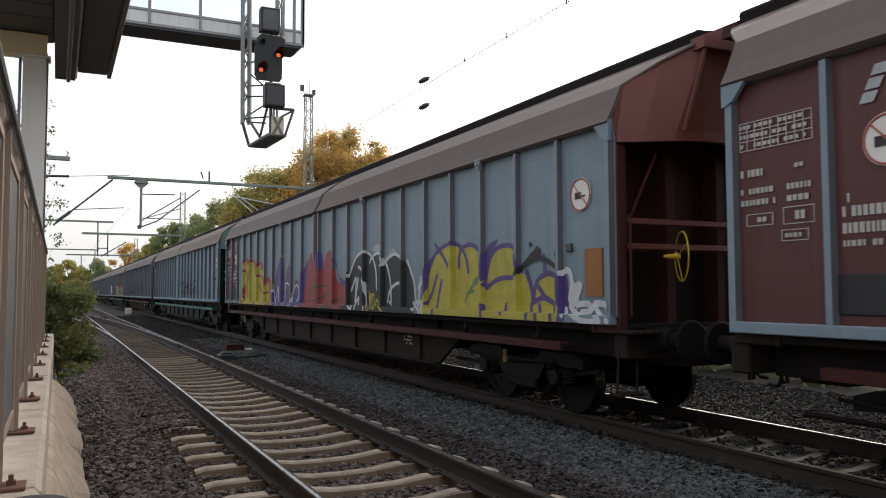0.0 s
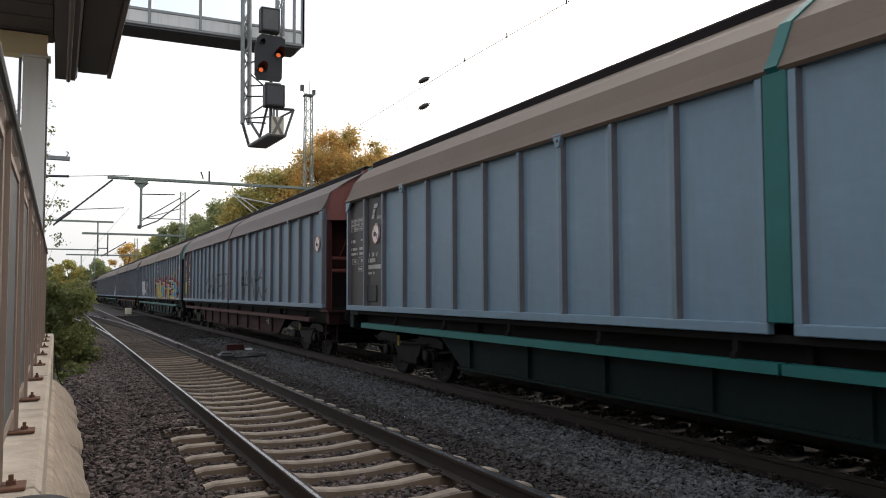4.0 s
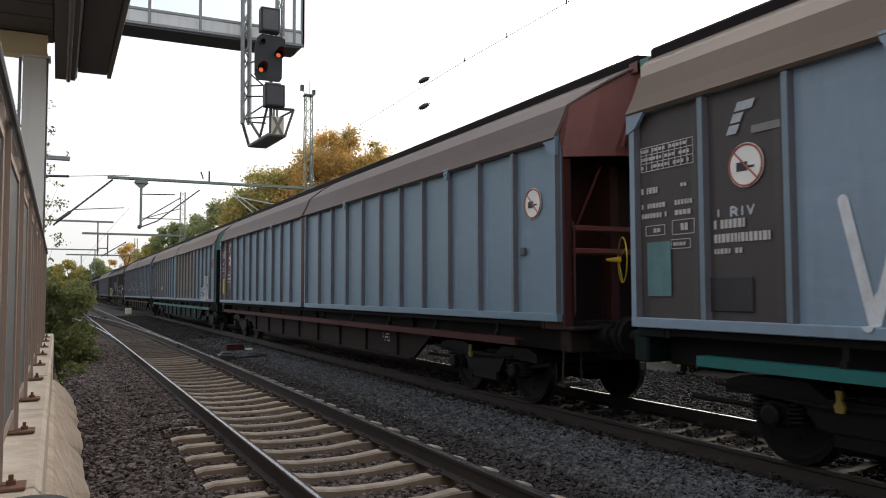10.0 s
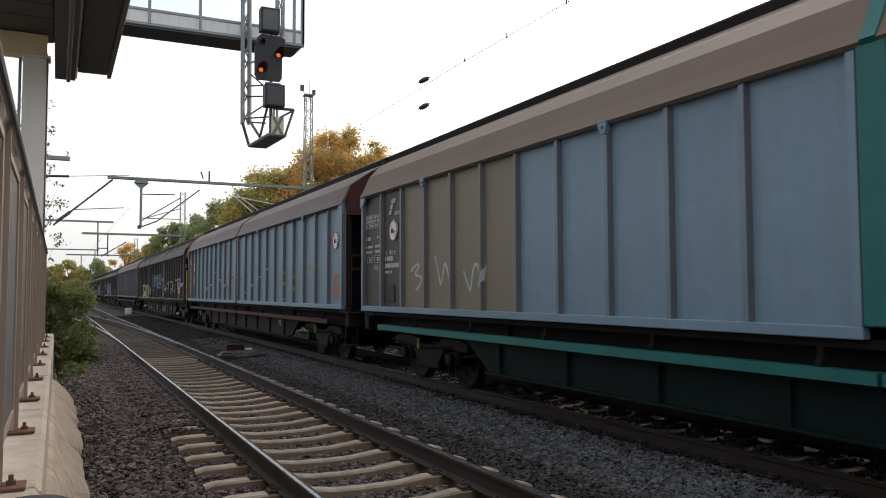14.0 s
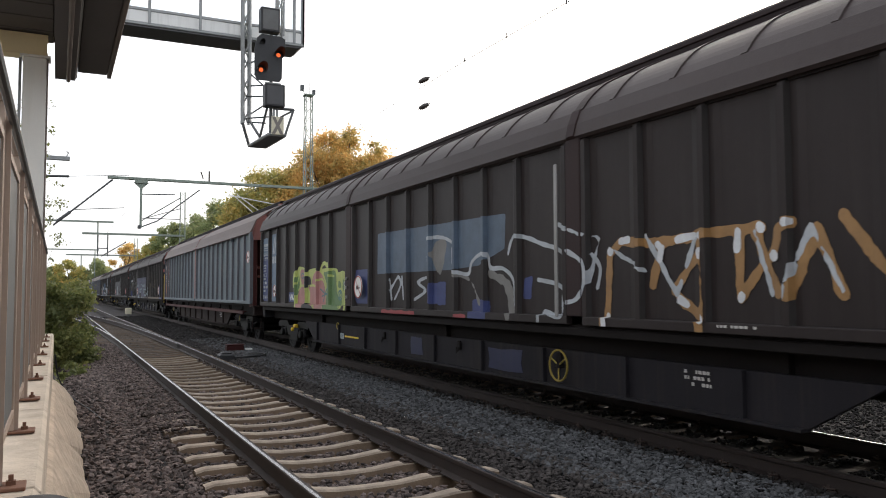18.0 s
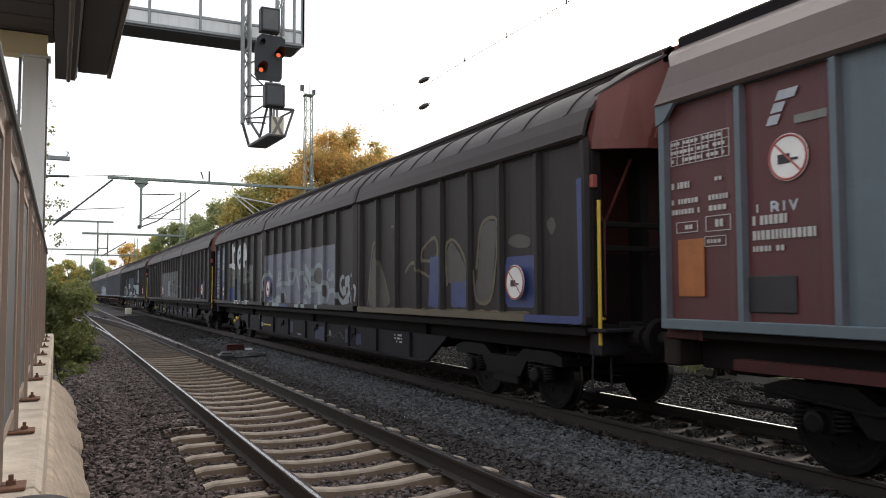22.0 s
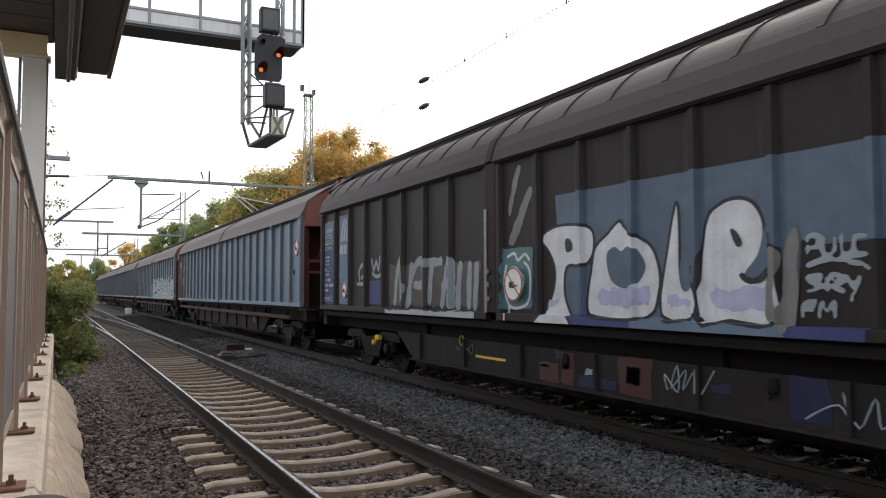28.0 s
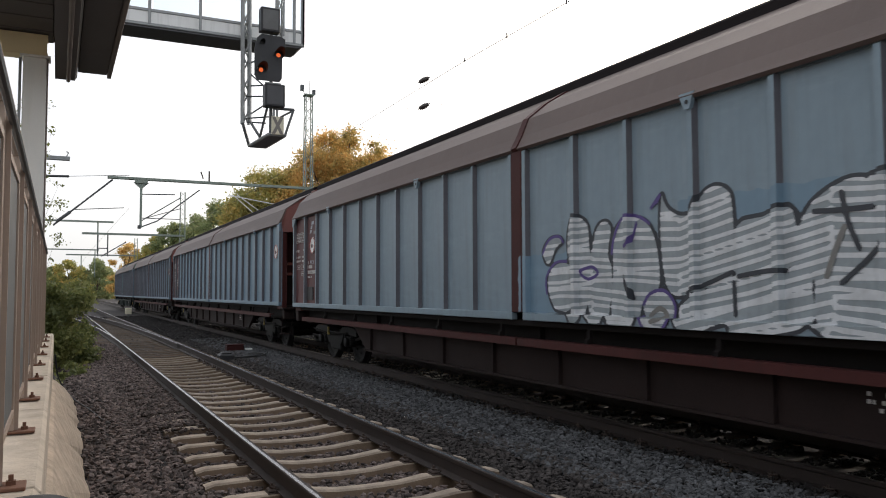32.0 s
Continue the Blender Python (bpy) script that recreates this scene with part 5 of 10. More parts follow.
board = part("main_board", Shape().prism([(4.10, 7.5), (4.045, 7.25), (4.048, 6.62), (4.11, 6.5), (4.64, 6.5), (4.69, 6.58), (4.70, 7.08), (4.765, 7.14), (4.765, 7.54), (4.65, 7.59), (4.2, 7.6)], SY - 0.06, SY, "y"), M["signal_black"], sig, "black signal board")
for x, z, lit, q in ((4.603, 7.135, True, 1.0), (4.194, 6.735, True, 1.0), (4.205, 7.367, False, 0.55)):
    part("lamp", Shape().lathe([(-0.075, 0.042 * q), (-0.066, 0.05 * q), (-0.058, 0.052 * q)], (x, SY, z), "y", 20), M["lamp_red"] if lit else M["black"], board, "lit red lamp" if lit else "dark lamp")
    hood = Shape()
    for i in range(9):
        a = math.pi * (-0.1 + 1.2 * i / 8)
        hood.v += [(x + 0.11 * q * math.cos(a), SY - 0.06, z + 0.11 * q * math.sin(a)), (x + 0.12 * q * math.cos(a), SY - (0.12 + 0.24 * max(0, math.sin(a))) * q - 0.06, z + 0.12 * q * math.sin(a))]
    hood.f = [[2 * i, 2 * i + 2, 2 * i + 3, 2 * i + 1] for i in range(8)]
    hood.m = [0] * 8
    part("lamp_hood", hood, M["black"], board)
ind = part("speed_indicator", Shape().box(4.16, 4.62, SY - 0.16, SY + 0.1, 7.65, 8.23, c=0.02), M["signal_black"], sig, "black dark indicator box")
part("indicator_screen", Shape().box(4.21, 4.57, SY - 0.17, SY - 0.161, 7.70, 8.17), M["mesh_panel"], ind, "dull grey screen")
low = part("lower_indicator", Shape().box(4.27, 4.75, SY - 0.16, SY + 0.1, 5.87, 6.41, c=0.02), M["signal_black"], sig, "black lower indicator box")
part("indicator_screen", Shape().box(4.32, 4.70, SY - 0.17, SY - 0.161, 5.92, 6.36), M["bridge_dark"], low)
plate = part("marker_plate", Shape().box(4.45, 4.745, SY - 0.07, SY - 0.05, 5.225, 5.655, c=0.004), M["cream"], sig, "cream plate with a grey cross")
for d in (-1, 1):
    q = SY - 0.0735 - 0.002 * (d > 0)
    part("cross_stroke", Shape().prism([(4.5975 - d * 0.14, 5.235), (4.5975 - d * 0.06, 5.235), (4.5975 + d * 0.14, 5.645), (4.5975 + d * 0.06, 5.645)], q, q + 0.003, "y"), M["cross_grey"], plate)


# ---- overhead line ----
def mast(x, y, top, wide, label, z0=-0.7):
    m = thing("catenary_mast", label, "catenary mast", group="catenary masts")
    h = wide / 2
    q = h * 0.72
    part("lattice_post", lattice(Shape(), [(x - h, y - h, z0), (x + h, y - h, z0), (x + h, y + h, z0), (x - h, y + h, z0)],
         [(x - q, y - q, top), (x + q, y - q, top), (x + q, y + q, top), (x - q, y + q, top)], 0.45, 0.017), M["mast_green"], m, "green-grey lattice post streaked with rust")
    part("footing", Shape().box(x - 0.5, x + 0.5, y - 0.5, y + 0.5, z0 - 0.5, z0 + 0.35, c=0.04), M["apron"], m)
    return m


m1 = mast(10.2, 34.7, 10.55, 0.42, "lattice catenary mast with a two-track cantilever beam")
part("top_plate", Shape().box(9.98, 10.42, 34.48, 34.92, 10.52, 10.58), M["mast_green"], m1)
part("aerial", Shape().tube([(10.26, 34.7, 10.55), (10.26, 34.7, 11.25)], 0.02, 6).tube([(10.0, 34.7, 10.6), (9.9, 34.7, 11.0)], 0.02, 6).box(9.82, 9.96, 34.6, 34.8, 10.75, 11.0).box(10.38, 10.5, 34.6, 34.8, 10.6, 10.82), M["steel_dark"], m1)
part("cantilever_beam", Shape().box(1.75, 10.6, 34.60, 34.66, 6.18, 6.29, c=0.01).box(1.75, 10.6, 34.74, 34.80, 6.18, 6.29, c=0.01), M["mast_green"], m1, "pale green cantilever beam")
part("drop_post", Shape().tube([(3.05, 34.7, 6.2), (3.05, 34.7, 4.2)], 0.05, 8).box(2.8, 3.3, 34.6, 34.8, 6.05, 6.18).prism([(2.75, 6.08), (3.35, 6.08), (3.1, 5.85), (3.0, 5.85)], 34.66, 34.74), M["mast_green"], m1)
part("steady_arm", Shape().tube([(3.05, 34.7, 4.22), (3.7, 34.7, 4.5), (5.4, 34.7, 5.9)], 0.03, 6).tube([(3.1, 34.7, 5.6), (4.4, 34.7, 5.65)], 0.025, 6).tube([(3.0, 34.7, 4.3), (3.0, 34.7, 4.15)], 0.07, 8), M["steel_dark"], m1)
part("inclined_arm", Shape().tube([(1.95, 34.7, 6.15), (0.4, 34.7, 4.75), (-0.2, 34.7, 4.2)], 0.04, 6).tube([(0.55, 34.7, 4.85), (2.4, 34.7, 5.0)], 0.018, 6).tube([(0.4, 34.7, 4.75), (-0.1, 34.7, 4.33)], 0.065, 8), M["steel_dark"], m1)
part("tie_wire", Shape().tube([(6.6, 34.7, 5.75), (8.6, 34.7, 5.45), (10.0, 34.7, 5.3)], 0.022, 5).tube([(6.8, 34.7, 5.78), (8.2, 34.7, 4.6)], 0.022, 5).tube([(7.0, 34.7, 5.78), (9.0, 34.7, 4.4)], 0.022, 5), M["panel_white"], m1)
part("beam_insulator", Shape().tube([(5.8, 34.7, 6.3), (5.8, 34.7, 6.75)], 0.035, 8).tube([(5.55, 34.7, 6.4), (5.45, 34.7, 6.7)], 0.03, 8), M["insulator"], m1)

m2 = mast(10.2, 75.0, 10.75, 0.55, "distant lattice catenary mast with cantilever arms")
part("cantilever_beam", Shape().box(1.8, 10.4, 74.9, 75.1, 6.6, 6.78, c=0.01), M["mast_green"], m2)
part("drop_frame", Shape().tube([(3.1, 75, 6.6), (3.1, 75, 4.7)], 0.06, 6).tube([(3.9, 75, 6.6), (3.9, 75, 4.7)], 0.06, 6).tube([(3.1, 75, 5.4), (3.9, 75, 5.4)], 0.05, 6), M["steel_dark"], m2)
part("steady_arm", Shape().tube([(3.4, 75, 4.7), (5.4, 75, 6.0)], 0.05, 6).tube([(10.0, 75, 10.2), (7.0, 75, 8.2), (6.6, 75, 7.9)], 0.05, 6).tube([(10.0, 75, 9.2), (7.0, 75, 8.2)], 0.04, 6).tube([(6.6, 75, 8.2), (10.0, 75, 8.2)], 0.04, 6), M["steel_dark"], m2)

m3 = mast(-2.6, 33.0, 10.3, 0.45, "lattice catenary mast behind the platform")
part("cantilever_beam", Shape().box(-2.7, 0.33, 32.9, 33.1, 6.55, 6.7, c=0.01).tube([(0.2, 33, 6.7), (0.27, 33, 6.85), (0.2, 33, 6.9)], 0.03, 6), M["steel_grey"], m3)
part("steady_arm", Shape().tube([(-2.4, 33, 5.85), (0.3, 33, 5.95)], 0.05, 6).tube([(0.25, 33, 5.95), (2.5, 33.5, 6.2)], 0.012, 5), M["steel_dark"], m3)
m4 = mast(-3.5, 95.0, 9.6, 0.5, "far lattice catenary mast with a cantilever")
part("cantilever_beam", Shape().box(-3.5, 5.5, 94.9, 95.1, 9.3, 9.5).tube([(3.9, 95, 9.3), (3.9, 95, 5.9)], 0.08, 6), M["mast_green"], m4)
m5 = mast(10.4, 125.0, 9.6, 0.55, "far lattice catenary mast with a cantilever")
part("cantilever_beam", Shape().box(1.0, 10.4, 124.9, 125.1, 6.9, 7.1).tube([(3.0, 125, 6.9), (3.0, 125, 4.9)], 0.08, 6), M["mast_green"], m5)
m6 = mast(-3.2, 140.0, 8.6, 0.55, "far lattice catenary mast with a cantilever")
part("cantilever_beam", Shape().box(-3.2, 6.0, 139.9, 140.1, 8.4, 8.6).tube([(5.4, 140, 8.4), (5.4, 140, 4.0)], 0.09, 6), M["mast_green"], m6)

wires = thing("overhead_wires", "thin dark contact and carrier wires over the tracks", "overhead line")
part("contact_wire", Shape().tube([(FAR_X - 0.02, 4, 5.86), (FAR_X, 12.9, 5.86), (FAR_X + 0.1, 34.7, 5.5), (FAR_X - 0.1, 75, 5.5), (FAR_X, 125, 5.5), (FAR_X, 300, 5.5)], 0.006, 5), M["wire"], wires)
part("near_contact_wire", Shape().tube([(2.6, 34.7, 5.0), (2.4, 75, 5.0), (2.5, 125, 5.0), (2.5, 300, 5.0)], 0.006, 5), M["wire"], wires)
for y, z in ((9.6, 5.86), (11.35, 5.86), (12.92, 5.86)):
    part("wire_clip", Shape().tube([(FAR_X, y, z - 0.02), (FAR_X, y, z + 0.07)], 0.012, 6), M["wire"], wires)
part("span_wire", Shape().tube([(FAR_X - 0.6, 14.7, 5.80), (FAR_X + 0.6, 14.7, 6.04)], 0.003, 4), M["wire"], wires)
part("span_wire", Shape().tube([(FAR_X - 0.6, 14.7, 5.25), (FAR_X + 0.6, 14.7, 5.50)], 0.003, 4), M["wire"], wires)
for z in (5.93, 5.37):
    sp = Shape().lathe([(-0.16, 0.01), (-0.12, 0.016), (-0.1, 0.045), (-0.085, 0.03), (-0.05, 0.058), (-0.035, 0.036), (0.0, 0.062), (0.015, 0.036), (0.05, 0.058), (0.065, 0.03), (0.1, 0.045), (0.12, 0.016), (0.16, 0.01)], (0, 0, 0), "x", 14)
    part("insulator", sp, M["insulator"], wires, "dark ribbed insulator", at=pose(FAR_X - 0.02, 14.7, z + 0.005, 0, -29, 0))

# ---- lineside things ----
lm = thing("lineside_marker", "small cream lineside marker box beside the track", "marker", at=(4.6, 60.5, -0.3))
part("board", Shape().box(-0.22, 0.22, -0.12, 0.12, 0.25, 0.7, c=0.03), M["cream"], lm)
part("post", Shape().tube([(0, 0, 0), (0, 0, 0.4)], 0.05, 8), M["steel_dark"], lm)
pm = thing("point_machine", "black point machine beside the near track", "point machine", at=(3.95, 20.6, -0.27))
part("housing", Shape().box(-0.22, 0.16, -0.22, 0.22, 0.02, 0.2, c=0.04).box(-0.16, 0.1, -0.16, 0.16, 0.2, 0.24, c=0.02), M["signal_black"], pm)
part("throw_rod", Shape().tube([(-0.25, 0, 0.08), (-0.65, 0, 0.06)], 0.025, 8), M["rail_side"], pm)
part("cable_hose", Shape().tube(arc([(0.2, 0.1, 0.08), (0.55, 0.0, 0.1), (0.95, 0.3, 0.08), (1.15, 0.9, 0.1), (0.7, 1.6, 0.03)], 5), 0.025, 8), M["rubber"], pm)
jb = thing("junction_box", "rust-red junction box on the ballast between the tracks", "junction box", at=(4.75, 23.6, -0.3))
part("body", Shape().box(-0.26, 0.24, -0.14, 0.14, 0.02, 0.24, c=0.03), M["oxide_dark"], jb)
part("lid", Shape().box(-0.28, 0.26, -0.16, 0.16, 0.24, 0.27, c=0.012), M["oxide_dark"], jb)
part("white_tag", Shape().box(0.3, 0.5, -0.1, 0.08, 0.02, 0.14, c=0.02), M["panel_white"], jb)
for x, y in ((4.3, 9.9), (4.62, 8.4)):
    tagged(part("litter_scrap", Shape().box(-0.03, 0.03, -0.02, 0.02, 0, 0.012, c=0.004), M["white"], at=pose(x, y, BED + 0.045, 20, 15, 40)), "scrap of white litter on the ballast", "litter")


# ---- plants ----
def leaves(name, centres, radii, count, size, material, parent, seed, squash=0.8, spread=1.0):
    """Many small leaf clumps, thicker towards the skin of rounded masses, with gaps."""
    rng = np.random.default_rng(seed)
    c = np.asarray(centres, float)
    r = np.asarray(radii, float)
    w = r ** 2 / np.sum(r ** 2)
    which = rng.choice(len(c), count, p=w)
    d = rng.normal(size=(count, 3))
    d /= np.linalg.norm(d, axis=1)[:, None]
    rad = rng.random(count) ** 0.45 * (1 + 0.18 * rng.normal(size=count) * spread)
    p = c[which] + d * (rad * r[which])[:, None] * np.array([1, 1, squash])
    a = rng.normal(size=(count, 3))
    a /= np.linalg.norm(a, axis=1)[:, None]
    b = np.cross(a, rng.normal(size=(count, 3)))
    b /= np.linalg.norm(b, axis=1)[:, None]
    s = (size * rng.uniform(0.5, 1.4, count))[:, None]
    v = np.stack([p - a * s, p + b * s * 0.55, p + a * s, p - b * s * 0.45], 1).reshape(-1, 3)
    f = (np.array([[0, 1, 2, 3]])[None] + 4 * np.arange(count)[:, None, None]).reshape(-1, 4)
    ob = new(name, fast_mesh(name, v, f, material))
    ob.parent = parent
    return ob


def grown_tree(x, y, z0, masses, material, label, seed, count, leaf, lumps):
    """A broad tree whose limbs fan out into leaf clumps that fill rounded masses (dx, dz, half width, half height)."""
    r = random.Random(seed)
    t = thing("tree", label, "tree", at=(x, y, z0))
    top = max(m[1] for m in masses)
    part("trunk", Shape().tube([(0, 0, 0), (0.1, 0.05, top * 0.25), (-0.05, 0.1, top * 0.5), (0.1, 0, top * 0.8)], [0.42, 0.33, 0.24, 0.12], 10), M["bark"], t)
    cs, rs = [], []
    area = sum(m[2] * m[3] for m in masses)
    for dx, dz, hw, hh in masses:
        for k in range(max(3, int(lumps * hw * hh / area))):
            a, q = r.uniform(0, 6.283), r.random() ** 0.4
            c = (dx + hw * q * math.cos(a), r.uniform(-0.7, 0.7) * hw, dz + hh * q * math.sin(a))
            cs.append(c)
            rs.append(r.uniform(0.55, 1.25))
            if k % 4 == 0:
                part("limb", Shape().tube([(0, 0.05, min(top * 0.5, max(top * 0.2, c[2] * 0.4))), (c[0] * 0.45, c[1] * 0.5, c[2] * 0.68), c], [0.14, 0.08, 0.025], 6), M["bark"], t)
    leaves("crown", cs, rs, count, leaf, material, t, seed, 0.75, 2.2)
    return t


def tree(x, y, z0, height, spread, material, label, seed, count=9000, leaf=0.3, low=0.3, lumps=26, thick=1.0):
    """A tapered trunk, forking limbs and an uneven crown of leaf clumps."""
    r = random.Random(seed)
    t = thing("tree", label, "tree", at=(x, y, z0))
    bend = [(r.uniform(-0.02, 0.02) * height * k, r.uniform(-0.02, 0.02) * height * k, height * 0.8 * k / 4) for k in range(5)]
    part("trunk", Shape().tube(bend, [height * 0.022 * thick * (1 - 0.2 * k) for k in range(5)], 10), M["bark"], t)
    cs, rs = [], []
    for k in range(lumps):
        a = k * 2.4 + r.uniform(-0.4, 0.4)
        h = low + (1 - low) * (k + 0.5) / lumps
        prof = math.sin(math.pi * min(1, (h - low) / (1 - low) * 0.8 + 0.2)) ** 0.7
        d = spread * prof * r.uniform(0.25, 0.95)
        c = (d * math.cos(a), d * math.sin(a), height * h * r.uniform(0.94, 1.0))
        cs.append(c)
        rs.append(spread * r.uniform(0.14, 0.3))
        if k % 2 == 0:
            b = bend[min(4, max(1, int(h * 4)))]
            part("limb", Shape().tube([(b[0], b[1], b[2] * 0.8), (b[0] * 0.5 + c[0] * 0.5, b[1] * 0.5 + c[1] * 0.5, (b[2] * 0.8 + c[2]) / 2 + 0.2), c], [height * 0.008 * thick, height * 0.005 * thick, height * 0.002 * thick], 6), M["bark"], t)
    leaves("crown", cs, rs, count, leaf, material, t, seed)
    return t


grown_tree(24.0, 70.0, -0.5, [(0.3, 14.6, 3.2, 3.0), (-2.6, 11.6, 3.4, 3.2), (2.8, 12.0, 3.2, 3.0), (-4.6, 9.0, 3.0, 3.0), (0.0, 8.5, 4.5, 3.5), (4.8, 9.4, 2.8, 3.2), (3.9, 13.2, 2.2, 1.8), (-1.6, 13.2, 2.4, 2.2)], M["leaf_gold"], "broad autumn tree with orange-brown leaves", 3, 150000, 0.125, 420)
grown_tree(16.6, 70.5, -0.5, [(0.0, 10.6, 2.3, 2.0), (-1.4, 8.2, 2.0, 2.2), (1.6, 8.6, 2.2, 2.4), (0.0, 5.6, 2.6, 2.4)], M["leaf_mixed"], "autumn tree with yellow-green leaves and thin edges", 5, 48000, 0.13, 150)
grown_tree(30.5, 74.0, -0.5, [(0.0, 11.0, 2.6, 2.4), (0.0, 7.5, 3.2, 3.0)], M["leaf_mixed"], "autumn tree turning from green to yellow", 8, 26000, 0.15, 90)
for i, (x, y, h, sp, mm) in enumerate(((17.0, 96, 12.6, 4.4, "leaf_green"), (22.5, 100, 14.5, 4.6, "leaf_green"), (14.2, 112, 11.5, 4.0, "leaf_green"), (13.4, 128, 10.6, 3.6, "leaf_mixed"),
                                        (27.0, 104, 15.0, 5.0, "leaf_green"), (18.5, 120, 13.0, 4.5, "leaf_green"))):
    tree(x, y, -0.5, h, sp, M[mm], "tall green tree beside the railway line" if mm == "leaf_green" else "yellowing leafy tree beside the railway line", 20 + i, 14000, 0.19, 0.15, 44)
for i, (x, y, h, sp, mm) in enumerate(((14.5, 190, 13.5, 5.5, "leaf_gold"), (9.0, 215, 10.5, 5.0, "leaf_green"), (2.0, 215, 10.0, 5.0, "leaf_mixed"), (-4.0, 215, 9.5, 5.0, "leaf_green"),
                                        (20.0, 200, 12.5, 6.0, "leaf_mixed"), (-10, 205, 11, 5.5, "leaf_gold"), (6.0, 245, 9.0, 5.0, "leaf_mixed"), (-1.0, 240, 8.5, 4.6, "leaf_gold"), (12.5, 240, 9.0, 4.6, "leaf_mixed"))):
    tree(x, y, -0.6, h, sp, M[mm], "distant autumn tree beyond the tracks", 40 + i, 7000, 0.28, 0.08)
slim = tree(-0.75, 26.0, -0.8, 8.8, 0.95, M["leaf_bush"], "slim sparse tree with few leaves by the platform end", 61, 2000, 0.05, 0.3, 70, 0.1)
hedge = new("far_woods", None)
hedge["label"], hedge["category"], hedge["kind"] = "far wooded edge closing the view", "woods", "stuff"
rngw = random.Random(9)
leaves("woodland", [(rngw.uniform(-60, 60), rngw.uniform(255, 300), rngw.uniform(0, 6)) for _ in range(90)], [rngw.uniform(3, 5.5) for _ in range(90)], 40000, 0.45, M["leaf_mixed"], hedge, 77)

bush = thing("bramble_bush", "dense green bramble bush at the platform end", "bush", at=(-0.1, 21.0, -0.35))
rb = random.Random(12)
bc, br_ = [], []
for k in range(64):
    a, dd = rb.uniform(0, 6.28), rb.random() ** 0.5
    hx, hy = -0.18 + 1.0 * dd * math.cos(a), 1.7 * dd * math.sin(a) + 0.6
    bc.append((hx, hy, rb.uniform(0.05, 1.98 - 0.25 * max(0, hx))))
    br_.append(rb.uniform(0.2, 0.42))
for k in range(9):
    part("stem", Shape().tube([(rb.uniform(-0.6, 0.4), rb.uniform(-0.3, 0.9), 0), (bc[k][0] * 0.6, bc[k][1] * 0.6, bc[k][2] * 0.6), bc[k]], [0.015, 0.01, 0.004], 5), M["bark"], bush)
leaves("foliage", bc, br_, 36000, 0.055, M["leaf_bush"], bush, 31, 0.95)
weeds = thing("lineside_weeds", "low weeds and dry grass at the foot of the bush", "weeds", kind="stuff")
leaves("tufts", [(rb.uniform(-0.2, 1.1), rb.uniform(16.5, 27), rb.uniform(-0.3, -0.12)) for _ in range(30)], [rb.uniform(0.1, 0.22) for _ in range(30)], 2600, 0.045, M["leaf_bush"], weeds, 35, 0.6)
# Added undergrowth, not known to be there: blocks low sky and bright ground.
thicket = thing("added_dark_thicket", "added undergrowth that darkens the view beyond the far track", "undergrowth", kind="stuff")
rt = random.Random(15)
leaves("undergrowth", [(rt.uniform(11.7, 14.5), rt.uniform(-2, 62), rt.uniform(-0.1, 1.5)) for _ in range(260)], [rt.uniform(0.5, 1.0) for _ in range(260)], 52000, 0.11, M["leaf_green"], thicket, 55)


# ---- paint on the wagons: graffiti, overpainted stretches, boards ----
def paint_mat(name, rgb, rough=0.5):
    return mat(name, rgb, rough, vary=0.3, scale=4.5, grain=26, bump=0.08, bump_scale=30, streak=0.4, dirt=tuple(c * 0.5 + 0.02 for c in rgb), scuff=0.25)


for key, rgb in dict(p_white=(0.62, 0.64, 0.66), p_chalk=(0.42, 0.45, 0.48), p_black=(0.018, 0.018, 0.022), p_ink=(0.035, 0.04, 0.05), p_yellow=(0.46, 0.40, 0.055), p_purple=(0.09, 0.06, 0.22),
                     p_red=(0.30, 0.045, 0.05), p_orange=(0.36, 0.12, 0.03), p_gold=(0.115, 0.09, 0.052), p_lime=(0.46, 0.52, 0.16), p_green=(0.13, 0.22, 0.09), p_pink=(0.42, 0.20, 0.19),
                     p_sky=(0.09, 0.27, 0.5), p_blue=(0.04, 0.055, 0.17), p_slate=(0.083, 0.12, 0.17), p_lilac=(0.165, 0.17, 0.215), p_grey=(0.175, 0.175, 0.18), p_smear=(0.19, 0.185, 0.175),
                     p_teal=(0.085, 0.19, 0.2), p_board=(0.13, 0.19, 0.27), p_pale=(0.33, 0.40, 0.43), p_rust=(0.22, 0.08, 0.045), p_brass=(0.30, 0.165, 0.06), p_scrub=(0.105, 0.102, 0.097), p_beige=(0.36, 0.345, 0.30), p_navy=(0.013, 0.017, 0.06), p_wine=(0.07, 0.022, 0.022), p_mud=(0.07, 0.06, 0.053),
                     p_violet=(0.44, 0.42, 0.6), p_silver=(0.28, 0.32, 0.34), p_dullyellow=(0.27, 0.25, 0.12), p_straw=(0.43, 0.38, 0.15), p_sage=(0.24, 0.32, 0.22)).items():
    M[key] = paint_mat("sprayed_" + key[2:] + "_paint", rgb)

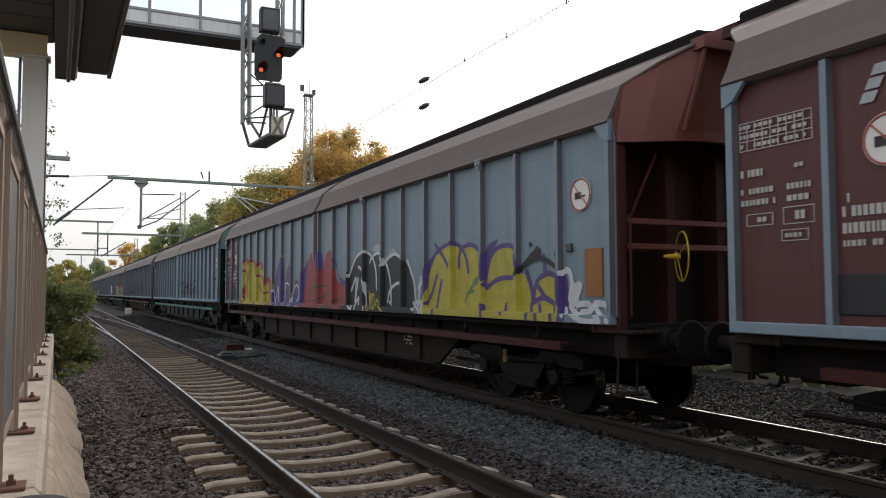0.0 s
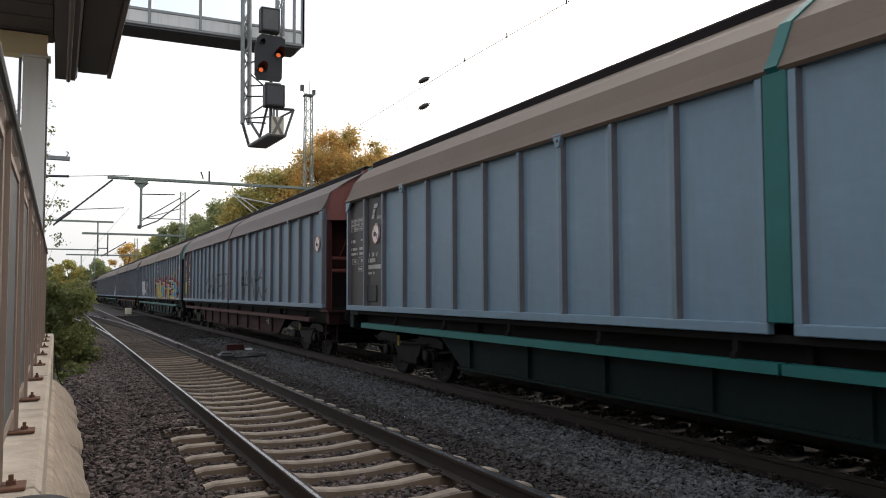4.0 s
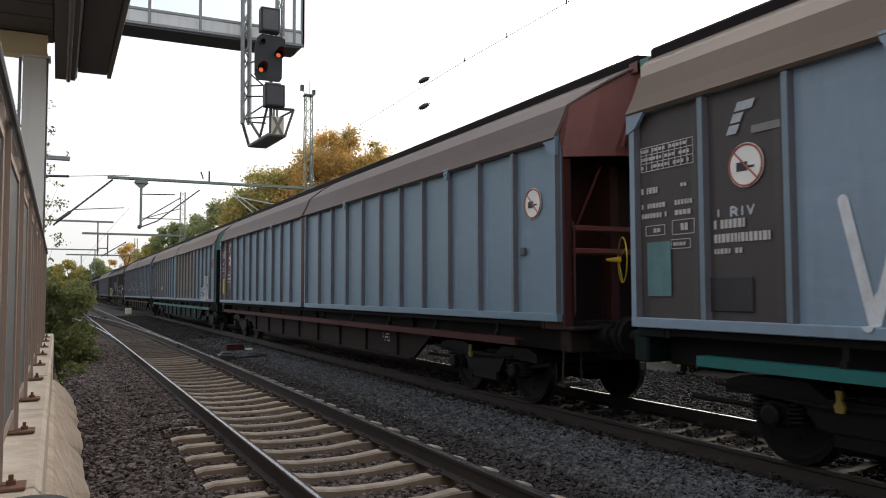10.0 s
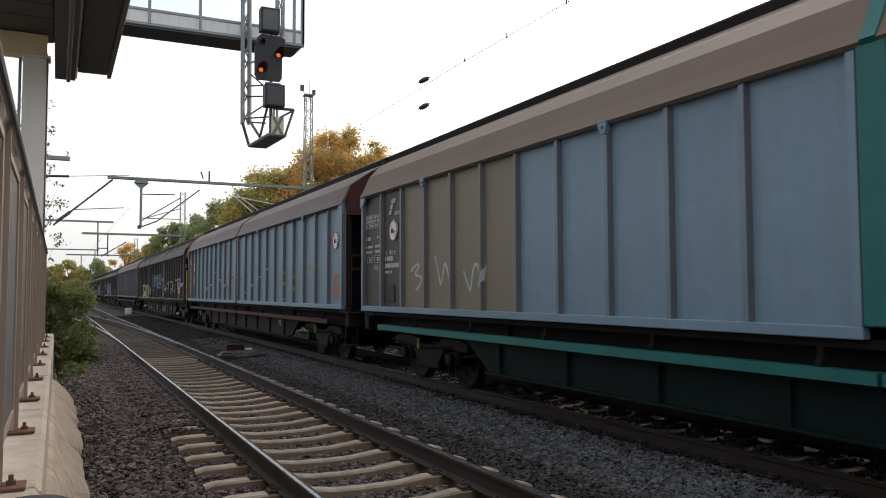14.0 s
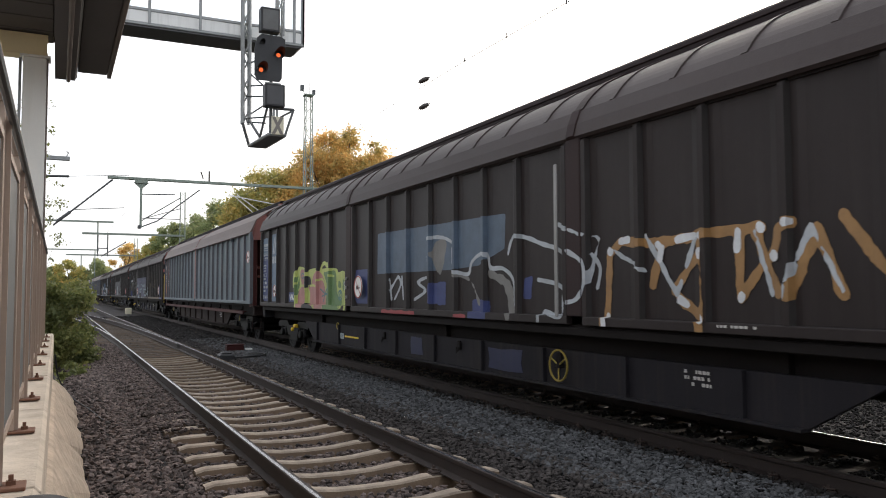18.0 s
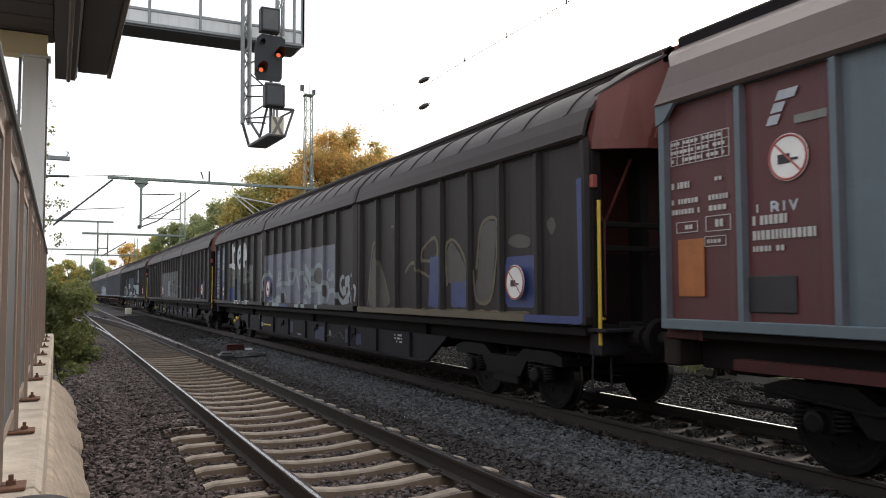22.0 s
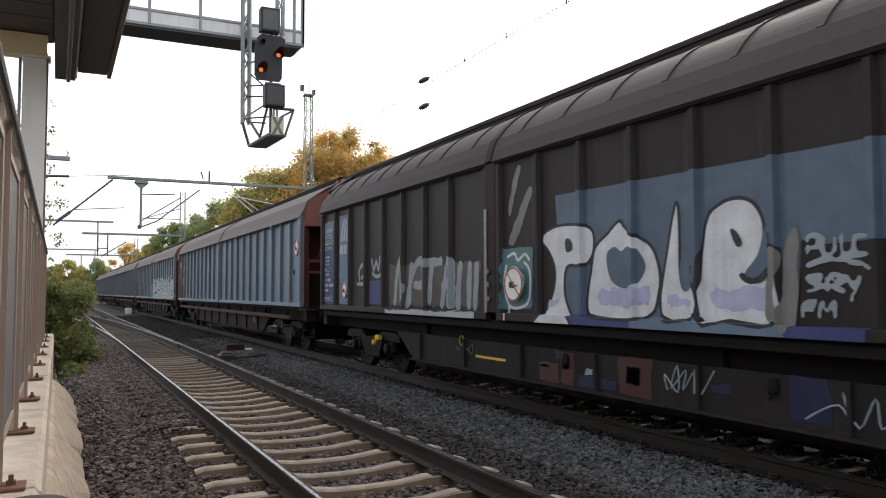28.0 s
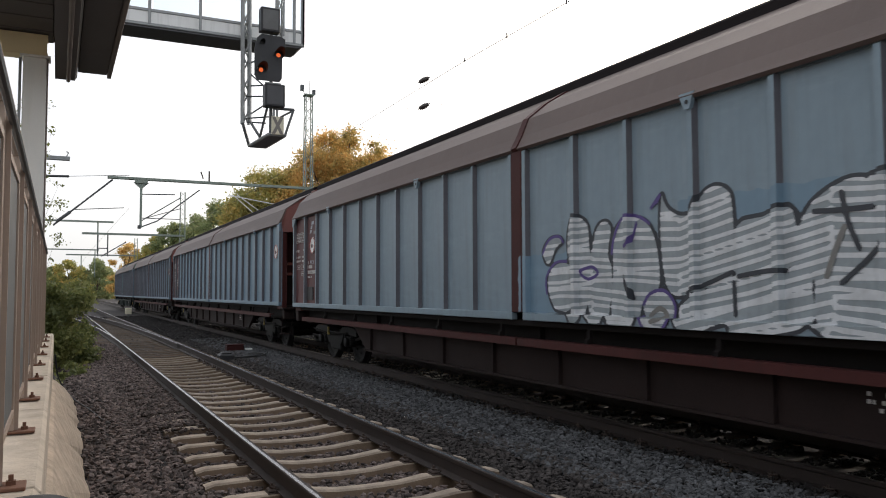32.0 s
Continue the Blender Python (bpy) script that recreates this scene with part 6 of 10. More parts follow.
GLYPH = {"A": "00 39 60/13 53", "B": "00 09 48 56 35 05/35 63 51 00", "C": "67 49 17 03 20 50 62", "D": "00 09 48 65 61 30 00", "E": "60 00 09 69/05 45", "F": "00 09 69/05 45",
         "G": "67 49 17 03 20 50 64 34", "H": "00 09/60 69/05 65", "I": "30 39", "K": "00 09/69 04 60", "L": "09 00 60", "M": "00 09 34 69 60", "N": "00 09 60 69",
         "O": "39 17 13 30 53 57 39", "P": "00 09 48 66 44 04", "R": "00 09 48 66 44 04/34 60", "S": "68 39 08 26 43 62 40 01", "T": "09 69/39 30", "U": "09 02 20 40 62 69",
         "V": "09 30 69", "W": "09 20 36 40 69", "X": "00 69/09 60", "Y": "09 35 69/35 30", "Z": "09 69 00 60", "2": "07 29 58 55 00 60", "3": "08 39 57 35 53 30 01",
         "0": "39 17 13 30 53 57 39", "e": "05 55 48 28 06 03 20 50 61", "a": "47 18 03 20 45 48/48 44 60", "i": "30 36/38 39", "!": "33 39/30 31", "c": "58 28 05 02 30 60"}


def glyph(ch, u0, u1, v0, v1, lean=0.0, rnd=None, wob=0.0):
    """Strokes of one letter; u0 is its left edge as read, u1 its right edge."""
    out = []
    for line in GLYPH.get(ch, "").split("/"):
        pts = []
        for c in line.split():
            x, y = int(c[0]) / 6, int(c[1]) / 9
            j = (rnd.uniform(-wob, wob), rnd.uniform(-wob, wob)) if rnd else (0, 0)
            pts.append((u0 + (u1 - u0) * (x + lean * y) + j[0], v0 + (v1 - v0) * y + j[1]))
        if len(pts) > 1:
            out.append(arc(pts, 3) if len(pts) > 4 else pts)
    return out


def word(text, u0, u1, v0, v1, gap=0.2, lean=0.0, seed=1, wob=0.02):
    r = random.Random(seed)
    n = len(text)
    step = (u1 - u0) / (n - gap)
    out = []
    for i, ch in enumerate(text):
        out += glyph(ch, u0 + i * step, u0 + i * step + step * (1 - gap), v0 + r.uniform(-wob, wob), v1 + r.uniform(-wob, wob) * 2, lean, r, wob)
    return out


def flow(strokes, n=3):
    """Smooth strokes through their turning points."""
    return [arc(p, n) if len(p) > 2 else p for p in strokes]


def rounded(outlines, n=3):
    """Closed smooth outlines through their turning points."""
    out = []
    for p in outlines:
        for i in range(len(p)):
            a, b, c, d = (p[(i + k) % len(p)] for k in (-1, 0, 1, 2))
            if i == 0:
                out.append([])
            for k in range(n):
                t = k / n
                out[-1].append(tuple(0.5 * (2 * q + (r - o) * t + (2 * o - 5 * q + 4 * r - e) * t * t + (3 * q - o - 3 * r + e) * t ** 3) for o, q, r, e in zip(a, b, c, d)))
    return out


def hump(u0, u1, top, low=1.2, power=0.55, n=18):
    """A closed bubble outline that stands on a straight foot."""
    c, h = (u0 + u1) / 2, (u0 - u1) / 2
    return [(c + h * math.cos(math.pi * k / n), low + (top - low) * math.sin(math.pi * k / n) ** power) for k in range(n + 1)]


def arch(u0, u1, top, low, n=10):
    """An open curved stroke."""
    c, h = (u0 + u1) / 2, (u0 - u1) / 2
    return [(c + h * math.cos(math.pi * k / n), low + (top - low) * math.sin(math.pi * k / n) ** 0.7) for k in range(n + 1)]


def scrawl(u0, u1, v0, v1, n, seed):
    r = random.Random(seed)
    return [arc([(u0 + (u1 - u0) * k / n + r.uniform(-0.05, 0.05), v0 + (v1 - v0) * (0.15 + 0.7 * (k % 2)) + r.uniform(-0.15, 0.15) * (v1 - v0)) for k in range(n + 1)], 4)]


def hatch(u0, u1, v0, v1, step, tilt, seed=2):
    """Parallel slanting strokes over a stretch."""
    r = random.Random(seed)
    out, v = [], v0 - tilt
    while v < v1 + tilt:
        out.append([(u0, v + r.uniform(-0.01, 0.01)), ((u0 + u1) / 2, v + tilt / 2 + r.uniform(-0.04, 0.04)), (u1, v + tilt)])
        v += step * r.uniform(0.75, 1.25)
    return out


def box4(u0, u1, v0, v1):
    return [(u0, v0), (u1, v0), (u1, v1), (u0, v1)]


def seg_dist(P, lines):
    best = np.full(len(P), 1e9)
    for line in lines:
        a = np.asarray(line[:-1], float)
        d = np.asarray(line[1:], float) - a
        for p, q in zip(a, d):
            L = max(float(q @ q), 1e-9)
            t = np.clip(((P - p) @ q) / L, 0, 1)
            best = np.minimum(best, np.hypot(*(P - p - t[:, None] * q).T))
    return best


def inside(P, poly):
    c = np.zeros(len(P), bool)
    n = len(poly)
    for i in range(n):
        (x0, y0), (x1, y1) = poly[i], poly[(i + 1) % n]
        if y0 == y1:
            continue
        c ^= ((y0 > P[:, 1]) != (y1 > P[:, 1])) & (P[:, 0] < (x1 - x0) * (P[:, 1] - y0) / (y1 - y0) + x0)
    return c


def spray(w, material, label, lines=(), radius=0.03, polys=(), grow=0.0, layer=1, res=0.035, clip=None, ragged=0.0, name="graffiti"):
    """Paint that follows the wall over sheets and ribs. lines: strokes; polys: filled outlines, grown by grow."""
    dark = "soot" in w["label"]
    length = 23.47 if dark else 21.84
    sections = CUTS["dark" if dark else "blue"]
    z0 = FLOOR_Z - 0.02 if dark else FLOOR_Z
    pts = [p for l in lines for p in l] + [p for l in polys for p in l]
    us, vs = [p[0] for p in pts], [p[1] for p in pts]
    m = (radius if lines else 0) + max(grow, 0) + ragged + 0.03
    ua, ub, va, vb = max(min(us) - m, 0.01), min(max(us) + m, length - 0.01), max(min(vs) - m, z0 + 0.004), min(max(vs) + m, 3.42 if not dark else 3.24)
    gu = set(np.round(np.arange(ua, ub + res, res), 4))
    ribs = [q for cuts in sections for q in rib_spots(cuts)]
    for c, hw in ribs:
        if ua - 0.1 < c < ub + 0.1:
            gu = {g_ for g_ in gu if not (hw - 0.02 < abs(g_ - c) < hw + 0.008)}
            gu |= {c - hw - 0.001, c - hw + 0.012, c + hw - 0.012, c + hw + 0.001}
    gu = np.array(sorted(gu))
    gv = set(np.round(np.arange(va, vb + res, res), 4))
    gv = {g_ for g_ in gv if abs(g_ - z0 - 0.1) > 0.012} | ({z0 + 0.098, z0 + 0.106} if va < z0 + 0.1 < vb else set())
    gv = np.array(sorted(gv))
    U, V = np.meshgrid(gu, gv, indexing="ij")
    P = np.stack([U.ravel(), V.ravel()], -1)
    F = np.full(len(P), -1e9)
    if lines:
        F = np.maximum(F, radius - seg_dist(P, lines))
    for poly in polys:
        d = seg_dist(P, [list(poly) + [poly[0]]])
        F = np.maximum(F, np.where(inside(P, poly), d, -d) + grow)
    if clip:
        G = np.full(len(P), -1e9)
        for poly in clip:
            d = seg_dist(P, [list(poly) + [poly[0]]])
            G = np.maximum(G, np.where(inside(P, poly), d, -d))
        F = np.minimum(F, G)
    if ragged:
        F += ragged * np.array([noise.noise((p[0] * 6, p[1] * 6, layer)) + 0.5 * noise.noise((p[0] * 19, p[1] * 19, layer)) for p in P])
    # depth of the wall under each point
    edges = np.array(sorted({c for cuts in sections for c in cuts}))
    k = np.clip(np.searchsorted(edges, gu) - 1, 0, len(edges) - 2)
    f = (gu - edges[k]) / (edges[k + 1] - edges[k])
    dish = np.clip((np.minimum(f, 1 - f) - 0.12) / 0.08, 0, 1)
    x = -SIDE + DEEP + 0.012 * dish
    for c, hw in ribs:
        d = np.abs(gu - c)
        x = np.minimum(x, np.where(d <= hw - 0.0115, -SIDE, np.where(d <= hw, -SIDE + (DEEP + 0.002) * (d - hw + 0.012) / 0.012, 1)))
    for left, right in zip(sections[:-1], sections[1:]):
        x = np.where((gu > left[-1] - 0.004) & (gu < right[0] + 0.004), np.minimum(x, -SIDE - 0.008), x)
    X = np.repeat(x[:, None], len(gv), 1)
    X[:, gv < z0 + 0.1] = np.minimum(X[:, gv < z0 + 0.1], -SIDE - 0.004)
    coat = w.get("coats", 0)
    w["coats"] = coat + 1
    X = X - 0.0025 * layer - 0.0005 - 0.00022 * (coat % 11)
    F = F.reshape(U.shape)
    verts, faces = [], []
    Q = np.stack([X, U, V], -1)
    nu, nv = U.shape
    ok = F > 0
    full = ok[:-1, :-1] & ok[1:, :-1] & ok[1:, 1:] & ok[:-1, 1:]
    some = (ok[:-1, :-1] | ok[1:, :-1] | ok[1:, 1:] | ok[:-1, 1:]) & ~full
    ii, jj = np.nonzero(full)
    idx = np.arange(nu * nv).reshape(nu, nv)
    quads = np.stack([idx[ii, jj], idx[ii + 1, jj], idx[ii + 1, jj + 1], idx[ii, jj + 1]], -1)
    tris = [quads[:, [0, 1, 2]], quads[:, [0, 2, 3]]]
    extra, et = [], []
    base = nu * nv
    for i, j in zip(*np.nonzero(some)):
        ring = ((i, j), (i + 1, j), (i + 1, j + 1), (i, j + 1))
        poly = []
        for k in range(4):
            a, b = ring[k], ring[(k + 1) % 4]
            if ok[a]:
                poly.append(idx[a])
            if ok[a] != ok[b]:
                t = F[a] / (F[a] - F[b])
                extra.append(Q[a] + (Q[b] - Q[a]) * t)
                poly.append(base + len(extra) - 1)
        for k in range(1, len(poly) - 1):
            et.append((poly[0], poly[k], poly[k + 1]))
    tris.append(np.array(et, int).reshape(-1, 3))
    tris = np.concatenate(tris)
    if not len(tris):
        return None
    allv = np.concatenate([Q.reshape(-1, 3), np.array(extra).reshape(-1, 3)])
    # cut corners of neighbouring cells are made twice: tie them by place before the islands are told apart
    key = {}
    tie = np.arange(len(allv))
    for k in range(base, len(allv)):
        tie[k] = key.setdefault(tuple(np.round(allv[k], 4)), k)
    root = list(range(len(allv)))

    def find(i):
        while root[i] != i:
            root[i] = root[root[i]]
            i = root[i]
        return i
    for a, b, c in tie[tris].tolist():
        a = find(a)
        root[find(b)] = a
        root[find(c)] = a
    home = np.array([find(i) for i in tie[tris[:, 0]].tolist()])
    islands, counts = np.unique(home, return_counts=True)
    order = [islands[i] for i in np.argsort(-counts) if counts[i] > 5]
    groups = [home == h for h in order[:14]]
    if len(order) > 14:
        groups.append(np.isin(home, order[14:]))
    out = None
    for k, pick in enumerate(groups):
        used, inv = np.unique(tris[pick], return_inverse=True)
        ob = part(name, fast_mesh(name, allv[used], inv.reshape(-1, 3), M[material]), None, w, label)
        if k == 14:
            ob["kind"] = "stuff"
        out = out or ob
    return out


def tag(w, text, u0, u1, v0, v1, material="p_ink", r=0.026, layer=2, seed=1, wob=0.03, lean=0.0, gap=0.2):
    return spray(w, material, "sprayed scrawl of letters", word(text, u0, u1, v0, v1, gap, lean, seed, wob), r, layer=layer, res=max(0.02, min(0.035, r * 0.9)))


def board_pair(w):
    """Blue lettered board and grey board at the rear end of the dark wagons."""
    spray(w, "p_blue", "blue board with white lettering", polys=[box4(23.34, 22.5, 1.3, 2.72)], layer=1, name="data_board", res=0.1, ragged=0.03)
    spray(w, "p_board", "faded head of the blue board", polys=[box4(23.34, 22.5, 2.62, 3.14)], layer=2, name="data_board", res=0.05, ragged=0.03)
    spray(w, "p_board", "weathered blue-grey board with an arched white emblem", polys=[box4(22.32, 21.56, 1.3, 3.2)], layer=2, name="emblem_board", res=0.06, ragged=0.015)
    bx = -SIDE + DEEP - 0.008
    s = Shape()
    for k, (z, h, y0) in enumerate(((2.93, 0.085, 22.75), (2.84, 0.03, 22.62), (2.78, 0.03, 22.62), (2.64, 0.055, 22.74), (2.55, 0.055, 22.74), (2.34, 0.045, 22.95), (2.26, 0.045, 22.95), (2.18, 0.045, 22.95), (2.26, 0.03, 22.58),
                                  (2.06, 0.06, 22.95), (1.95, 0.06, 22.98), (1.83, 0.075, 22.86), (1.71, 0.08, 22.65), (1.6, 0.06, 23.0), (1.42, 0.045, 22.65))):
        bar_rows(s, y0, 23.26 if k != 8 else 22.75, z - h / 2, z + h / 2, bx, 1, 60 + k, 0.95)
    for y0, y1, z0, z1 in ((22.7, 23.28, 2.5, 2.7), (22.92, 23.28, 2.02, 2.1), (22.62, 23.28, 1.37, 1.47)):
        s.box(bx - 0.003, bx + 0.001, y0, y1, z0 - 0.004, z0 + 0.004).box(bx - 0.003, bx + 0.001, y0, y1, z1 - 0.004, z1 + 0.004)
        s.box(bx - 0.003, bx + 0.001, y0 - 0.004, y0 + 0.004, z0, z1).box(bx - 0.003, bx + 0.001, y1 - 0.004, y1 + 0.004, z0, z1)
    part("board_lettering", s, M["p_chalk"], w, "rows of small white lettering")["kind"] = "stuff"
    # curved wedges that sweep up to the right edge
    wedges = []
    for k in range(4):
        top = [(22.27 - 0.175 * k - 0.5 * q * (0.55 - 0.1 * k), 2.64 + (0.5 - 0.02 * k) * math.sin(q * 1.45)) for q in [i / 8 for i in range(9)]]
        low = [(22.27 - 0.175 * k - 0.12 - 0.5 * q * (0.40 - 0.1 * k), 2.64 + (0.46 - 0.03 * k) * math.sin(q * 1.45)) for q in [i / 8 for i in range(9)]]
        wedges.append(top + low[::-1])
    spray(w, "p_chalk", "pale arched emblem", polys=wedges, layer=4, res=0.025, name="emblem", clip=[box4(22.31, 21.58, 2.6, 3.18)])
    spray(w, "p_chalk", "three pale blocks under the emblem", polys=[box4(22.28 - 0.24 * k, 22.09 - 0.24 * k, 2.37, 2.57) for k in range(3)], layer=4, res=0.02, name="emblem")
    no_hump_sign(w, -SIDE + DEEP - 0.009, 21.95, 1.6, 0.17)


def sign_board(w, u, v, half=0.37):
    spray(w, "p_blue", "dark blue backing square", polys=[box4(u + half, u - half, v - 0.33, v + 0.35)], layer=2, name="sign_board", res=0.1)
    no_hump_sign(w, -SIDE - 0.006, u, v, 0.23)


def rear_marks(w, plate=None, logo="p_chalk"):
    """Slanted emblem, dark box and, on some, a coloured plate on the data panels."""
    bx = -SIDE + DEEP
    c = 20.42
    s = Shape()
    for k in range(3):
        z = 2.98 + k * 0.1
        u = c + 0.13 - k * 0.05
        s.add([(bx - 0.004, u, z), (bx - 0.004, u - 0.12 - 0.08 * (k == 2), z), (bx - 0.004, u - 0.16 - 0.08 * (k == 2), z + 0.08), (bx - 0.004, u - 0.04, z + 0.08)], [(0, 1, 2, 3)])
    part("emblem", s, M[logo], w, "slanted three-bar emblem")
    part("emblem_stripe", Shape().box(bx - 0.004, bx + 0.001, 19.95, 20.26, 2.95, 3.02), M["p_smear"], w, "grey stripe beside the emblem")
    part("document_box", Shape().box(bx - 0.012, bx + 0.01, 20.28, 20.78, 1.37, 1.69, c=0.01), M["signal_black"], w, "dark document box")
    if plate:
        part("label_plate", Shape().box(bx - 0.006, bx + 0.002, 21.3, 21.64, 1.51, 2.06), M[plate], w, "coloured label plate")


def reading(w):
    """The words that can be read on the data panels."""
    spray(w, "p_chalk", "small white word", word("RIV", 20.52, 20.26, 2.24, 2.32, 0.25, 0, 1, 0.0), 0.011, layer=2, res=0.02, name="lettering")


for w_ in (w1, w2, w3, w4, w5, w6, w7, w9, w13, w14):
    reading(w_)
for w_, pl in ((w0, None), (w1, None), (w2, None), (w3, "p_yellow"), (w4, "p_teal"), (w5, "p_yellow"), (w6, None), (w7, "p_orange"), (w9, "p_orange"), (w13, None), (w14, None), (w15, None), (w16, None), (w17, None)):
    rear_marks(w_, pl)

# wagon with yellow, black, red and purple bubbles
spray(w1, "p_purple", "purple sprayed shadow of the bubbles", polys=rounded([[(5.04, 1.34), (4.98, 1.81), (4.75, 2.08), (4.47, 2.21), (4.67, 1.9), (4.87, 1.34)], [(3.04, 1.69), (2.95, 2.06), (2.76, 2.25), (2.56, 2.28), (2.72, 2.09), (2.87, 1.77), (2.95, 1.37)], [(1.12, 1.36), (1.08, 1.72), (0.98, 1.78), (0.89, 1.67), (0.9, 1.21), (1.05, 1.18)]]), layer=1, ragged=0.02)
spray(w1, "p_yellow", "yellow sprayed bubbles", polys=rounded([[(4.91, 1.27), (4.81, 1.71), (4.65, 2.03), (4.37, 2.23), (3.97, 2.3), (3.68, 2.22), (3.54, 2.24), (3.32, 2.22), (3.1, 2.09), (3.03, 1.9), (3.01, 1.27)], [(2.94, 1.26), (2.85, 1.85), (2.66, 2.1), (2.42, 2.18), (2.17, 2.14), (2.04, 1.98), (1.97, 1.83), (1.84, 1.75), (1.72, 1.53), (1.68, 1.26)], [(1.67, 1.26), (1.61, 1.64), (1.47, 1.75), (1.34, 1.77), (1.2, 1.73), (1.11, 1.6), (1.08, 1.26)]]), layer=2, ragged=0.012)
spray(w1, "p_yellow", "yellow sprayed foot band", polys=[[(5.04, 1.37), (1, 1.4), (1.04, 1.19), (5, 1.2)]], layer=2)
spray(w1, "p_purple", "purple sprayed lines", flow([[(4.88, 1.53), (4.76, 1.99), (4.41, 2.23), (3.96, 2.31), (3.68, 2.24), (3.51, 2.08), (3.43, 1.85)], [(3.73, 1.93), (3.69, 2.17), (3.41, 2.26), (3.15, 2.19), (3.04, 2.06), (3.02, 1.69)], [(4.57, 2.33), (4.27, 2.11), (4.08, 1.93), (3.98, 1.84)], [(2.89, 1.65), (2.78, 2.01), (2.58, 2.16), (2.35, 2.19), (2.16, 2.16), (2.02, 2.02), (1.98, 1.89)], [(2.86, 1.61), (2.63, 1.71), (2.37, 1.75), (2.08, 1.74)], [(1.82, 1.83), (1.71, 1.61), (1.67, 1.41)], [(1.66, 1.45), (1.58, 1.68), (1.4, 1.77), (1.24, 1.78), (1.1, 1.7), (1.04, 1.53)], [(1.54, 1.62), (1.4, 1.5), (1.24, 1.43)], [(1.64, 1.43), (1.42, 1.48), (1.18, 1.41)]]), 0.034, layer=3)
spray(w1, "p_purple", "purple sprayed lines", flow([[(1.71, 1.39), (1.72, 1.21)], [(1.52, 1.39), (1.5, 1.19)], [(1.18, 1.38), (1.16, 1.19)], [(2.34, 1.38), (2.37, 1.26)], [(2.94, 1.37), (2.91, 1.2)], [(4.49, 1.83), (4.69, 1.53), (4.82, 1.37)], [(4.33, 1.74), (4.48, 1.39), (4.53, 1.21)], [(1.42, 2.01), (1.39, 1.76)]]), 0.034, layer=3)
spray(w1, "p_black", "black sprayed strokes", flow([[(1.93, 1.87), (1.72, 1.95), (1.52, 1.98), (1.33, 1.94), (1.15, 1.86)], [(2, 1.79), (1.89, 1.89), (1.72, 2.01), (1.55, 2.11)], [(1.65, 2), (1.5, 2.07)], [(1.73, 2.17), (1.71, 2.17)], [(1.15, 2.02), (1.14, 2)]]), 0.032, layer=4)
spray(w1, "p_green", "thin dark green lines", flow([[(3.54, 1.4), (3.4, 1.57), (3.09, 1.75)], [(3.35, 1.63), (3.09, 1.71)], [(3.29, 1.7), (3.12, 1.78)], [(3.48, 1.53), (3.26, 1.57)]]), 0.018, layer=3, res=0.025)
spray(w1, "p_white", "white looping tag", flow([[(0.98, 1.78), (0.88, 1.82), (0.81, 1.67), (0.85, 1.47), (0.77, 1.43), (0.65, 1.6), (0.69, 1.65), (0.79, 1.53), (0.83, 1.37), (0.67, 1.27), (0.5, 1.22), (0.21, 1.22)], [(0.72, 1.4), (0.5, 1.42), (0.45, 1.34), (0.62, 1.32)], [(0.09, 1.4), (0.34, 1.43), (0.37, 1.38), (0.27, 1.29), (0.2, 1.23)], [(0.15, 1.37), (0.15, 1.32)], [(0.08, 1.24), (0.06, 1.23)], [(0.92, 1.35), (0.92, 1.27)]]), 0.035, layer=4)
spray(w1, "p_black", "black sprayed bubbles", polys=rounded([[(8.94, 1.11), (8.89, 1.41), (8.78, 1.83), (8.53, 2.12), (8.23, 2.3), (7.87, 2.38), (7.58, 2.36), (7.39, 2.3), (7.13, 2.33), (6.95, 2.3), (6.81, 2.21), (6.73, 2.1), (6.42, 2.07), (6.46, 1.18)]]), layer=2)
spray(w1, "p_black", "black sprayed bubble with rounded top", polys=rounded([[(6.86, 1.18), (6.7, 2.09), (6.37, 2.22), (6.02, 2.21), (5.73, 2.07), (5.49, 1.82), (5.34, 1.43), (5.32, 1.18)]]), layer=2)
spray(w1, "p_white", "white sprayed arcs", flow([[(8.68, 1.89), (8.44, 2.17), (8.19, 2.31), (7.91, 2.36), (7.69, 2.35), (7.46, 2.27), (7.3, 2.14), (7.19, 1.93), (7.16, 1.61)], [(7.53, 2.13), (7.43, 2.23), (7.26, 2.28), (7.07, 2.3), (6.89, 2.25), (6.79, 2.17), (6.66, 2.09), (6.54, 1.9), (6.46, 1.72), (6.43, 1.38)], [(6.8, 2.05), (6.62, 2.16), (6.41, 2.23), (6.21, 2.24), (5.99, 2.17)], [(6.59, 1.38), (6.53, 1.54), (6.37, 1.65), (6.17, 1.71), (6.01, 1.72)], [(8.17, 2.07), (7.98, 2), (7.77, 1.8), (7.69, 1.54), (7.68, 1.2)], [(8.57, 1.59), (8.44, 1.74), (8.3, 1.84), (8.36, 1.37)], [(8.34, 1.38), (8.24, 1.65), (8.18, 1.84)]]), 0.03, layer=4)
spray(w1, "p_white", "white sprayed arcs", flow([[(8.6, 1.27), (8.43, 1.22), (8.29, 1.39), (8.44, 1.17)], [(8.26, 1.37), (8.14, 1.45), (8.19, 1.21)], [(8.85, 1.65), (8.88, 1.3)], [(6.5, 1.36), (6.46, 1.38), (6.43, 1.33)]]), 0.03, layer=4)
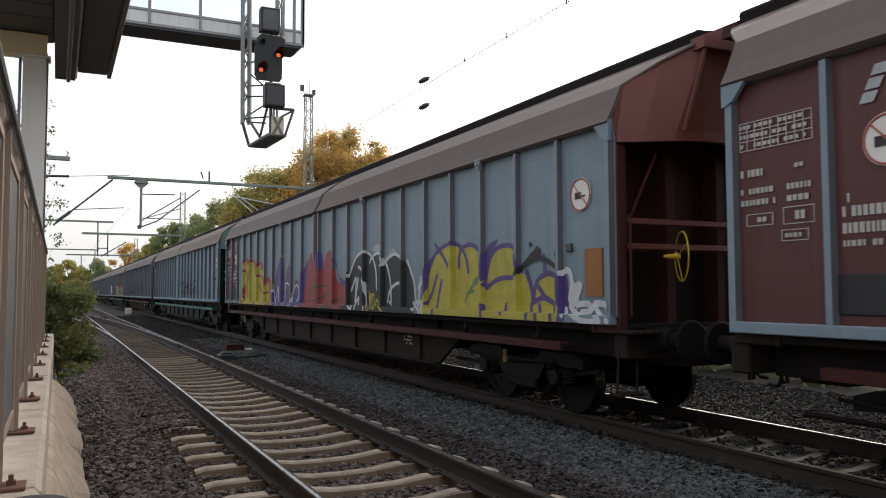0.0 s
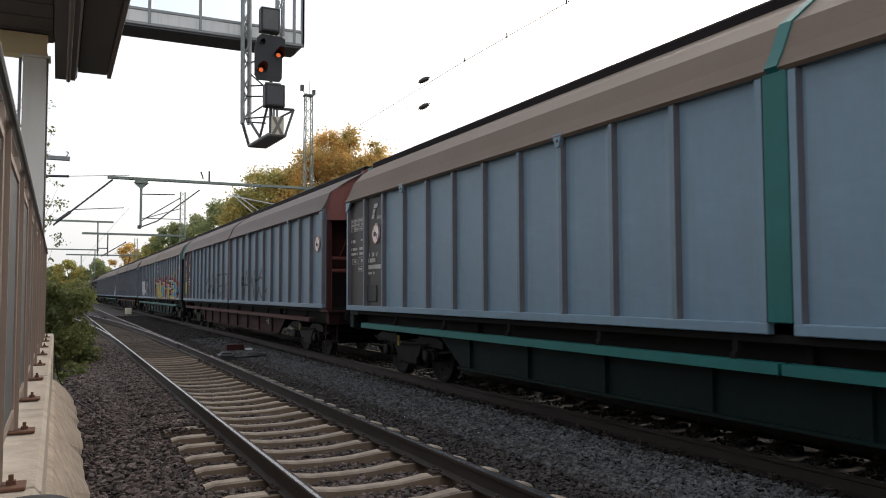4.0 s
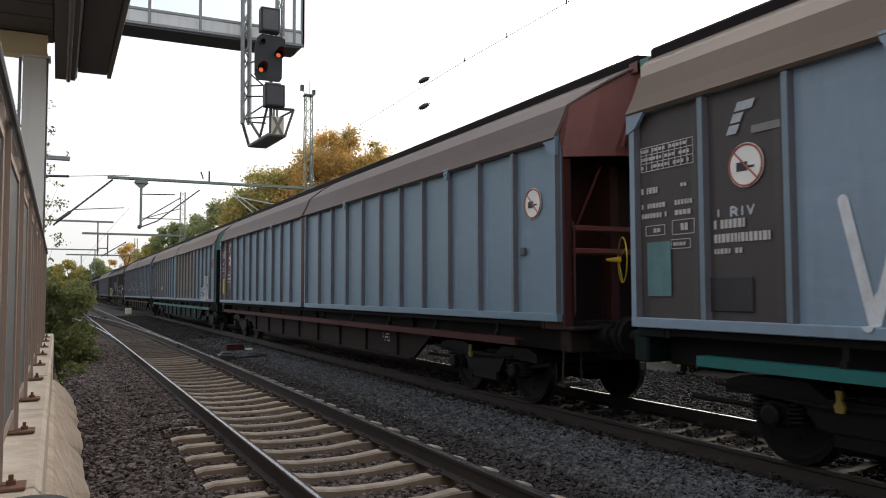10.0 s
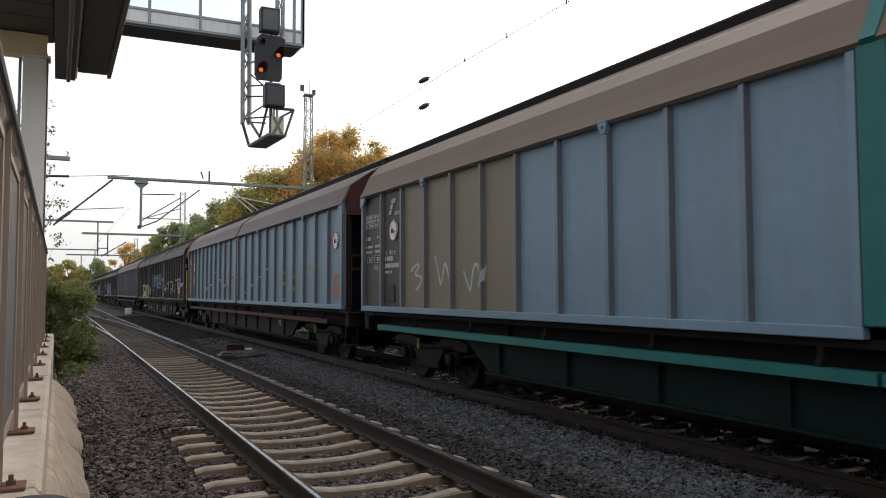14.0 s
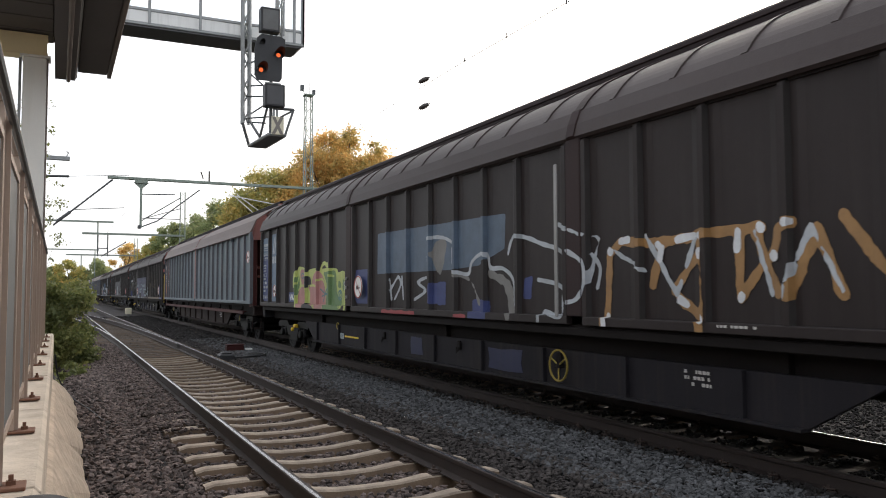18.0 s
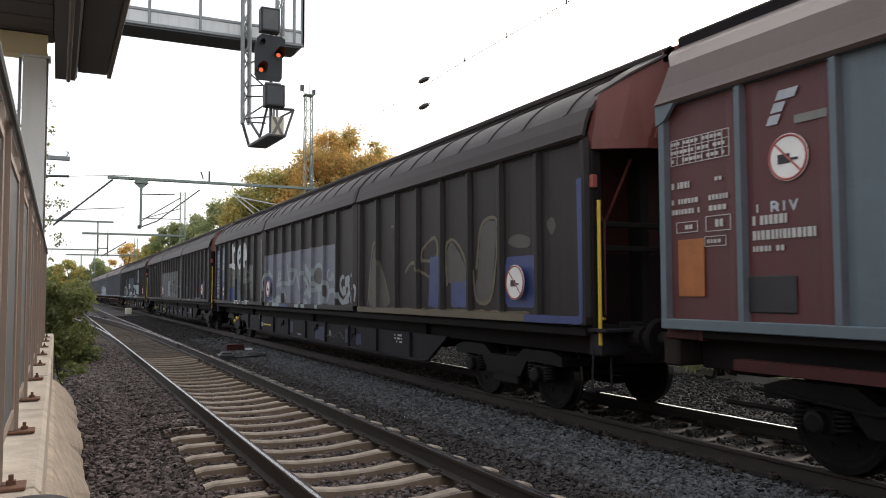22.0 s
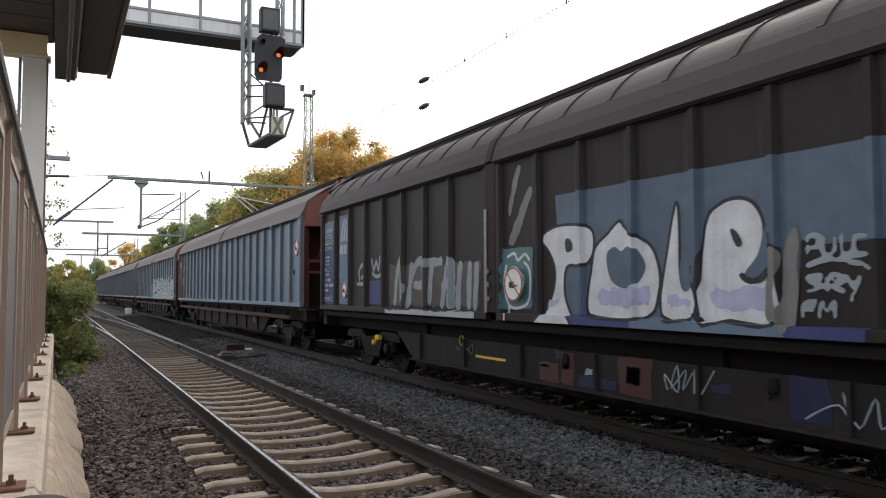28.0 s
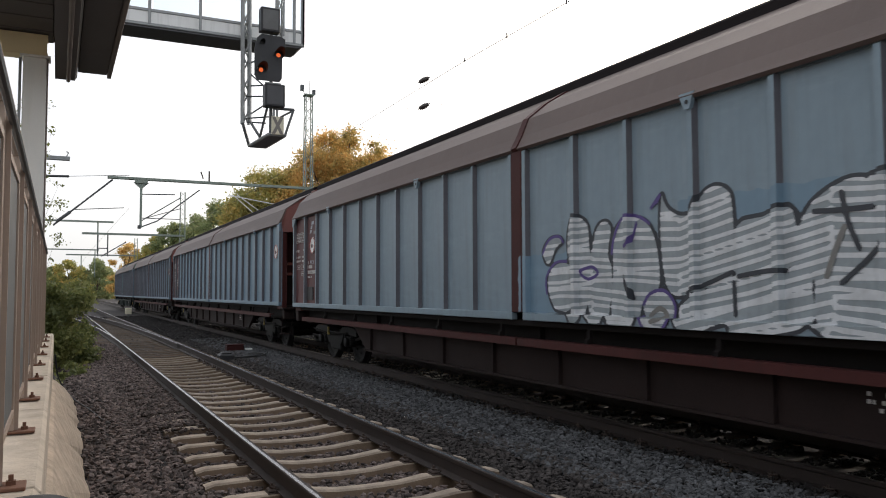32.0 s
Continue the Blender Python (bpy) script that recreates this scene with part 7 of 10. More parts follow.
spray(w1, "p_white", "white sprayed curve and scribble", flow([[(5.68, 2.1), (5.54, 1.92), (5.4, 1.72), (5.34, 1.43)], [(5.43, 1.38), (5.27, 1.26), (5.17, 1.62), (5.12, 1.81)], [(5.22, 1.62), (5.08, 1.72), (4.92, 1.6), (5, 1.44), (5.13, 1.34), (5, 1.19)], [(5.36, 1.36), (5.09, 1.39), (4.89, 1.2)]]), 0.032, layer=4)
spray(w1, "p_chalk", "white sprayed haze", polys=rounded([[(7.34, 2.42), (7.21, 2.47), (6.97, 2.43), (6.94, 2.36), (7.19, 2.34), (7.32, 2.33)], [(6.73, 2.15), (6.51, 2.28), (6.29, 2.36), (6.19, 2.29), (6.31, 2.21), (6.57, 2.18), (6.71, 2.08)]]), layer=3, ragged=0.04)
spray(w1, "p_yellow", "yellow scrawled letters", flow([[(7.53, 1.56), (7.5, 1.18)], [(7.49, 1.33), (7.46, 1.48), (7.4, 1.51), (7.39, 1.34), (7.39, 1.19)], [(7.4, 1.41), (7.33, 1.51), (7.28, 1.49), (7.28, 1.23)], [(7.16, 1.41), (7.2, 1.27), (7.1, 1.25), (7.06, 1.37), (7.15, 1.41)], [(6.83, 1.44), (6.94, 1.42), (6.98, 1.35), (6.89, 1.3), (6.82, 1.26), (6.69, 1.21)]]), 0.022, layer=5, res=0.025)
spray(w1, "p_purple", "purple sprayed shadow of the red bubbles", polys=rounded([[(12.28, 1.2), (12.2, 1.92), (11.98, 2.18), (11.72, 2.28), (11.71, 1.22)], [(11.01, 2.05), (10.86, 2.43), (10.64, 2.46), (10.55, 2.21), (10.61, 1.89)], [(9.74, 2.33), (9.54, 2.18), (9.48, 1.92), (9.1, 1.84), (8.92, 1.75), (8.88, 1.5), (9.04, 1.41)]]), layer=1, ragged=0.03)
spray(w1, "p_red", "red sprayed bubbles", polys=rounded([[(12, 1.17), (11.9, 1.93), (11.74, 2.32), (11.45, 2.51), (11.23, 2.44), (11.12, 2.34), (10.92, 2.27), (10.72, 2.07), (10.47, 2.17), (10.33, 2.41), (10.08, 2.49), (9.85, 2.45), (9.69, 2.29), (9.62, 1.99), (9.51, 1.82), (9.21, 1.73), (8.98, 1.64), (8.97, 1.29), (9.2, 1.11), (10.59, 1.11)]]), layer=2, ragged=0.02)
spray(w1, "p_mud", "dark scribble over the red", flow([[(11.79, 1.3), (11.31, 1.68), (11.11, 1.35), (10.2, 1.53), (10.71, 1.25), (9.55, 1.21)], [(11.39, 1.67), (10.25, 1.71)], [(10.1, 1.26), (9.43, 1.41)], [(11.56, 1.11), (10.99, 1.17)]]), 0.022, layer=3)
spray(w1, "p_dullyellow", "yellow edges of the purple bubbles", polys=rounded([[(15.04, 1.18), (14.86, 2.02), (14.44, 2.49), (14.2, 2.56), (13.98, 2.37), (13.98, 1.2)], [(13.92, 1.16), (13.78, 1.99), (13.56, 2.26), (13.35, 2.29), (13.19, 2.15), (13.19, 1.35)], [(13.1, 1.18), (12.98, 1.7), (12.78, 1.89), (12.55, 1.82), (12.35, 1.53), (12.33, 1.16)]]), grow=0.035, layer=1, ragged=0.02)
spray(w1, "p_purple", "purple sprayed bubbles", polys=rounded([[(15.04, 1.18), (14.86, 2.02), (14.44, 2.49), (14.2, 2.56), (13.98, 2.37), (13.98, 1.2)], [(13.92, 1.16), (13.78, 1.99), (13.56, 2.26), (13.35, 2.29), (13.19, 2.15), (13.19, 1.35)], [(13.1, 1.18), (12.98, 1.7), (12.78, 1.89), (12.55, 1.82), (12.35, 1.53), (12.33, 1.16)]]), grow=-0.02, layer=2)
spray(w1, "p_white", "white scribble on the purple", flow([[(15.35, 1.1), (15.03, 1.63), (14.88, 1.31), (14.58, 1.72), (14.55, 1.14)], [(13.87, 1.21), (13.83, 1.71), (13.68, 1.8), (13.47, 1.75)], [(13.09, 1.31), (12.98, 1.62), (12.79, 1.74), (12.56, 1.68), (12.53, 1.45), (12.75, 1.32)], [(13.7, 1.29), (13.6, 1.03)], [(13.39, 1.16), (13.1, 1.18), (12.82, 1.05), (12.54, 1.2), (12.37, 1.16)], [(15.22, 1.02), (14.72, 1.04)]]), 0.026, layer=3)
spray(w1, "p_white", "pale bubble", polys=rounded([[(15.35, 0.97), (15.29, 1.43), (15.03, 1.53), (14.79, 1.33), (14.75, 0.98)]]), layer=1, ragged=0.02)
spray(w1, "p_red", "red sprayed edge of the small bubble", polys=rounded([[(16.18, 1.12), (16.1, 1.87), (15.76, 1.99), (15.49, 1.92), (15.28, 1.68), (15.19, 1.09)]]), layer=2, ragged=0.03)
spray(w1, "p_yellow", "small yellow bubble", polys=rounded([[(16.06, 1.15), (15.99, 1.74), (15.76, 1.84), (15.55, 1.73), (15.48, 1.12)]]), layer=3, ragged=0.015)
spray(w1, "p_red", "red strokes on the small bubble", flow([[(16, 1.53), (15.6, 1.58)], [(15.94, 1.37), (15.73, 1.11), (15.5, 1.43)], [(15.76, 1.82), (15.6, 1.65)]]), 0.03, layer=4)
spray(w1, "p_yellow", "tall yellow sprayed bubbles", polys=rounded([[(19.38, 1.18), (19.32, 1.67), (19.14, 2.21), (18.92, 2.48), (18.61, 2.57), (18.38, 2.47), (18.28, 2.22), (18.28, 1.66), (18.33, 1.16)], [(18.37, 1.16), (18.29, 2.1), (18.17, 2.33), (17.92, 2.49), (17.61, 2.5), (17.37, 2.36), (17.26, 2.15), (17.24, 1.98), (17.26, 1.15)], [(17.28, 1.15), (17.2, 1.98), (17.11, 2.19), (16.87, 2.36), (16.62, 2.35), (16.43, 2.27), (16.26, 2.08), (16.16, 1.83), (16.09, 1.54), (16.06, 1.16)]]), layer=2, ragged=0.012)
spray(w1, "p_red", "red outlines of the yellow bubbles", flow([[(19.54, 1.18), (19.35, 1.67), (19.21, 2.08), (19.01, 2.44), (18.72, 2.61), (18.45, 2.61), (18.34, 2.5)], [(18.44, 2.36), (18.38, 1.97), (18.29, 2.28), (18.16, 2.46), (17.92, 2.53), (17.65, 2.53), (17.41, 2.42), (17.26, 2.26), (17.23, 2.12), (17.32, 1.96)], [(17.24, 1.23), (17.22, 1.98), (17.14, 2.2), (16.98, 2.35), (16.75, 2.43), (16.58, 2.4), (16.39, 2.29), (16.22, 2.08), (16.15, 1.88), (16.08, 1.54), (16.06, 1.35)], [(19.08, 2.24), (18.85, 2.26), (18.59, 2.15), (18.51, 1.85), (18.51, 1.53), (18.48, 1.36)], [(17.28, 1.98), (17.08, 2.04), (16.86, 2.06), (16.58, 2.02), (16.41, 1.94)], [(16.78, 1.85), (16.71, 1.69), (16.61, 1.51)]]), 0.038, layer=3)
spray(w1, "p_red", "red outlines of the yellow bubbles", flow([[(16.8, 1.75), (16.65, 1.66), (16.52, 1.62)], [(18.91, 1.45), (18.77, 1.8), (18.71, 1.63), (18.85, 1.4)], [(19.49, 1.43), (19.05, 1.8)], [(19.26, 1.3), (18.86, 1.26), (19.03, 1.19), (18.75, 1.3)], [(17.42, 1.34), (17.38, 1.19)]]), 0.038, layer=3)
spray(w1, "p_red", "red sprayed tops and edge of the bubbles", polys=rounded([[(18.66, 2.64), (18.36, 2.53), (18.34, 2.43), (18.57, 2.44)], [(18.27, 2.4), (18.14, 2.51), (17.74, 2.35), (17.96, 2.39), (18.15, 2.31)], [(16.71, 2.27), (16.58, 2.4), (16.48, 2.33), (16.49, 2.22), (16.63, 2.22)], [(17.53, 2.4), (17.28, 2.29), (17.21, 2.09), (17.32, 1.95), (17.39, 2.1)]]), layer=4, ragged=0.02)
spray(w1, "p_slate", "blue-grey scribble by the data panels", flow([[(21.38, 1.3), (21.25, 1.69), (21.13, 1.39), (20.8, 1.53), (21.01, 1.25)], [(21.82, 1.18), (21.64, 1.31), (21.3, 1.21), (20.81, 1.28), (20.37, 1.23), (20.06, 1.68), (19.99, 1.83), (19.97, 1.39), (19.69, 1.25), (19.48, 1.35), (19.57, 1.21)]]), 0.035, layer=4)

# scrawled tags
spray(w2, "p_ink", "black scrawled tag", flow([[(9.91, 1.86), (9.66, 1.97), (9.34, 2.15)], [(9.61, 2.01), (9.18, 2.02)], [(9.39, 2.01), (9.47, 1.72), (9.44, 1.39)], [(9.67, 1.56), (9.53, 1.56), (9.5, 1.67)], [(8.84, 2.01), (8.88, 1.76)], [(8.6, 2.06), (8.47, 1.71), (8.2, 1.38)], [(8.86, 1.72), (8.57, 1.8), (8.12, 1.76)], [(8.54, 1.57), (8.73, 1.44), (8.83, 1.7)], [(7.84, 2.05), (7.65, 1.7), (7.63, 1.4)], [(7.84, 2.03), (7.5, 1.7), (7.2, 1.39), (7.25, 2.09)], [(6.97, 1.94), (6.22, 1.94)], [(6.94, 1.92), (6.7, 1.83), (6.92, 1.36)], [(6.82, 1.69), (6.28, 1.68)], [(6.88, 1.4), (6.59, 1.57), (6.2, 1.46)], [(6.3, 2.07), (6.3, 1.8)], [(5.9, 2.01), (5.87, 1.39)]]), 0.03, layer=2, res=0.03)
spray(w2, "p_ink", "black scrawled tag", flow([[(5.94, 2.05), (5.5, 2.03), (5.34, 1.86), (5.85, 1.72), (5.52, 1.59), (5.16, 1.38)]]), 0.03, layer=2, res=0.03)
spray(w3, "p_ink", "tail of a black scrawled tag", flow([[(15.91, 1.9), (15.65, 2.07), (15.39, 2.18), (15.16, 2.26)], [(15.48, 2.16), (15.47, 1.93), (15.45, 1.63), (15.42, 1.41)], [(15.18, 2.22), (15.3, 1.97), (15.26, 1.84), (15.18, 1.92)], [(15.79, 1.62), (15.75, 1.56)]]), 0.036, layer=2, res=0.03)
spray(w3, "p_ink", "black scrawled letters", flow([[(15.01, 1.61), (14.57, 2.26), (14.45, 1.73), (14.38, 1.38)], [(14.95, 1.74), (14.58, 1.84), (14.26, 1.85)], [(14.14, 1.38), (13.79, 2.17), (13.29, 1.39), (13.33, 2.3)], [(14.11, 1.48), (13.91, 1.65)], [(13.08, 2.21), (12.33, 2.23), (12.38, 2)], [(13.04, 2.14), (13.05, 1.81), (13.04, 1.42)], [(12.99, 1.79), (12.21, 1.81)], [(12.96, 1.41), (12.57, 1.58), (12.22, 1.6)], [(12.02, 2.14), (11.98, 1.4)], [(12, 2.23), (11.57, 2.19), (11.4, 2.07), (11.49, 1.91), (12, 1.75)], [(11.83, 1.7), (11.61, 1.4), (11.48, 1.45), (11.36, 1.78)], [(11.35, 1.6), (11.37, 1.51)]]), 0.03, layer=2, res=0.03)
spray(w3, "p_ink", "large black scrawled letters", flow([[(9.06, 2.02), (8.64, 2.02), (8.84, 1.89), (8.66, 1.86), (8.77, 1.78), (8.88, 1.81)], [(9.06, 1.64), (8.89, 1.53)], [(8.62, 1.46), (8.48, 1.92), (8.38, 2.24), (8.22, 2.04), (8.09, 1.72), (8.02, 1.41)], [(8.82, 1.79), (8.39, 1.8), (7.94, 1.8)], [(7.6, 1.86), (7.52, 2.05), (7.42, 1.76), (7.26, 1.37)], [(7.26, 1.37), (7.23, 2.21), (7.07, 2.02)], [(7.07, 2.02), (6.96, 2.22), (6.94, 1.94)], [(6.75, 1.92), (6.46, 2.08), (6.18, 2.26), (6.09, 2.3), (6.15, 2.2)], [(6.75, 1.91), (6.46, 1.99), (6.2, 1.98), (6, 1.87), (5.94, 1.68), (6.01, 1.49), (6.16, 1.4), (6.32, 1.44), (6.5, 1.61), (6.57, 1.73), (6.65, 1.59), (6.7, 1.43)]]), 0.036, layer=2, res=0.03)
spray(w3, "p_ink", "large black scrawled letters", flow([[(6.08, 2), (5.99, 2.19)], [(5.73, 1.57), (5.59, 1.66)]]), 0.036, layer=2, res=0.03)

# coloured block letters
big = {"T": [(10.73, 2.20), (10.43, 2.08), (9.28, 2.07), (8.80, 1.86), (8.80, 1.72), (9.36, 1.73), (9.04, 1.34), (9.04, 1.24), (9.93, 1.32), (10.07, 1.68), (10.49, 1.53), (10.64, 1.85)],
       "O": [(8.68, 2.29), (8.41, 2.07), (7.62, 1.93), (7.28, 1.62), (7.33, 1.45), (7.62, 1.31), (8.03, 1.21), (8.57, 1.25), (8.92, 1.39), (8.73, 1.72)],
       "P": [(7.42, 2.31), (7.23, 2.17), (6.20, 2.08), (5.75, 1.80), (5.82, 1.68), (6.21, 1.61), (6.53, 1.53), (6.57, 1.29), (6.97, 1.16), (7.15, 1.19), (7.05, 1.70)],
       "D": [(5.74, 2.33), (5.52, 2.17), (5.18, 2.02), (4.10, 1.89), (3.74, 1.74), (4.11, 1.63), (4.45, 1.37), (4.75, 1.26), (5.00, 1.18), (5.20, 1.25), (5.47, 1.39), (5.53, 1.68), (5.57, 1.98)]}
big_s = [(4.01, 2.25), (3.73, 2.16), (2.94, 2.20), (2.69, 2.07), (3.21, 2.01), (3.49, 2.02), (3.44, 1.89), (2.70, 1.94), (1.89, 2.06), (1.58, 1.93), (1.10, 1.58), (1.24, 1.49), (1.85, 1.26), (1.98, 1.20), (2.97, 1.22), (3.80, 1.28), (3.95, 1.37), (3.40, 1.53), (2.58, 1.78), (3.40, 1.72), (3.64, 1.78), (3.73, 1.97)]
letters_ = list(big.values()) + [big_s]
spray(w4, "p_red", "red sprayed shadow", polys=letters_, grow=0.2, layer=1, ragged=0.06)
spray(w4, "p_red", "red sprayed blocks", polys=[[(3.78, 2.32), (3.20, 2.34), (3.16, 2.22), (3.68, 2.22)], [(2.85, 2.31), (2.27, 2.15), (2.27, 2.07), (2.77, 2.16)], [(1.89, 2.17), (1.28, 2.10), (1.20, 1.86), (1.63, 2.03)], [(1.11, 2.18), (0.71, 1.99), (0.81, 1.84), (1.14, 1.95)], [(0.81, 1.76), (0.73, 1.43), (1.54, 1.27), (1.59, 1.34), (1.02, 1.54)]], layer=1, ragged=0.03)
spray(w4, "p_black", "black sprayed outline", polys=letters_ + [[(1.54, 1.97), (0.87, 1.63), (0.92, 1.47), (1.08, 1.51), (1.58, 1.85)]], grow=0.065, layer=2, ragged=0.01)
spray(w4, "p_straw", "straw-yellow sprayed letters", polys=letters_, grow=-0.004, layer=3)
spray(w4, "p_sage", "sage-green parts of the letters", polys=[[(9.28, 2.04), (8.80, 1.86), (8.80, 1.72), (9.11, 1.74)], [(8.03, 1.98), (7.52, 1.90), (7.28, 1.62), (7.62, 1.36)], [(6.36, 2.09), (5.75, 1.80), (5.90, 1.69), (6.21, 1.73)], [(4.74, 1.96), (4.10, 1.89), (3.89, 1.74), (4.33, 1.40), (4.44, 1.67)], [(3.12, 2.12), (2.82, 2.15), (2.69, 2.07), (3.03, 2.05)], [(2.28, 2.00), (1.89, 2.06), (1.24, 1.68), (1.10, 1.57), (1.85, 1.26), (1.91, 1.33), (1.77, 1.64), (1.96, 1.84), (2.17, 1.88)]], layer=4, ragged=0.02)
spray(w4, "p_sky", "blue accents", [[(9.93, 2.04), (9.28, 1.92), (9.21, 1.73)], [(10.43, 1.95), (10.32, 1.58)], [(8.35, 1.72), (8.13, 1.39)], [(6.61, 2.02), (6.20, 1.93), (6.13, 1.73)], [(7.14, 1.66), (7.06, 1.41)], [(6.79, 1.86), (6.74, 1.37)], [(5.53, 1.57), (5.50, 1.31)], [(4.99, 1.82), (5.13, 1.32)], [(4.86, 1.88), (4.38, 1.80), (4.57, 1.36)], [(3.56, 2.00), (3.44, 1.87), (3.30, 1.89)], [(3.12, 2.06), (2.74, 2.04)], [(3.36, 1.35), (3.27, 1.24), (2.59, 1.65)], [(1.46, 1.92), (1.23, 1.82), (0.92, 1.60)]], 0.04, layer=5, ragged=0.01)
spray(w4, "p_sky", "blue chevron", [[(2.00, 1.84), (1.86, 1.83), (1.72, 1.64), (1.96, 1.42)]], 0.085, layer=5)
spray(w4, "p_white", "white highlights", [[(3.99, 2.23), (3.73, 2.16), (2.94, 2.21), (2.71, 2.08)], [(3.44, 1.84), (2.70, 1.94), (1.89, 2.06), (1.10, 1.58)], [(5.70, 2.29), (5.18, 2.02), (4.10, 1.91), (3.74, 1.74)], [(7.38, 2.27), (7.14, 2.15), (6.20, 2.08), (5.82, 1.84)], [(8.68, 2.29), (8.35, 2.07), (7.58, 1.93)], [(10.67, 2.17), (10.35, 2.11), (9.28, 2.09)]], 0.02, layer=6)
spray(w4, "p_dullyellow", "faded yellow arc", [arch(2.5, 1.3, 2.58, 2.15), [(4.5, 2.25), (4.5, 2.72)], [(3.57, 2.3), (3.57, 2.65)], [(3.05, 2.42), (2.75, 2.4)]], 0.075, layer=1, ragged=0.02)
spray(w4, "p_yellow", "yellow painted rectangle", polys=[box4(0.56, 0.14, 1.45, 2.04)], layer=3, name="label_patch")
tag(w4, "2023", 0.72, 0.28, 2.1, 2.26, "p_chalk", 0.014, 4, 2, 0.01)
spray(w4, "p_beige", "pale beige splash", flow([[(10.17, 3.24), (10.12, 2.97), (10.11, 2.67)], [(10.11, 3.01), (9.93, 3.11), (9.67, 3.12)], [(9.86, 2.94), (9.63, 2.83)]]), 0.05, layer=1, ragged=0.05)
spray(w4, "p_smear", "faint grey filling of scrawled letters", polys=rounded([[(13.86, 2.7), (13.23, 2.67), (13.38, 2.06), (13.26, 1.48), (13.75, 1.6), (13.73, 2.35)], [(12.93, 2.7), (12.54, 2.72), (12.65, 2.27), (12.6, 1.72), (12.25, 1.59), (12.94, 1.58)], [(11.82, 2.65), (11.22, 2.64), (11.53, 2.56), (11.72, 2.09), (11.53, 1.64), (11.88, 1.59)]]), layer=1, ragged=0.05)
spray(w4, "p_ink", "thin black scrawled letters", flow([[(16.07, 2.57), (15.91, 2.19), (15.85, 1.6)], [(15.62, 2.9), (15.51, 1.93), (15.34, 1.52)], [(15.38, 2.88), (15.15, 2.85), (15.25, 2.47), (15.11, 2.15), (15.21, 1.61), (15.56, 1.57)], [(14.72, 2.65), (14.76, 2.43), (14.69, 1.83), (14.5, 1.68), (14.29, 1.82), (14.17, 2.38), (14.2, 2.68), (14.5, 2.78), (14.69, 2.65)], [(14.56, 2.56), (14.63, 2.2), (14.54, 2.05), (14.4, 2.18), (14.45, 2.52), (14.55, 2.6)], [(13.86, 2.71), (13.23, 2.67), (13.26, 2.51), (13.41, 2.49)]]), 0.026, layer=2, ragged=0.02)
spray(w4, "p_ink", "thin black scrawled letters", flow([[(13.41, 2.49), (13.38, 2.06), (13.26, 1.47)], [(13.26, 1.47), (13.52, 1.63), (13.88, 1.5), (13.74, 1.8), (13.75, 2.49), (13.86, 2.7)], [(12.96, 2.74), (12.52, 2.75), (12.56, 2.54), (12.73, 2.49), (12.76, 2.37), (12.55, 2.32), (12.55, 2.14), (12.81, 2.12), (12.67, 2.02), (12.83, 1.72), (12.58, 1.72)], [(12.92, 2.67), (12.9, 2.16), (13, 1.72), (12.94, 1.57), (12.42, 1.59), (12.24, 1.51)], [(12.24, 1.51), (12.21, 2.06), (12.22, 2.53), (12.34, 2.13)]]), 0.026, layer=2, ragged=0.02)
spray(w4, "p_ink", "thin black scrawled letters", flow([[(11.83, 2.66), (11.52, 2.66), (11.2, 2.66), (11.21, 2.53), (11.46, 2.56)], [(11.83, 2.66), (11.82, 2.32), (11.77, 1.98), (11.92, 1.56)], [(11.92, 1.56), (11.53, 1.64), (11.34, 1.48), (11.37, 1.69), (11.51, 1.96)], [(11.48, 2.34), (11.43, 2.2), (11.23, 2.19)], [(11.66, 1.75), (11.62, 1.89), (11.56, 1.76)], [(11.5, 1.88), (11.51, 1.75)], [(11.44, 1.86), (11.37, 1.76)], [(13.96, 2.16), (13.96, 2.02)], [(15.74, 2.3), (15.73, 2.14)]]), 0.026, layer=2, ragged=0.02)
spray(w4, "p_ink", "two sprayed dots", [[(14.75, 2.9), (14.74, 2.91)], [(14.35, 2.95), (14.34, 2.96)]], 0.06, layer=1)
spray(w4, "p_white", "white drippy letters", word("VRT", 19.4, 17.6, 1.35, 2.25, 0.2, 0, 3, 0.04) + word("NaiV", 17.35, 15.5, 1.3, 2.25, 0.2, 0, 4, 0.04), 0.048, layer=3)

# tan-patched wagon: white three-letter throw-up and thin white scrawls
spray(w6, "p_chalk", "pale grey bubble letters", polys=rounded([[(3.08, 1.13), (3.06, 1.43), (3, 1.69), (2.89, 1.87), (2.76, 1.96), (2.78, 2.1), (2.74, 2.23), (2.67, 2.31), (2.55, 2.33), (2.46, 2.28), (2.41, 2.32), (2.33, 2.36), (2.24, 2.35), (2.16, 2.31), (2.08, 2.33), (1.99, 2.28), (1.86, 2.24), (1.75, 2.3), (1.68, 2.37), (1.65, 2.31), (1.64, 2.22), (1.67, 1.89), (1.82, 1.87), (1.73, 1.71), (1.63, 1.49), (1.6, 1.34), (1.63, 1.16), (2.19, 1.14)]]), layer=1)
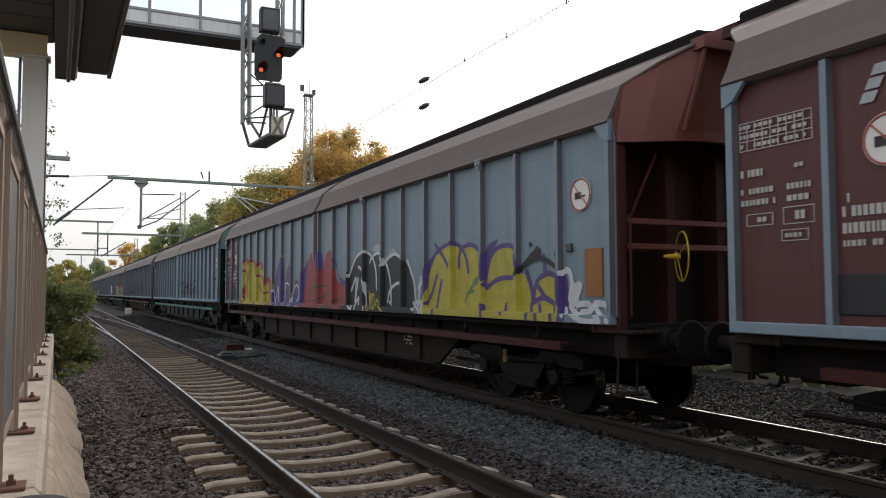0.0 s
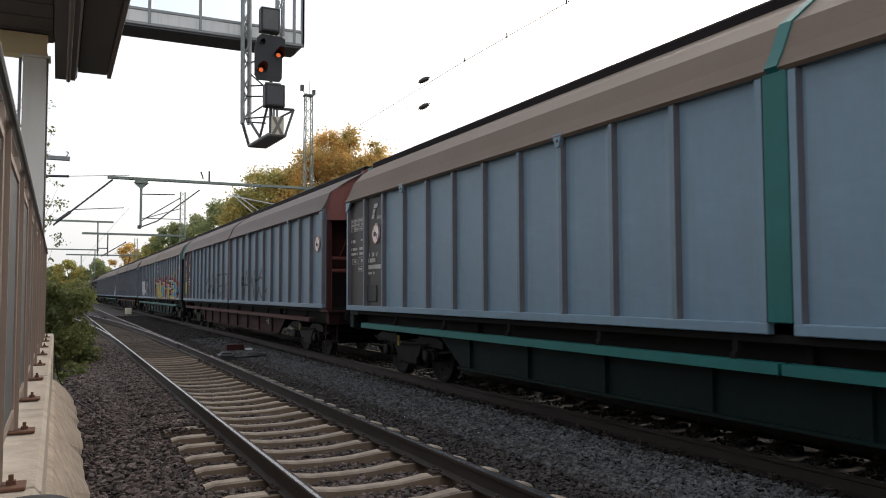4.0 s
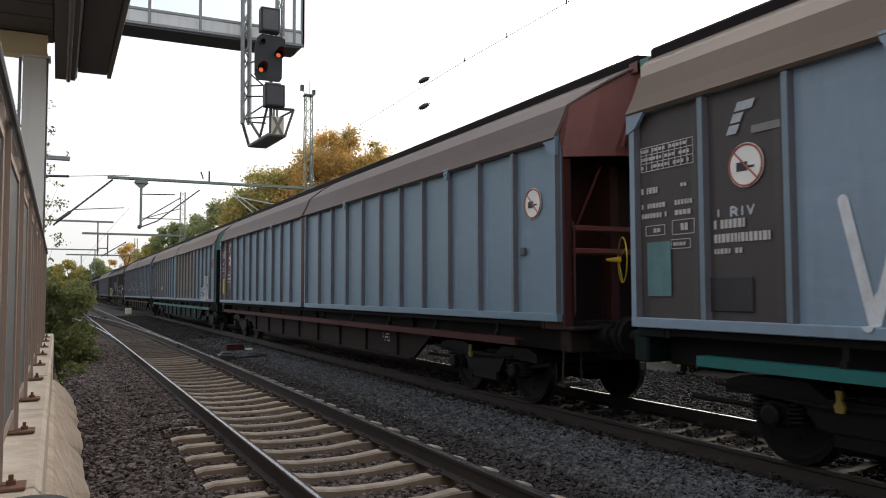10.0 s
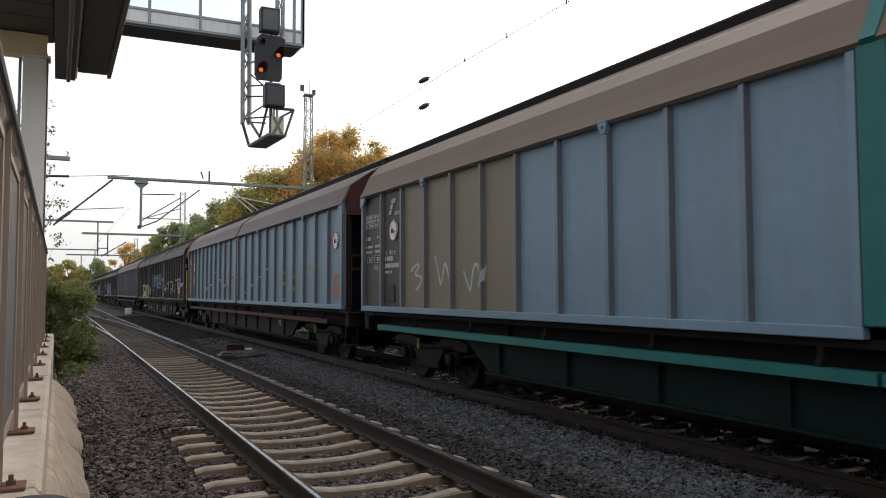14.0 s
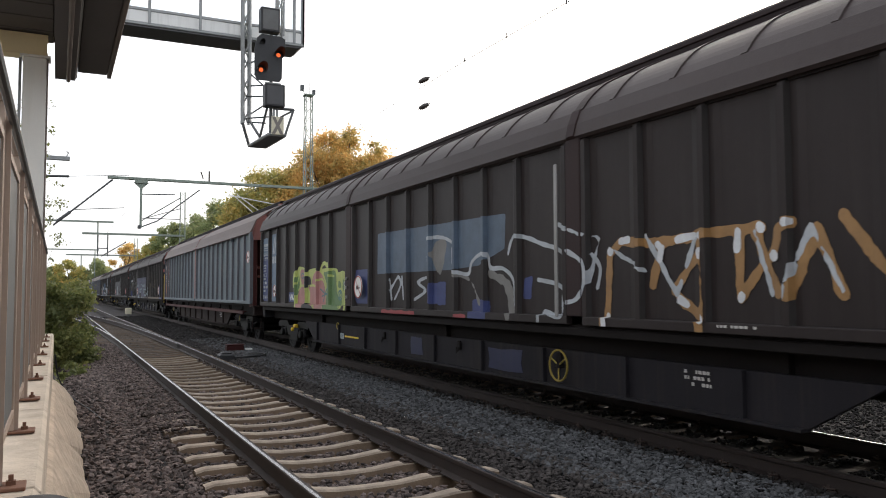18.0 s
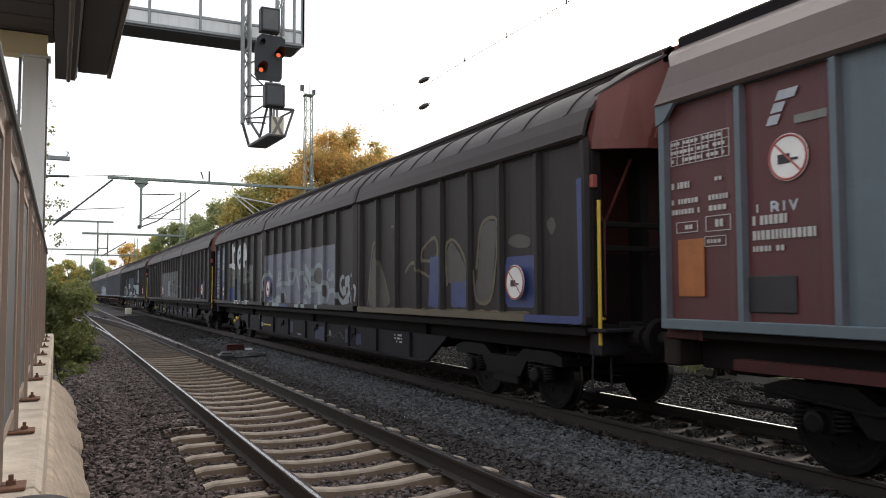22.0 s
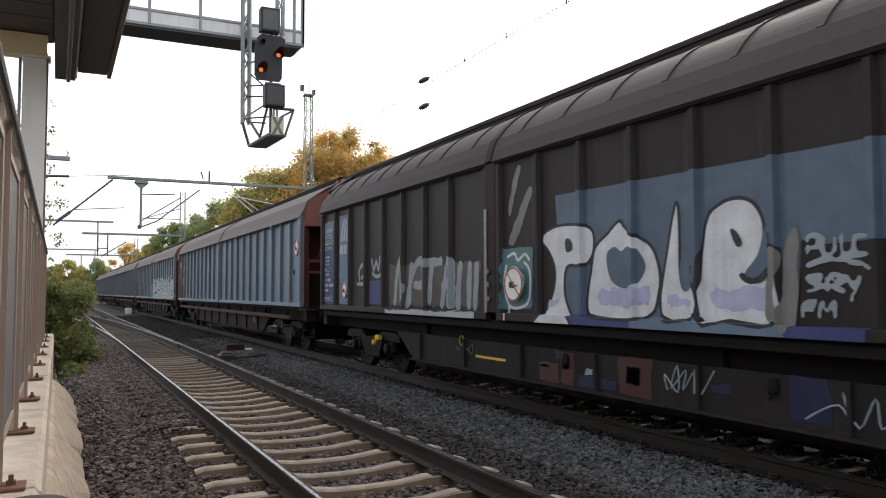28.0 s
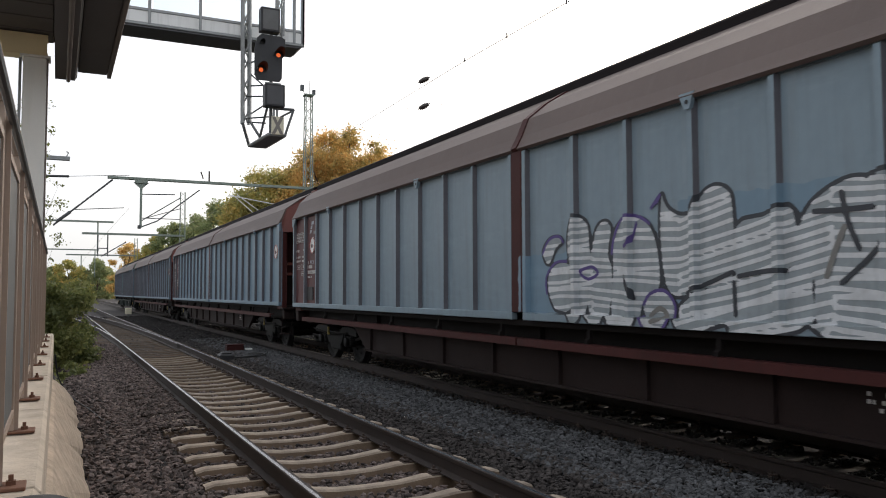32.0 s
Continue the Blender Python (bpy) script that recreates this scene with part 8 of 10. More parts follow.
spray(w6, "p_ink", "dark letter outlines", flow([[(2.76, 1.96), (2.78, 2.13), (2.71, 2.28), (2.56, 2.33), (2.46, 2.28), (2.41, 2.15), (2.41, 1.93), (2.44, 1.73), (2.49, 1.63)], [(2.46, 2.28), (2.36, 2.36), (2.25, 2.35), (2.18, 2.23), (2.16, 2.11), (2.19, 1.99), (2.23, 1.93)], [(2.16, 2.32), (1.99, 2.28), (1.86, 2.24), (1.75, 2.3), (1.67, 2.37), (1.64, 2.29)], [(3.08, 1.13), (3.06, 1.43), (2.98, 1.69), (2.87, 1.87), (2.74, 1.96), (2.64, 1.92), (2.57, 1.85)], [(2.75, 1.7), (2.66, 1.73), (2.55, 1.69), (2.46, 1.6), (2.42, 1.41), (2.42, 1.34)], [(2.5, 1.33), (2.48, 1.24), (2.51, 1.15)], [(2.34, 1.89), (2.25, 1.93), (2.18, 1.89), (2.15, 1.82)]]), 0.02, layer=2, res=0.02)
spray(w6, "p_ink", "dark letter outlines", flow([[(2.32, 1.64), (2.22, 1.69), (2.15, 1.72)], [(2.11, 1.63), (2.09, 1.44), (2.11, 1.28), (2.18, 1.17), (2.22, 1.23)], [(1.71, 1.54), (1.7, 1.47), (1.64, 1.46)]]), 0.02, layer=2, res=0.02)
spray(w6, "p_black", "black drop shadow of the letters", polys=[[(1.63, 2.3), (1.57, 2.28), (1.62, 1.89), (1.67, 1.84), (1.77, 1.84), (1.71, 1.74), (1.62, 1.58), (1.56, 1.41), (1.54, 1.33), (1.61, 1.33), (1.64, 1.45), (1.72, 1.63), (1.82, 1.83), (1.86, 1.89), (1.69, 1.89)], [(2.17, 1.87), (2.09, 1.86), (2.12, 1.63), (2.17, 1.67), (2.15, 1.75)], [(1.65, 1.32), (1.59, 1.32), (1.63, 1.14), (1.72, 1.15)]], layer=3, res=0.025)
spray(w6, "p_chalk", "thin white scrawls", flow([[(19.56, 1.92), (19.31, 2.02), (19.21, 1.99), (19.38, 1.86), (19.12, 1.8), (19.2, 1.66), (19.34, 1.6)], [(18.59, 2.14), (18.49, 1.92), (18.38, 1.68), (18.24, 2), (18.15, 1.91), (18.03, 1.65)], [(17.59, 1.86), (17.48, 1.69), (17.39, 1.59), (17.29, 1.9), (17.18, 1.96), (17.1, 1.84), (16.99, 1.64), (16.89, 1.93)]]), 0.024, layer=2, res=0.025)
tag(w6, "DERN", 2.93, 2.5, 1.41, 1.53, "p_ink", 0.013, 4, 5, 0.008)

# scuffed wagon with old faded paint
spray(w7, "p_pale", "pale faded patch", polys=[box4(12.85, 12.28, 1.36, 2.0)], layer=1, ragged=0.03)
spray(w7, "p_teal", "faded green patch", polys=[hump(12.85, 12.32, 1.75, 1.36)], layer=2, ragged=0.04)
spray(w7, "p_rust", "faded red spots", [[(12.55, 1.86), (12.54, 1.87)], [(12.74, 1.7), (12.73, 1.71)]], 0.13, layer=3)
spray(w7, "p_rust", "faded red stroke", [[(12.2, 2.06), (11.2, 2.1), (10.4, 1.98)], [(14.5, 2.36), (14.02, 2.34)], [(14.12, 1.45), (14.0, 2.2)]], 0.03, layer=1, ragged=0.025)
spray(w7, "p_pale", "pale scuffs", scrawl(17.6, 16.2, 1.4, 2.4, 5, 3) + scrawl(16.0, 12.9, 1.5, 2.6, 9, 8) + scrawl(10.5, 6.0, 1.4, 2.3, 11, 9), 0.016, layer=1, ragged=0.012)
spray(w7, "p_ink", "dark scuff", polys=[[(17.5, 1.9), (17.3, 2.35), (17.22, 2.05)]], layer=2, ragged=0.03)
spray(w7, "p_dullyellow", "faded yellow strokes", word("ZOZ", 5.2, 2.2, 1.4, 2.1, 0.5, 0, 3, 0.06), 0.03, layer=1, ragged=0.02)
spray(w7, "p_orange", "rusty rectangle", polys=[box4(0.75, 0.45, 1.4, 1.95)], layer=2, ragged=0.02)

# soot-dark wagons
for w_ in (w8, w10, w11, w12):
    board_pair(w_)
    u_, top_ = {w8: (8.03, 3.1), w10: (15.78, 3.12), w11: (7.72, 3.1), w12: (15.7, 2.72)}[w_]
    part("door_post", Shape().box(-SIDE - 0.03, -SIDE - 0.003, -0.032, 0.032, 1.26, top_, c=0.01), M["bare_post"], w_, "bare worn metal door post", at=(0, u_, 0))
    for v_ in (1.42, 1.62, 1.8):
        part("door_hook", Shape().box(-SIDE - 0.05, -SIDE - 0.01, -0.03, 0.03, v_, v_ + 0.07, c=0.012), M["bare_post"], w_, at=(0, 15.62, 0))
    sign_board(w_, 1.53, 1.68)
    if w_ is w10:
        spray(w_, "p_blue", "blue foot of the emblem board", polys=[box4(22.32, 21.56, 1.3, 1.95)], layer=3, name="emblem_board", res=0.06)
    sign_board(w_, 14.97, 1.66)
    part("yellow_line", Shape().box(-1.206, -1.2, 15.57, 16.43, 0.585, 0.62), M["yellow"], w_, "yellow painted line")
    part("pull_ring", Shape().ring((-1.22, 16.85, 0.81), 0.07, 0.013, "x", 20), M["old_yellow"], w_, "small yellow pull ring")
    for u_ in (14.1, 11.0, 8.3):
        part("lashing_bracket", Shape().box(-1.24, -1.2, -0.05, 0.05, 0.66, 0.8, c=0.015).tube([(-1.24, -0.04, 0.7), (-1.27, 0, 0.62), (-1.24, 0.04, 0.7)], 0.012, 6), M["frame_dark"], w_, at=(0, u_, 0))
    if w_ is not w12:
        plate_ = part("notice_plate", Shape().box(-1.206, -1.2, 16.5, 16.72, 0.54, 0.66), M["p_pale"], w_, "small white notice on the girder")
        part("notice_line", Shape().box(-1.209, -1.206, 16.54, 16.68, 0.57, 0.585).box(-1.209, -1.206, 16.54, 16.66, 0.61, 0.625), M["p_ink"], plate_)


def hand_wheel(w, u, z):
    """A spoked brake wheel in front of the girder."""
    wheel = part("hand_wheel", Shape().ring((-1.27, u, z), 0.19, 0.013, "x", 26), M["old_yellow"], w, "yellow hand-brake wheel on the girder")
    part("hub", Shape().lathe([(0, 0.035), (-0.08, 0.035), (-0.085, 0.0)], (-1.2, u, z), "x", 12), M["frame_dark"], wheel)
    for k in range(3):
        part("spoke", Shape().tube([(-1.265, u, z), (-1.27, u + 0.185 * math.cos(k * 2.094 + 0.5), z + 0.185 * math.sin(k * 2.094 + 0.5))], 0.01, 6), M["old_yellow"], wheel)


def girder_paint(w, material, seed, *boxes):
    """Worn patches of paint (u0, u1, z0, z1) on the girder."""
    r = random.Random(seed)
    for u0, u1, z0, z1 in boxes:
        ring_ = [(u0 + (u1 - u0) * q + r.uniform(-0.03, 0.03), z0 + (z1 - z0) * z + r.uniform(-0.015, 0.015)) for q, z in ((0, 0), (0.35, 0), (0.7, 0), (1, 0), (1, 0.5), (1, 1), (0.6, 1), (0.3, 1), (0, 1), (0, 0.5))]
        part("frame_paint", Shape().prism(ring_, -1.2045, -1.2005, "x"), M[material], w, "worn patch of paint on the girder")


hand_wheel(w8, 8.25, 0.65)
hand_wheel(w11, 15.0, 0.65)
girder_paint(w8, "p_navy", 1, (9.2, 10.1, 0.46, 0.76), (12.4, 12.9, 0.48, 0.78))
girder_paint(w10, "p_navy", 2, (10.24, 11.14, 0.43, 0.74), (8.62, 8.95, 0.46, 0.76), (7.93, 8.24, 0.47, 0.68), (13.13, 13.4, 0.5, 0.78))
girder_paint(w10, "p_smear", 3, (12.35, 12.7, 0.46, 0.5), (10.35, 10.55, 0.62, 0.65), (9.9, 10.05, 0.56, 0.68))
girder_paint(w11, "p_navy", 4, (13.95, 14.42, 0.47, 0.76), (8.76, 9.1, 0.56, 0.84), (6.0, 6.32, 0.58, 0.84), (12.9, 13.5, 0.52, 0.62))
girder_paint(w11, "p_pale", 5, (14.0, 14.2, 0.52, 0.62), (6.83, 7.2, 0.565, 0.61), (9.7, 9.9, 0.6, 0.67))
girder_paint(w11, "p_wine", 6, (11.2, 11.7, 0.56, 0.72), (10.3, 10.55, 0.68, 0.8))
girder_paint(w12, "p_wine", 7, (14.28, 14.74, 0.43, 0.66), (13.95, 14.24, 0.43, 0.82), (12.57, 13.1, 0.42, 0.84))
girder_paint(w12, "p_navy", 8, (13.17, 13.84, 0.44, 0.56), (10.45, 10.85, 0.46, 0.84), (14.24, 14.36, 0.72, 0.83), (11.5, 11.75, 0.6, 0.68))
girder_paint(w12, "p_pale", 9, (13.6, 13.72, 0.58, 0.66), (14.45, 14.7, 0.6, 0.625))
girder_paint(w12, "p_black", 10, (12.75, 12.98, 0.55, 0.74), (14.05, 14.2, 0.6, 0.74))


def girder_scrawl(w, u0, u1, z0, z1, n, seed, material):
    """A thin looping tag on the girder."""
    r = random.Random(seed)
    pts = [(-1.206, u0 + (u1 - u0) * k / n + r.uniform(-0.12, 0.12), z0 + (z1 - z0) * (0.75 * (k % 2) * r.uniform(0.3, 1.2) + r.uniform(0, 0.3))) for k in range(n + 1)]
    part("graffiti", Shape().tube(arc(pts, 4), 0.009, 5), M[material], w, "thin sprayed tag on the girder")


girder_scrawl(w12, 12.4, 11.76, 0.52, 0.8, 13, 3, "p_pale")
girder_scrawl(w12, 10.75, 9.2, 0.46, 0.74, 15, 4, "p_pale")
girder_scrawl(w12, 17.0, 16.55, 0.62, 0.78, 10, 14, "p_scrub")
girder_scrawl(w4, 14.5, 13.9, 0.5, 0.68, 9, 5, "p_pale")
girder_scrawl(w10, 10.2, 9.0, 0.5, 0.7, 9, 6, "p_scrub")

spray(w8, "p_brass", "brassy gold letter strokes", [[(7.19, 1.09), (7.12, 1.97), (6.92, 2.1), (6.35, 2.04)], [(6.41, 2.06), (6.29, 2.04), (6.38, 1.76), (6.42, 1.62)], [(6.35, 2.04), (5.75, 2.1), (5.05, 2.12)], [(5.77, 2.07), (5.73, 1.7), (5.72, 1.16)], [(5.77, 1.93), (6.12, 1.56), (5.96, 1.43), (5.71, 1.3)], [(5.3, 2.11), (5.29, 1.79), (5.27, 1.51), (5.08, 1.73), (4.92, 1.87), (4.84, 2.09), (4.72, 2.14)]], 0.05, layer=2, ragged=0.03)
spray(w8, "p_brass", "brassy gold letter strokes", [[(4.74, 1.53), (4.48, 2.07), (4.26, 1.53)], [(4.24, 2.15), (3.91, 1.74), (3.63, 1.53)], [(3.63, 1.53), (3.51, 2.17), (1.69, 2.21)], [(2.79, 2.16), (2.61, 1.72), (2.48, 1.34)], [(1.78, 2.17), (2.09, 1.89), (2.47, 1.7), (1.94, 1.33)], [(5.11, 2.09), (4.87, 1.53)]], 0.05, layer=2, ragged=0.03)
spray(w8, "p_white", "white glints on the letters", [[(7.12, 2), (7.1, 1.99)], [(6.35, 2.04), (6.34, 2.03)], [(5.75, 2.1), (5.75, 2.09)], [(5.05, 2.12), (5.04, 2.11)], [(5.71, 1.3), (5.7, 1.29)], [(5.27, 1.51), (5.27, 1.5)], [(4.91, 1.87), (4.9, 1.86)], [(4.73, 2.14), (4.73, 2.13)], [(7.15, 1.29), (7.14, 1.19)], [(5.77, 1.93), (5.76, 1.91)], [(6.03, 1.48), (5.94, 1.43)], [(5.3, 2.09), (5.31, 1.94)], [(6.29, 1.99), (6.32, 1.88)], [(6.92, 2.1), (6.81, 2.11)], [(6.06, 2.07), (5.83, 2.09)]], 0.042, layer=4, ragged=0.02)
spray(w8, "p_chalk", "chalky edges of the letters", [[(4.8, 1.5), (4.54, 2.1), (4.26, 1.55)], [(3.63, 1.55), (3.56, 2.19), (1.69, 2.23)], [(2.74, 2.16), (2.56, 1.72)], [(1.73, 2.17), (2, 1.9)], [(5.11, 2.09), (4.93, 1.53)], [(8.17, 2.39), (7.31, 2.16), (7.52, 1.52)], [(6.52, 2.14), (6.08, 1.53), (5.79, 2.11)], [(7.11, 2.03), (6.52, 1.77)]], 0.022, layer=3, ragged=0.03)
spray(w8, "p_slate", "blue-grey overpainted stretch", polys=[[(14.13, 2.67), (9.37, 2.63), (9.4, 2.15), (9.76, 2.05), (10.13, 1.94), (11, 1.9), (14.15, 1.9)]], layer=1)
spray(w8, "p_chalk", "white sprayed arcs", flow([[(11.89, 1.94), (11.85, 2.37), (11.48, 2.44), (10.98, 2.33), (10.84, 2.14), (10.91, 1.88)], [(10.91, 1.88), (10.45, 1.82), (10.35, 1.99), (10.09, 2.1), (9.84, 2.08), (9.77, 1.89), (9.46, 1.88), (9.17, 1.72), (9.12, 1.38)], [(9.3, 2.07), (9.17, 2.29), (8.86, 2.27), (8.46, 2.16), (8.16, 2.09), (7.98, 2.01)], [(7.84, 2.04), (7.54, 1.91), (7.5, 1.66), (7.63, 1.47), (7.85, 1.43)], [(8.56, 1.71), (8.01, 1.6), (7.97, 1.26), (8.42, 1.31), (8.45, 1.13)], [(13.48, 1.79), (13.41, 1.43)], [(13.48, 1.58), (13.13, 1.83), (13.01, 1.68), (13.28, 1.43)], [(12.95, 1.83), (12.89, 1.43)], [(12.41, 1.43), (11.95, 1.58), (12.28, 1.72), (11.83, 1.81)]]), 0.028, layer=3, ragged=0.01)
spray(w8, "p_chalk", "white sprayed arcs", flow([[(7.43, 1.98), (7.29, 1.82), (7.35, 1.6)]]), 0.028, layer=3, ragged=0.01)
spray(w8, "p_smear", "grey sprayed arches", polys=rounded([[(11, 1.88), (10.45, 1.78), (10.12, 1.45), (10.16, 1.37), (10.37, 1.7), (10.91, 1.79)], [(9.77, 1.86), (9.25, 1.68), (9.13, 1.23), (9.27, 1.23), (9.4, 1.61), (9.81, 1.75)], [(11.4, 1.84), (11.18, 2.33), (11.48, 2.39), (11.7, 2.17)]]), layer=2, ragged=0.04)
spray(w8, "p_red", "red foot band", polys=[[(13.74, 1.24), (12.25, 1.23), (12.26, 1.09), (13.74, 1.11)], [(10.8, 1.22), (10.39, 1.22), (10.4, 1.08), (10.81, 1.1)]], layer=1, ragged=0.02)
spray(w8, "p_blue", "blue paint patches", polys=[[(10.33, 1.45), (9.79, 1.44), (9.81, 1.09), (10.34, 1.09)], [(8.89, 1.75), (8.71, 1.75), (8.73, 1.46), (8.9, 1.46)], [(11.72, 1.71), (11.21, 1.71), (11.22, 1.35), (11.74, 1.36)]], layer=1, ragged=0.03)
spray(w8, "p_lime", "yellow-green outline of the bubbles", polys=rounded([[(20.12, 1.78), (20.07, 2.02), (19.9, 2.09), (19.71, 2.05), (19.58, 2.16), (19.42, 2.18), (18.85, 2.1), (18.83, 1.97), (18.65, 2.08), (18.39, 2.1), (18.14, 2.11), (17.96, 2.08), (17.79, 2.03), (17.62, 2.08), (16.63, 2.06), (16.5, 1.97), (16.05, 1.98), (16.05, 1.65), (16.07, 1.25), (16.23, 1.22), (16.36, 1.1), (17.37, 1.09), (17.69, 1.09), (18.02, 1.15), (18.14, 1.1), (18.9, 1.19), (19.19, 1.1), (19.64, 1.14), (19.7, 1.34), (19.85, 1.61), (20.09, 1.69)]]), grow=0.02, layer=1)
spray(w8, "p_lime", "yellow-green hooks", flow([[(16.04, 1.58), (15.92, 1.54), (15.83, 1.4), (15.83, 1.24), (15.9, 1.1), (16, 1.08)], [(17.71, 2.08), (17.61, 2.19), (17.45, 2.22), (17.29, 2.17), (17.24, 2.07)], [(17.33, 2.17), (17.19, 2.19), (17.08, 2.12), (17.06, 2.03)]]), 0.045, layer=1)
spray(w8, "p_pink", "pink bubble fill", polys=rounded([[(19.38, 2.13), (18.89, 2.07), (18.98, 1.83), (18.78, 1.68), (18.76, 1.28), (18.97, 1.24), (19.26, 1.12), (19.56, 1.13), (19.62, 1.38), (19.53, 1.61), (19.3, 1.72), (19.44, 1.92)], [(18.45, 1.75), (18.33, 1.95), (18.14, 2.05), (17.96, 2.08), (17.73, 2.03), (17.47, 1.86), (17.35, 1.66), (17.34, 1.28), (17.42, 1.12), (17.69, 1.08), (17.91, 1.13), (18.04, 1.26), (18.07, 1.67)], [(18.67, 1.71), (18.1, 1.68), (18.11, 1.26), (18.57, 1.26), (18.59, 1.53)]]), grow=-0.01, layer=2)
spray(w8, "p_green", "green bubble fill", polys=rounded([[(17.51, 2.02), (17.05, 2.03), (16.63, 2.03), (16.56, 1.77), (16.5, 1.53), (16.22, 1.39), (16.12, 1.31), (16.29, 1.14), (16.79, 1.12), (17.33, 1.12), (17.27, 1.66), (17.42, 1.89)], [(16.55, 1.75), (16.39, 1.81), (16.27, 1.76), (16.25, 1.65), (16.47, 1.64)], [(16.17, 1.8), (16.06, 1.83), (16.07, 1.6), (16.16, 1.59)], [(19.75, 1.91), (19.5, 1.95), (19.49, 1.62), (19.68, 1.47), (19.79, 1.69)]]), grow=-0.01, layer=3)
spray(w8, "p_black", "dark gaps in the bubbles", polys=rounded([[(18.89, 1.9), (18.72, 1.95), (18.53, 1.89), (18.47, 1.71), (18.71, 1.68), (18.79, 1.64), (18.93, 1.75)], [(19.07, 1.15), (18.83, 1.3), (18.16, 1.22), (18.14, 1.12), (18.51, 1.15)]]), layer=3)
spray(w8, "p_lime", "yellow-green inner lines", flow([[(19.88, 1.97), (19.68, 2.02), (19.56, 1.91), (19.66, 1.78), (19.85, 1.82), (19.88, 1.95)], [(19.56, 1.61), (19.3, 1.72), (19.01, 1.7), (18.77, 1.64)], [(17.92, 1.82), (17.63, 1.86), (17.43, 1.76), (17.34, 1.6)], [(17.21, 1.94), (16.96, 1.93), (16.73, 1.91)], [(18.67, 1.71), (18.08, 1.68), (18.06, 1.26)], [(16.56, 1.76), (16.49, 1.65), (16.32, 1.6), (16.17, 1.42), (16.22, 1.23)], [(16.24, 1.98), (16.13, 1.94), (16.25, 1.91), (16.34, 1.95)], [(18.03, 1.67), (17.95, 1.87), (18.08, 2.01)], [(16.63, 2.01), (16.47, 1.83), (16.53, 1.59)]]), 0.026, layer=4)
spray(w8, "p_teal", "pale star and spiral", flow([[(17.71, 1.63), (17.39, 1.53), (17.07, 1.47)], [(17.03, 1.74), (17.28, 1.61), (17.51, 1.34)], [(17.61, 1.46), (17.06, 1.56)], [(16.31, 1.6), (16.2, 1.54), (16.21, 1.42), (16.32, 1.39), (16.44, 1.44), (16.43, 1.55), (16.31, 1.59)], [(16.31, 1.55), (16.25, 1.5), (16.3, 1.44), (16.37, 1.48), (16.31, 1.54)], [(19.34, 1.98), (19.21, 2.03), (19.08, 1.97), (19.17, 1.9), (19.29, 1.93)]]), 0.018, layer=5, res=0.025)
spray(w8, "p_blue", "blue squares with a white scribble", polys=[[(20.48, 1.56), (19.8, 1.56), (19.81, 1.32), (20.49, 1.3)]], layer=1)
spray(w8, "p_white", "short white strokes", flow([[(16.05, 1.75), (15.83, 1.73)], [(15.98, 1.89), (16, 1.62)], [(20.38, 1.49), (20.31, 1.37), (20.24, 1.49), (20.17, 1.37)], [(20.07, 1.5), (20.14, 1.42), (20.01, 1.37)]]), 0.03, layer=5, res=0.025)
tag(w8, "PFIFFI", 1.02, 0.26, 1.86, 2.02, "p_white", 0.014, 3, 3, 0.008)
tag(w8, "USS!", 0.74, 0.26, 1.45, 1.62, "p_white", 0.014, 3, 4, 0.008)

spray(w10, "p_lilac", "lilac-grey overpainted stretch", polys=[box4(15.45, 9.05, 1.28, 2.62)], layer=1)
spray(w10, "p_gold", "gold sprayed letter edges", flow([[(7.19, 1.31), (6.98, 2.3), (6.79, 2.51), (6.57, 2.12), (6.29, 1.79), (6.08, 1.37)], [(5.98, 2.75), (5.72, 2.63), (5.73, 1.48)], [(5.34, 1.9), (5.04, 2.06), (4.69, 1.91), (4.32, 1.79)], [(4.64, 2.08), (4.59, 2.28), (4.12, 2.44), (4.07, 2.09), (4.6, 2.08)], [(3.68, 1.66), (3.72, 2.24), (3.52, 2.37), (3.24, 2.22), (3.05, 1.94), (3.06, 1.66)], [(2.72, 1.9), (2.6, 2.49), (2.27, 2.61), (2.11, 2.47), (2.18, 1.92), (2.33, 1.45), (2.72, 1.43), (2.81, 1.86)]]), 0.026, layer=2, ragged=0.012)
spray(w10, "p_mud", "dull brown sprayed fill", polys=rounded([[(7.12, 1.31), (6.92, 2.29), (6.73, 2.39), (6.29, 1.79), (6.08, 1.34)], [(2.68, 1.94), (2.57, 2.47), (2.27, 2.57), (2.15, 2.46), (2.21, 1.93), (2.36, 1.45), (2.72, 1.45)], [(3.66, 1.71), (3.68, 2.19), (3.5, 2.32), (3.09, 1.94), (3.1, 1.7)], [(1.82, 2.22), (1.64, 2.32), (1.32, 2.27), (1.29, 2.15), (1.54, 2.13)], [(0.88, 2.41), (0.78, 2.48), (0.71, 2.37), (0.8, 2.23)]]), layer=1, ragged=0.03)
spray(w10, "p_blue", "blue paint patches", polys=[[(4.31, 2.13), (3.95, 2.13), (4.02, 1.3), (4.38, 1.32)], [(3.55, 1.7), (3.02, 1.72), (3.04, 1.32), (3.56, 1.33)]], layer=3, ragged=0.02)
spray(w10, "p_gold", "gold foot band", polys=[[(7.57, 1.27), (1.31, 1.3), (1.32, 1.17), (7.57, 1.12)]], layer=1, ragged=0.02)
spray(w10, "p_blue", "blue stripe down the end post", polys=[[(0.27, 2.89), (0.05, 2.88), (0.06, 1.19), (0.24, 1.17)], [(1.32, 1.27), (0.12, 1.27), (0.11, 1.18), (1.32, 1.17)]], layer=2)
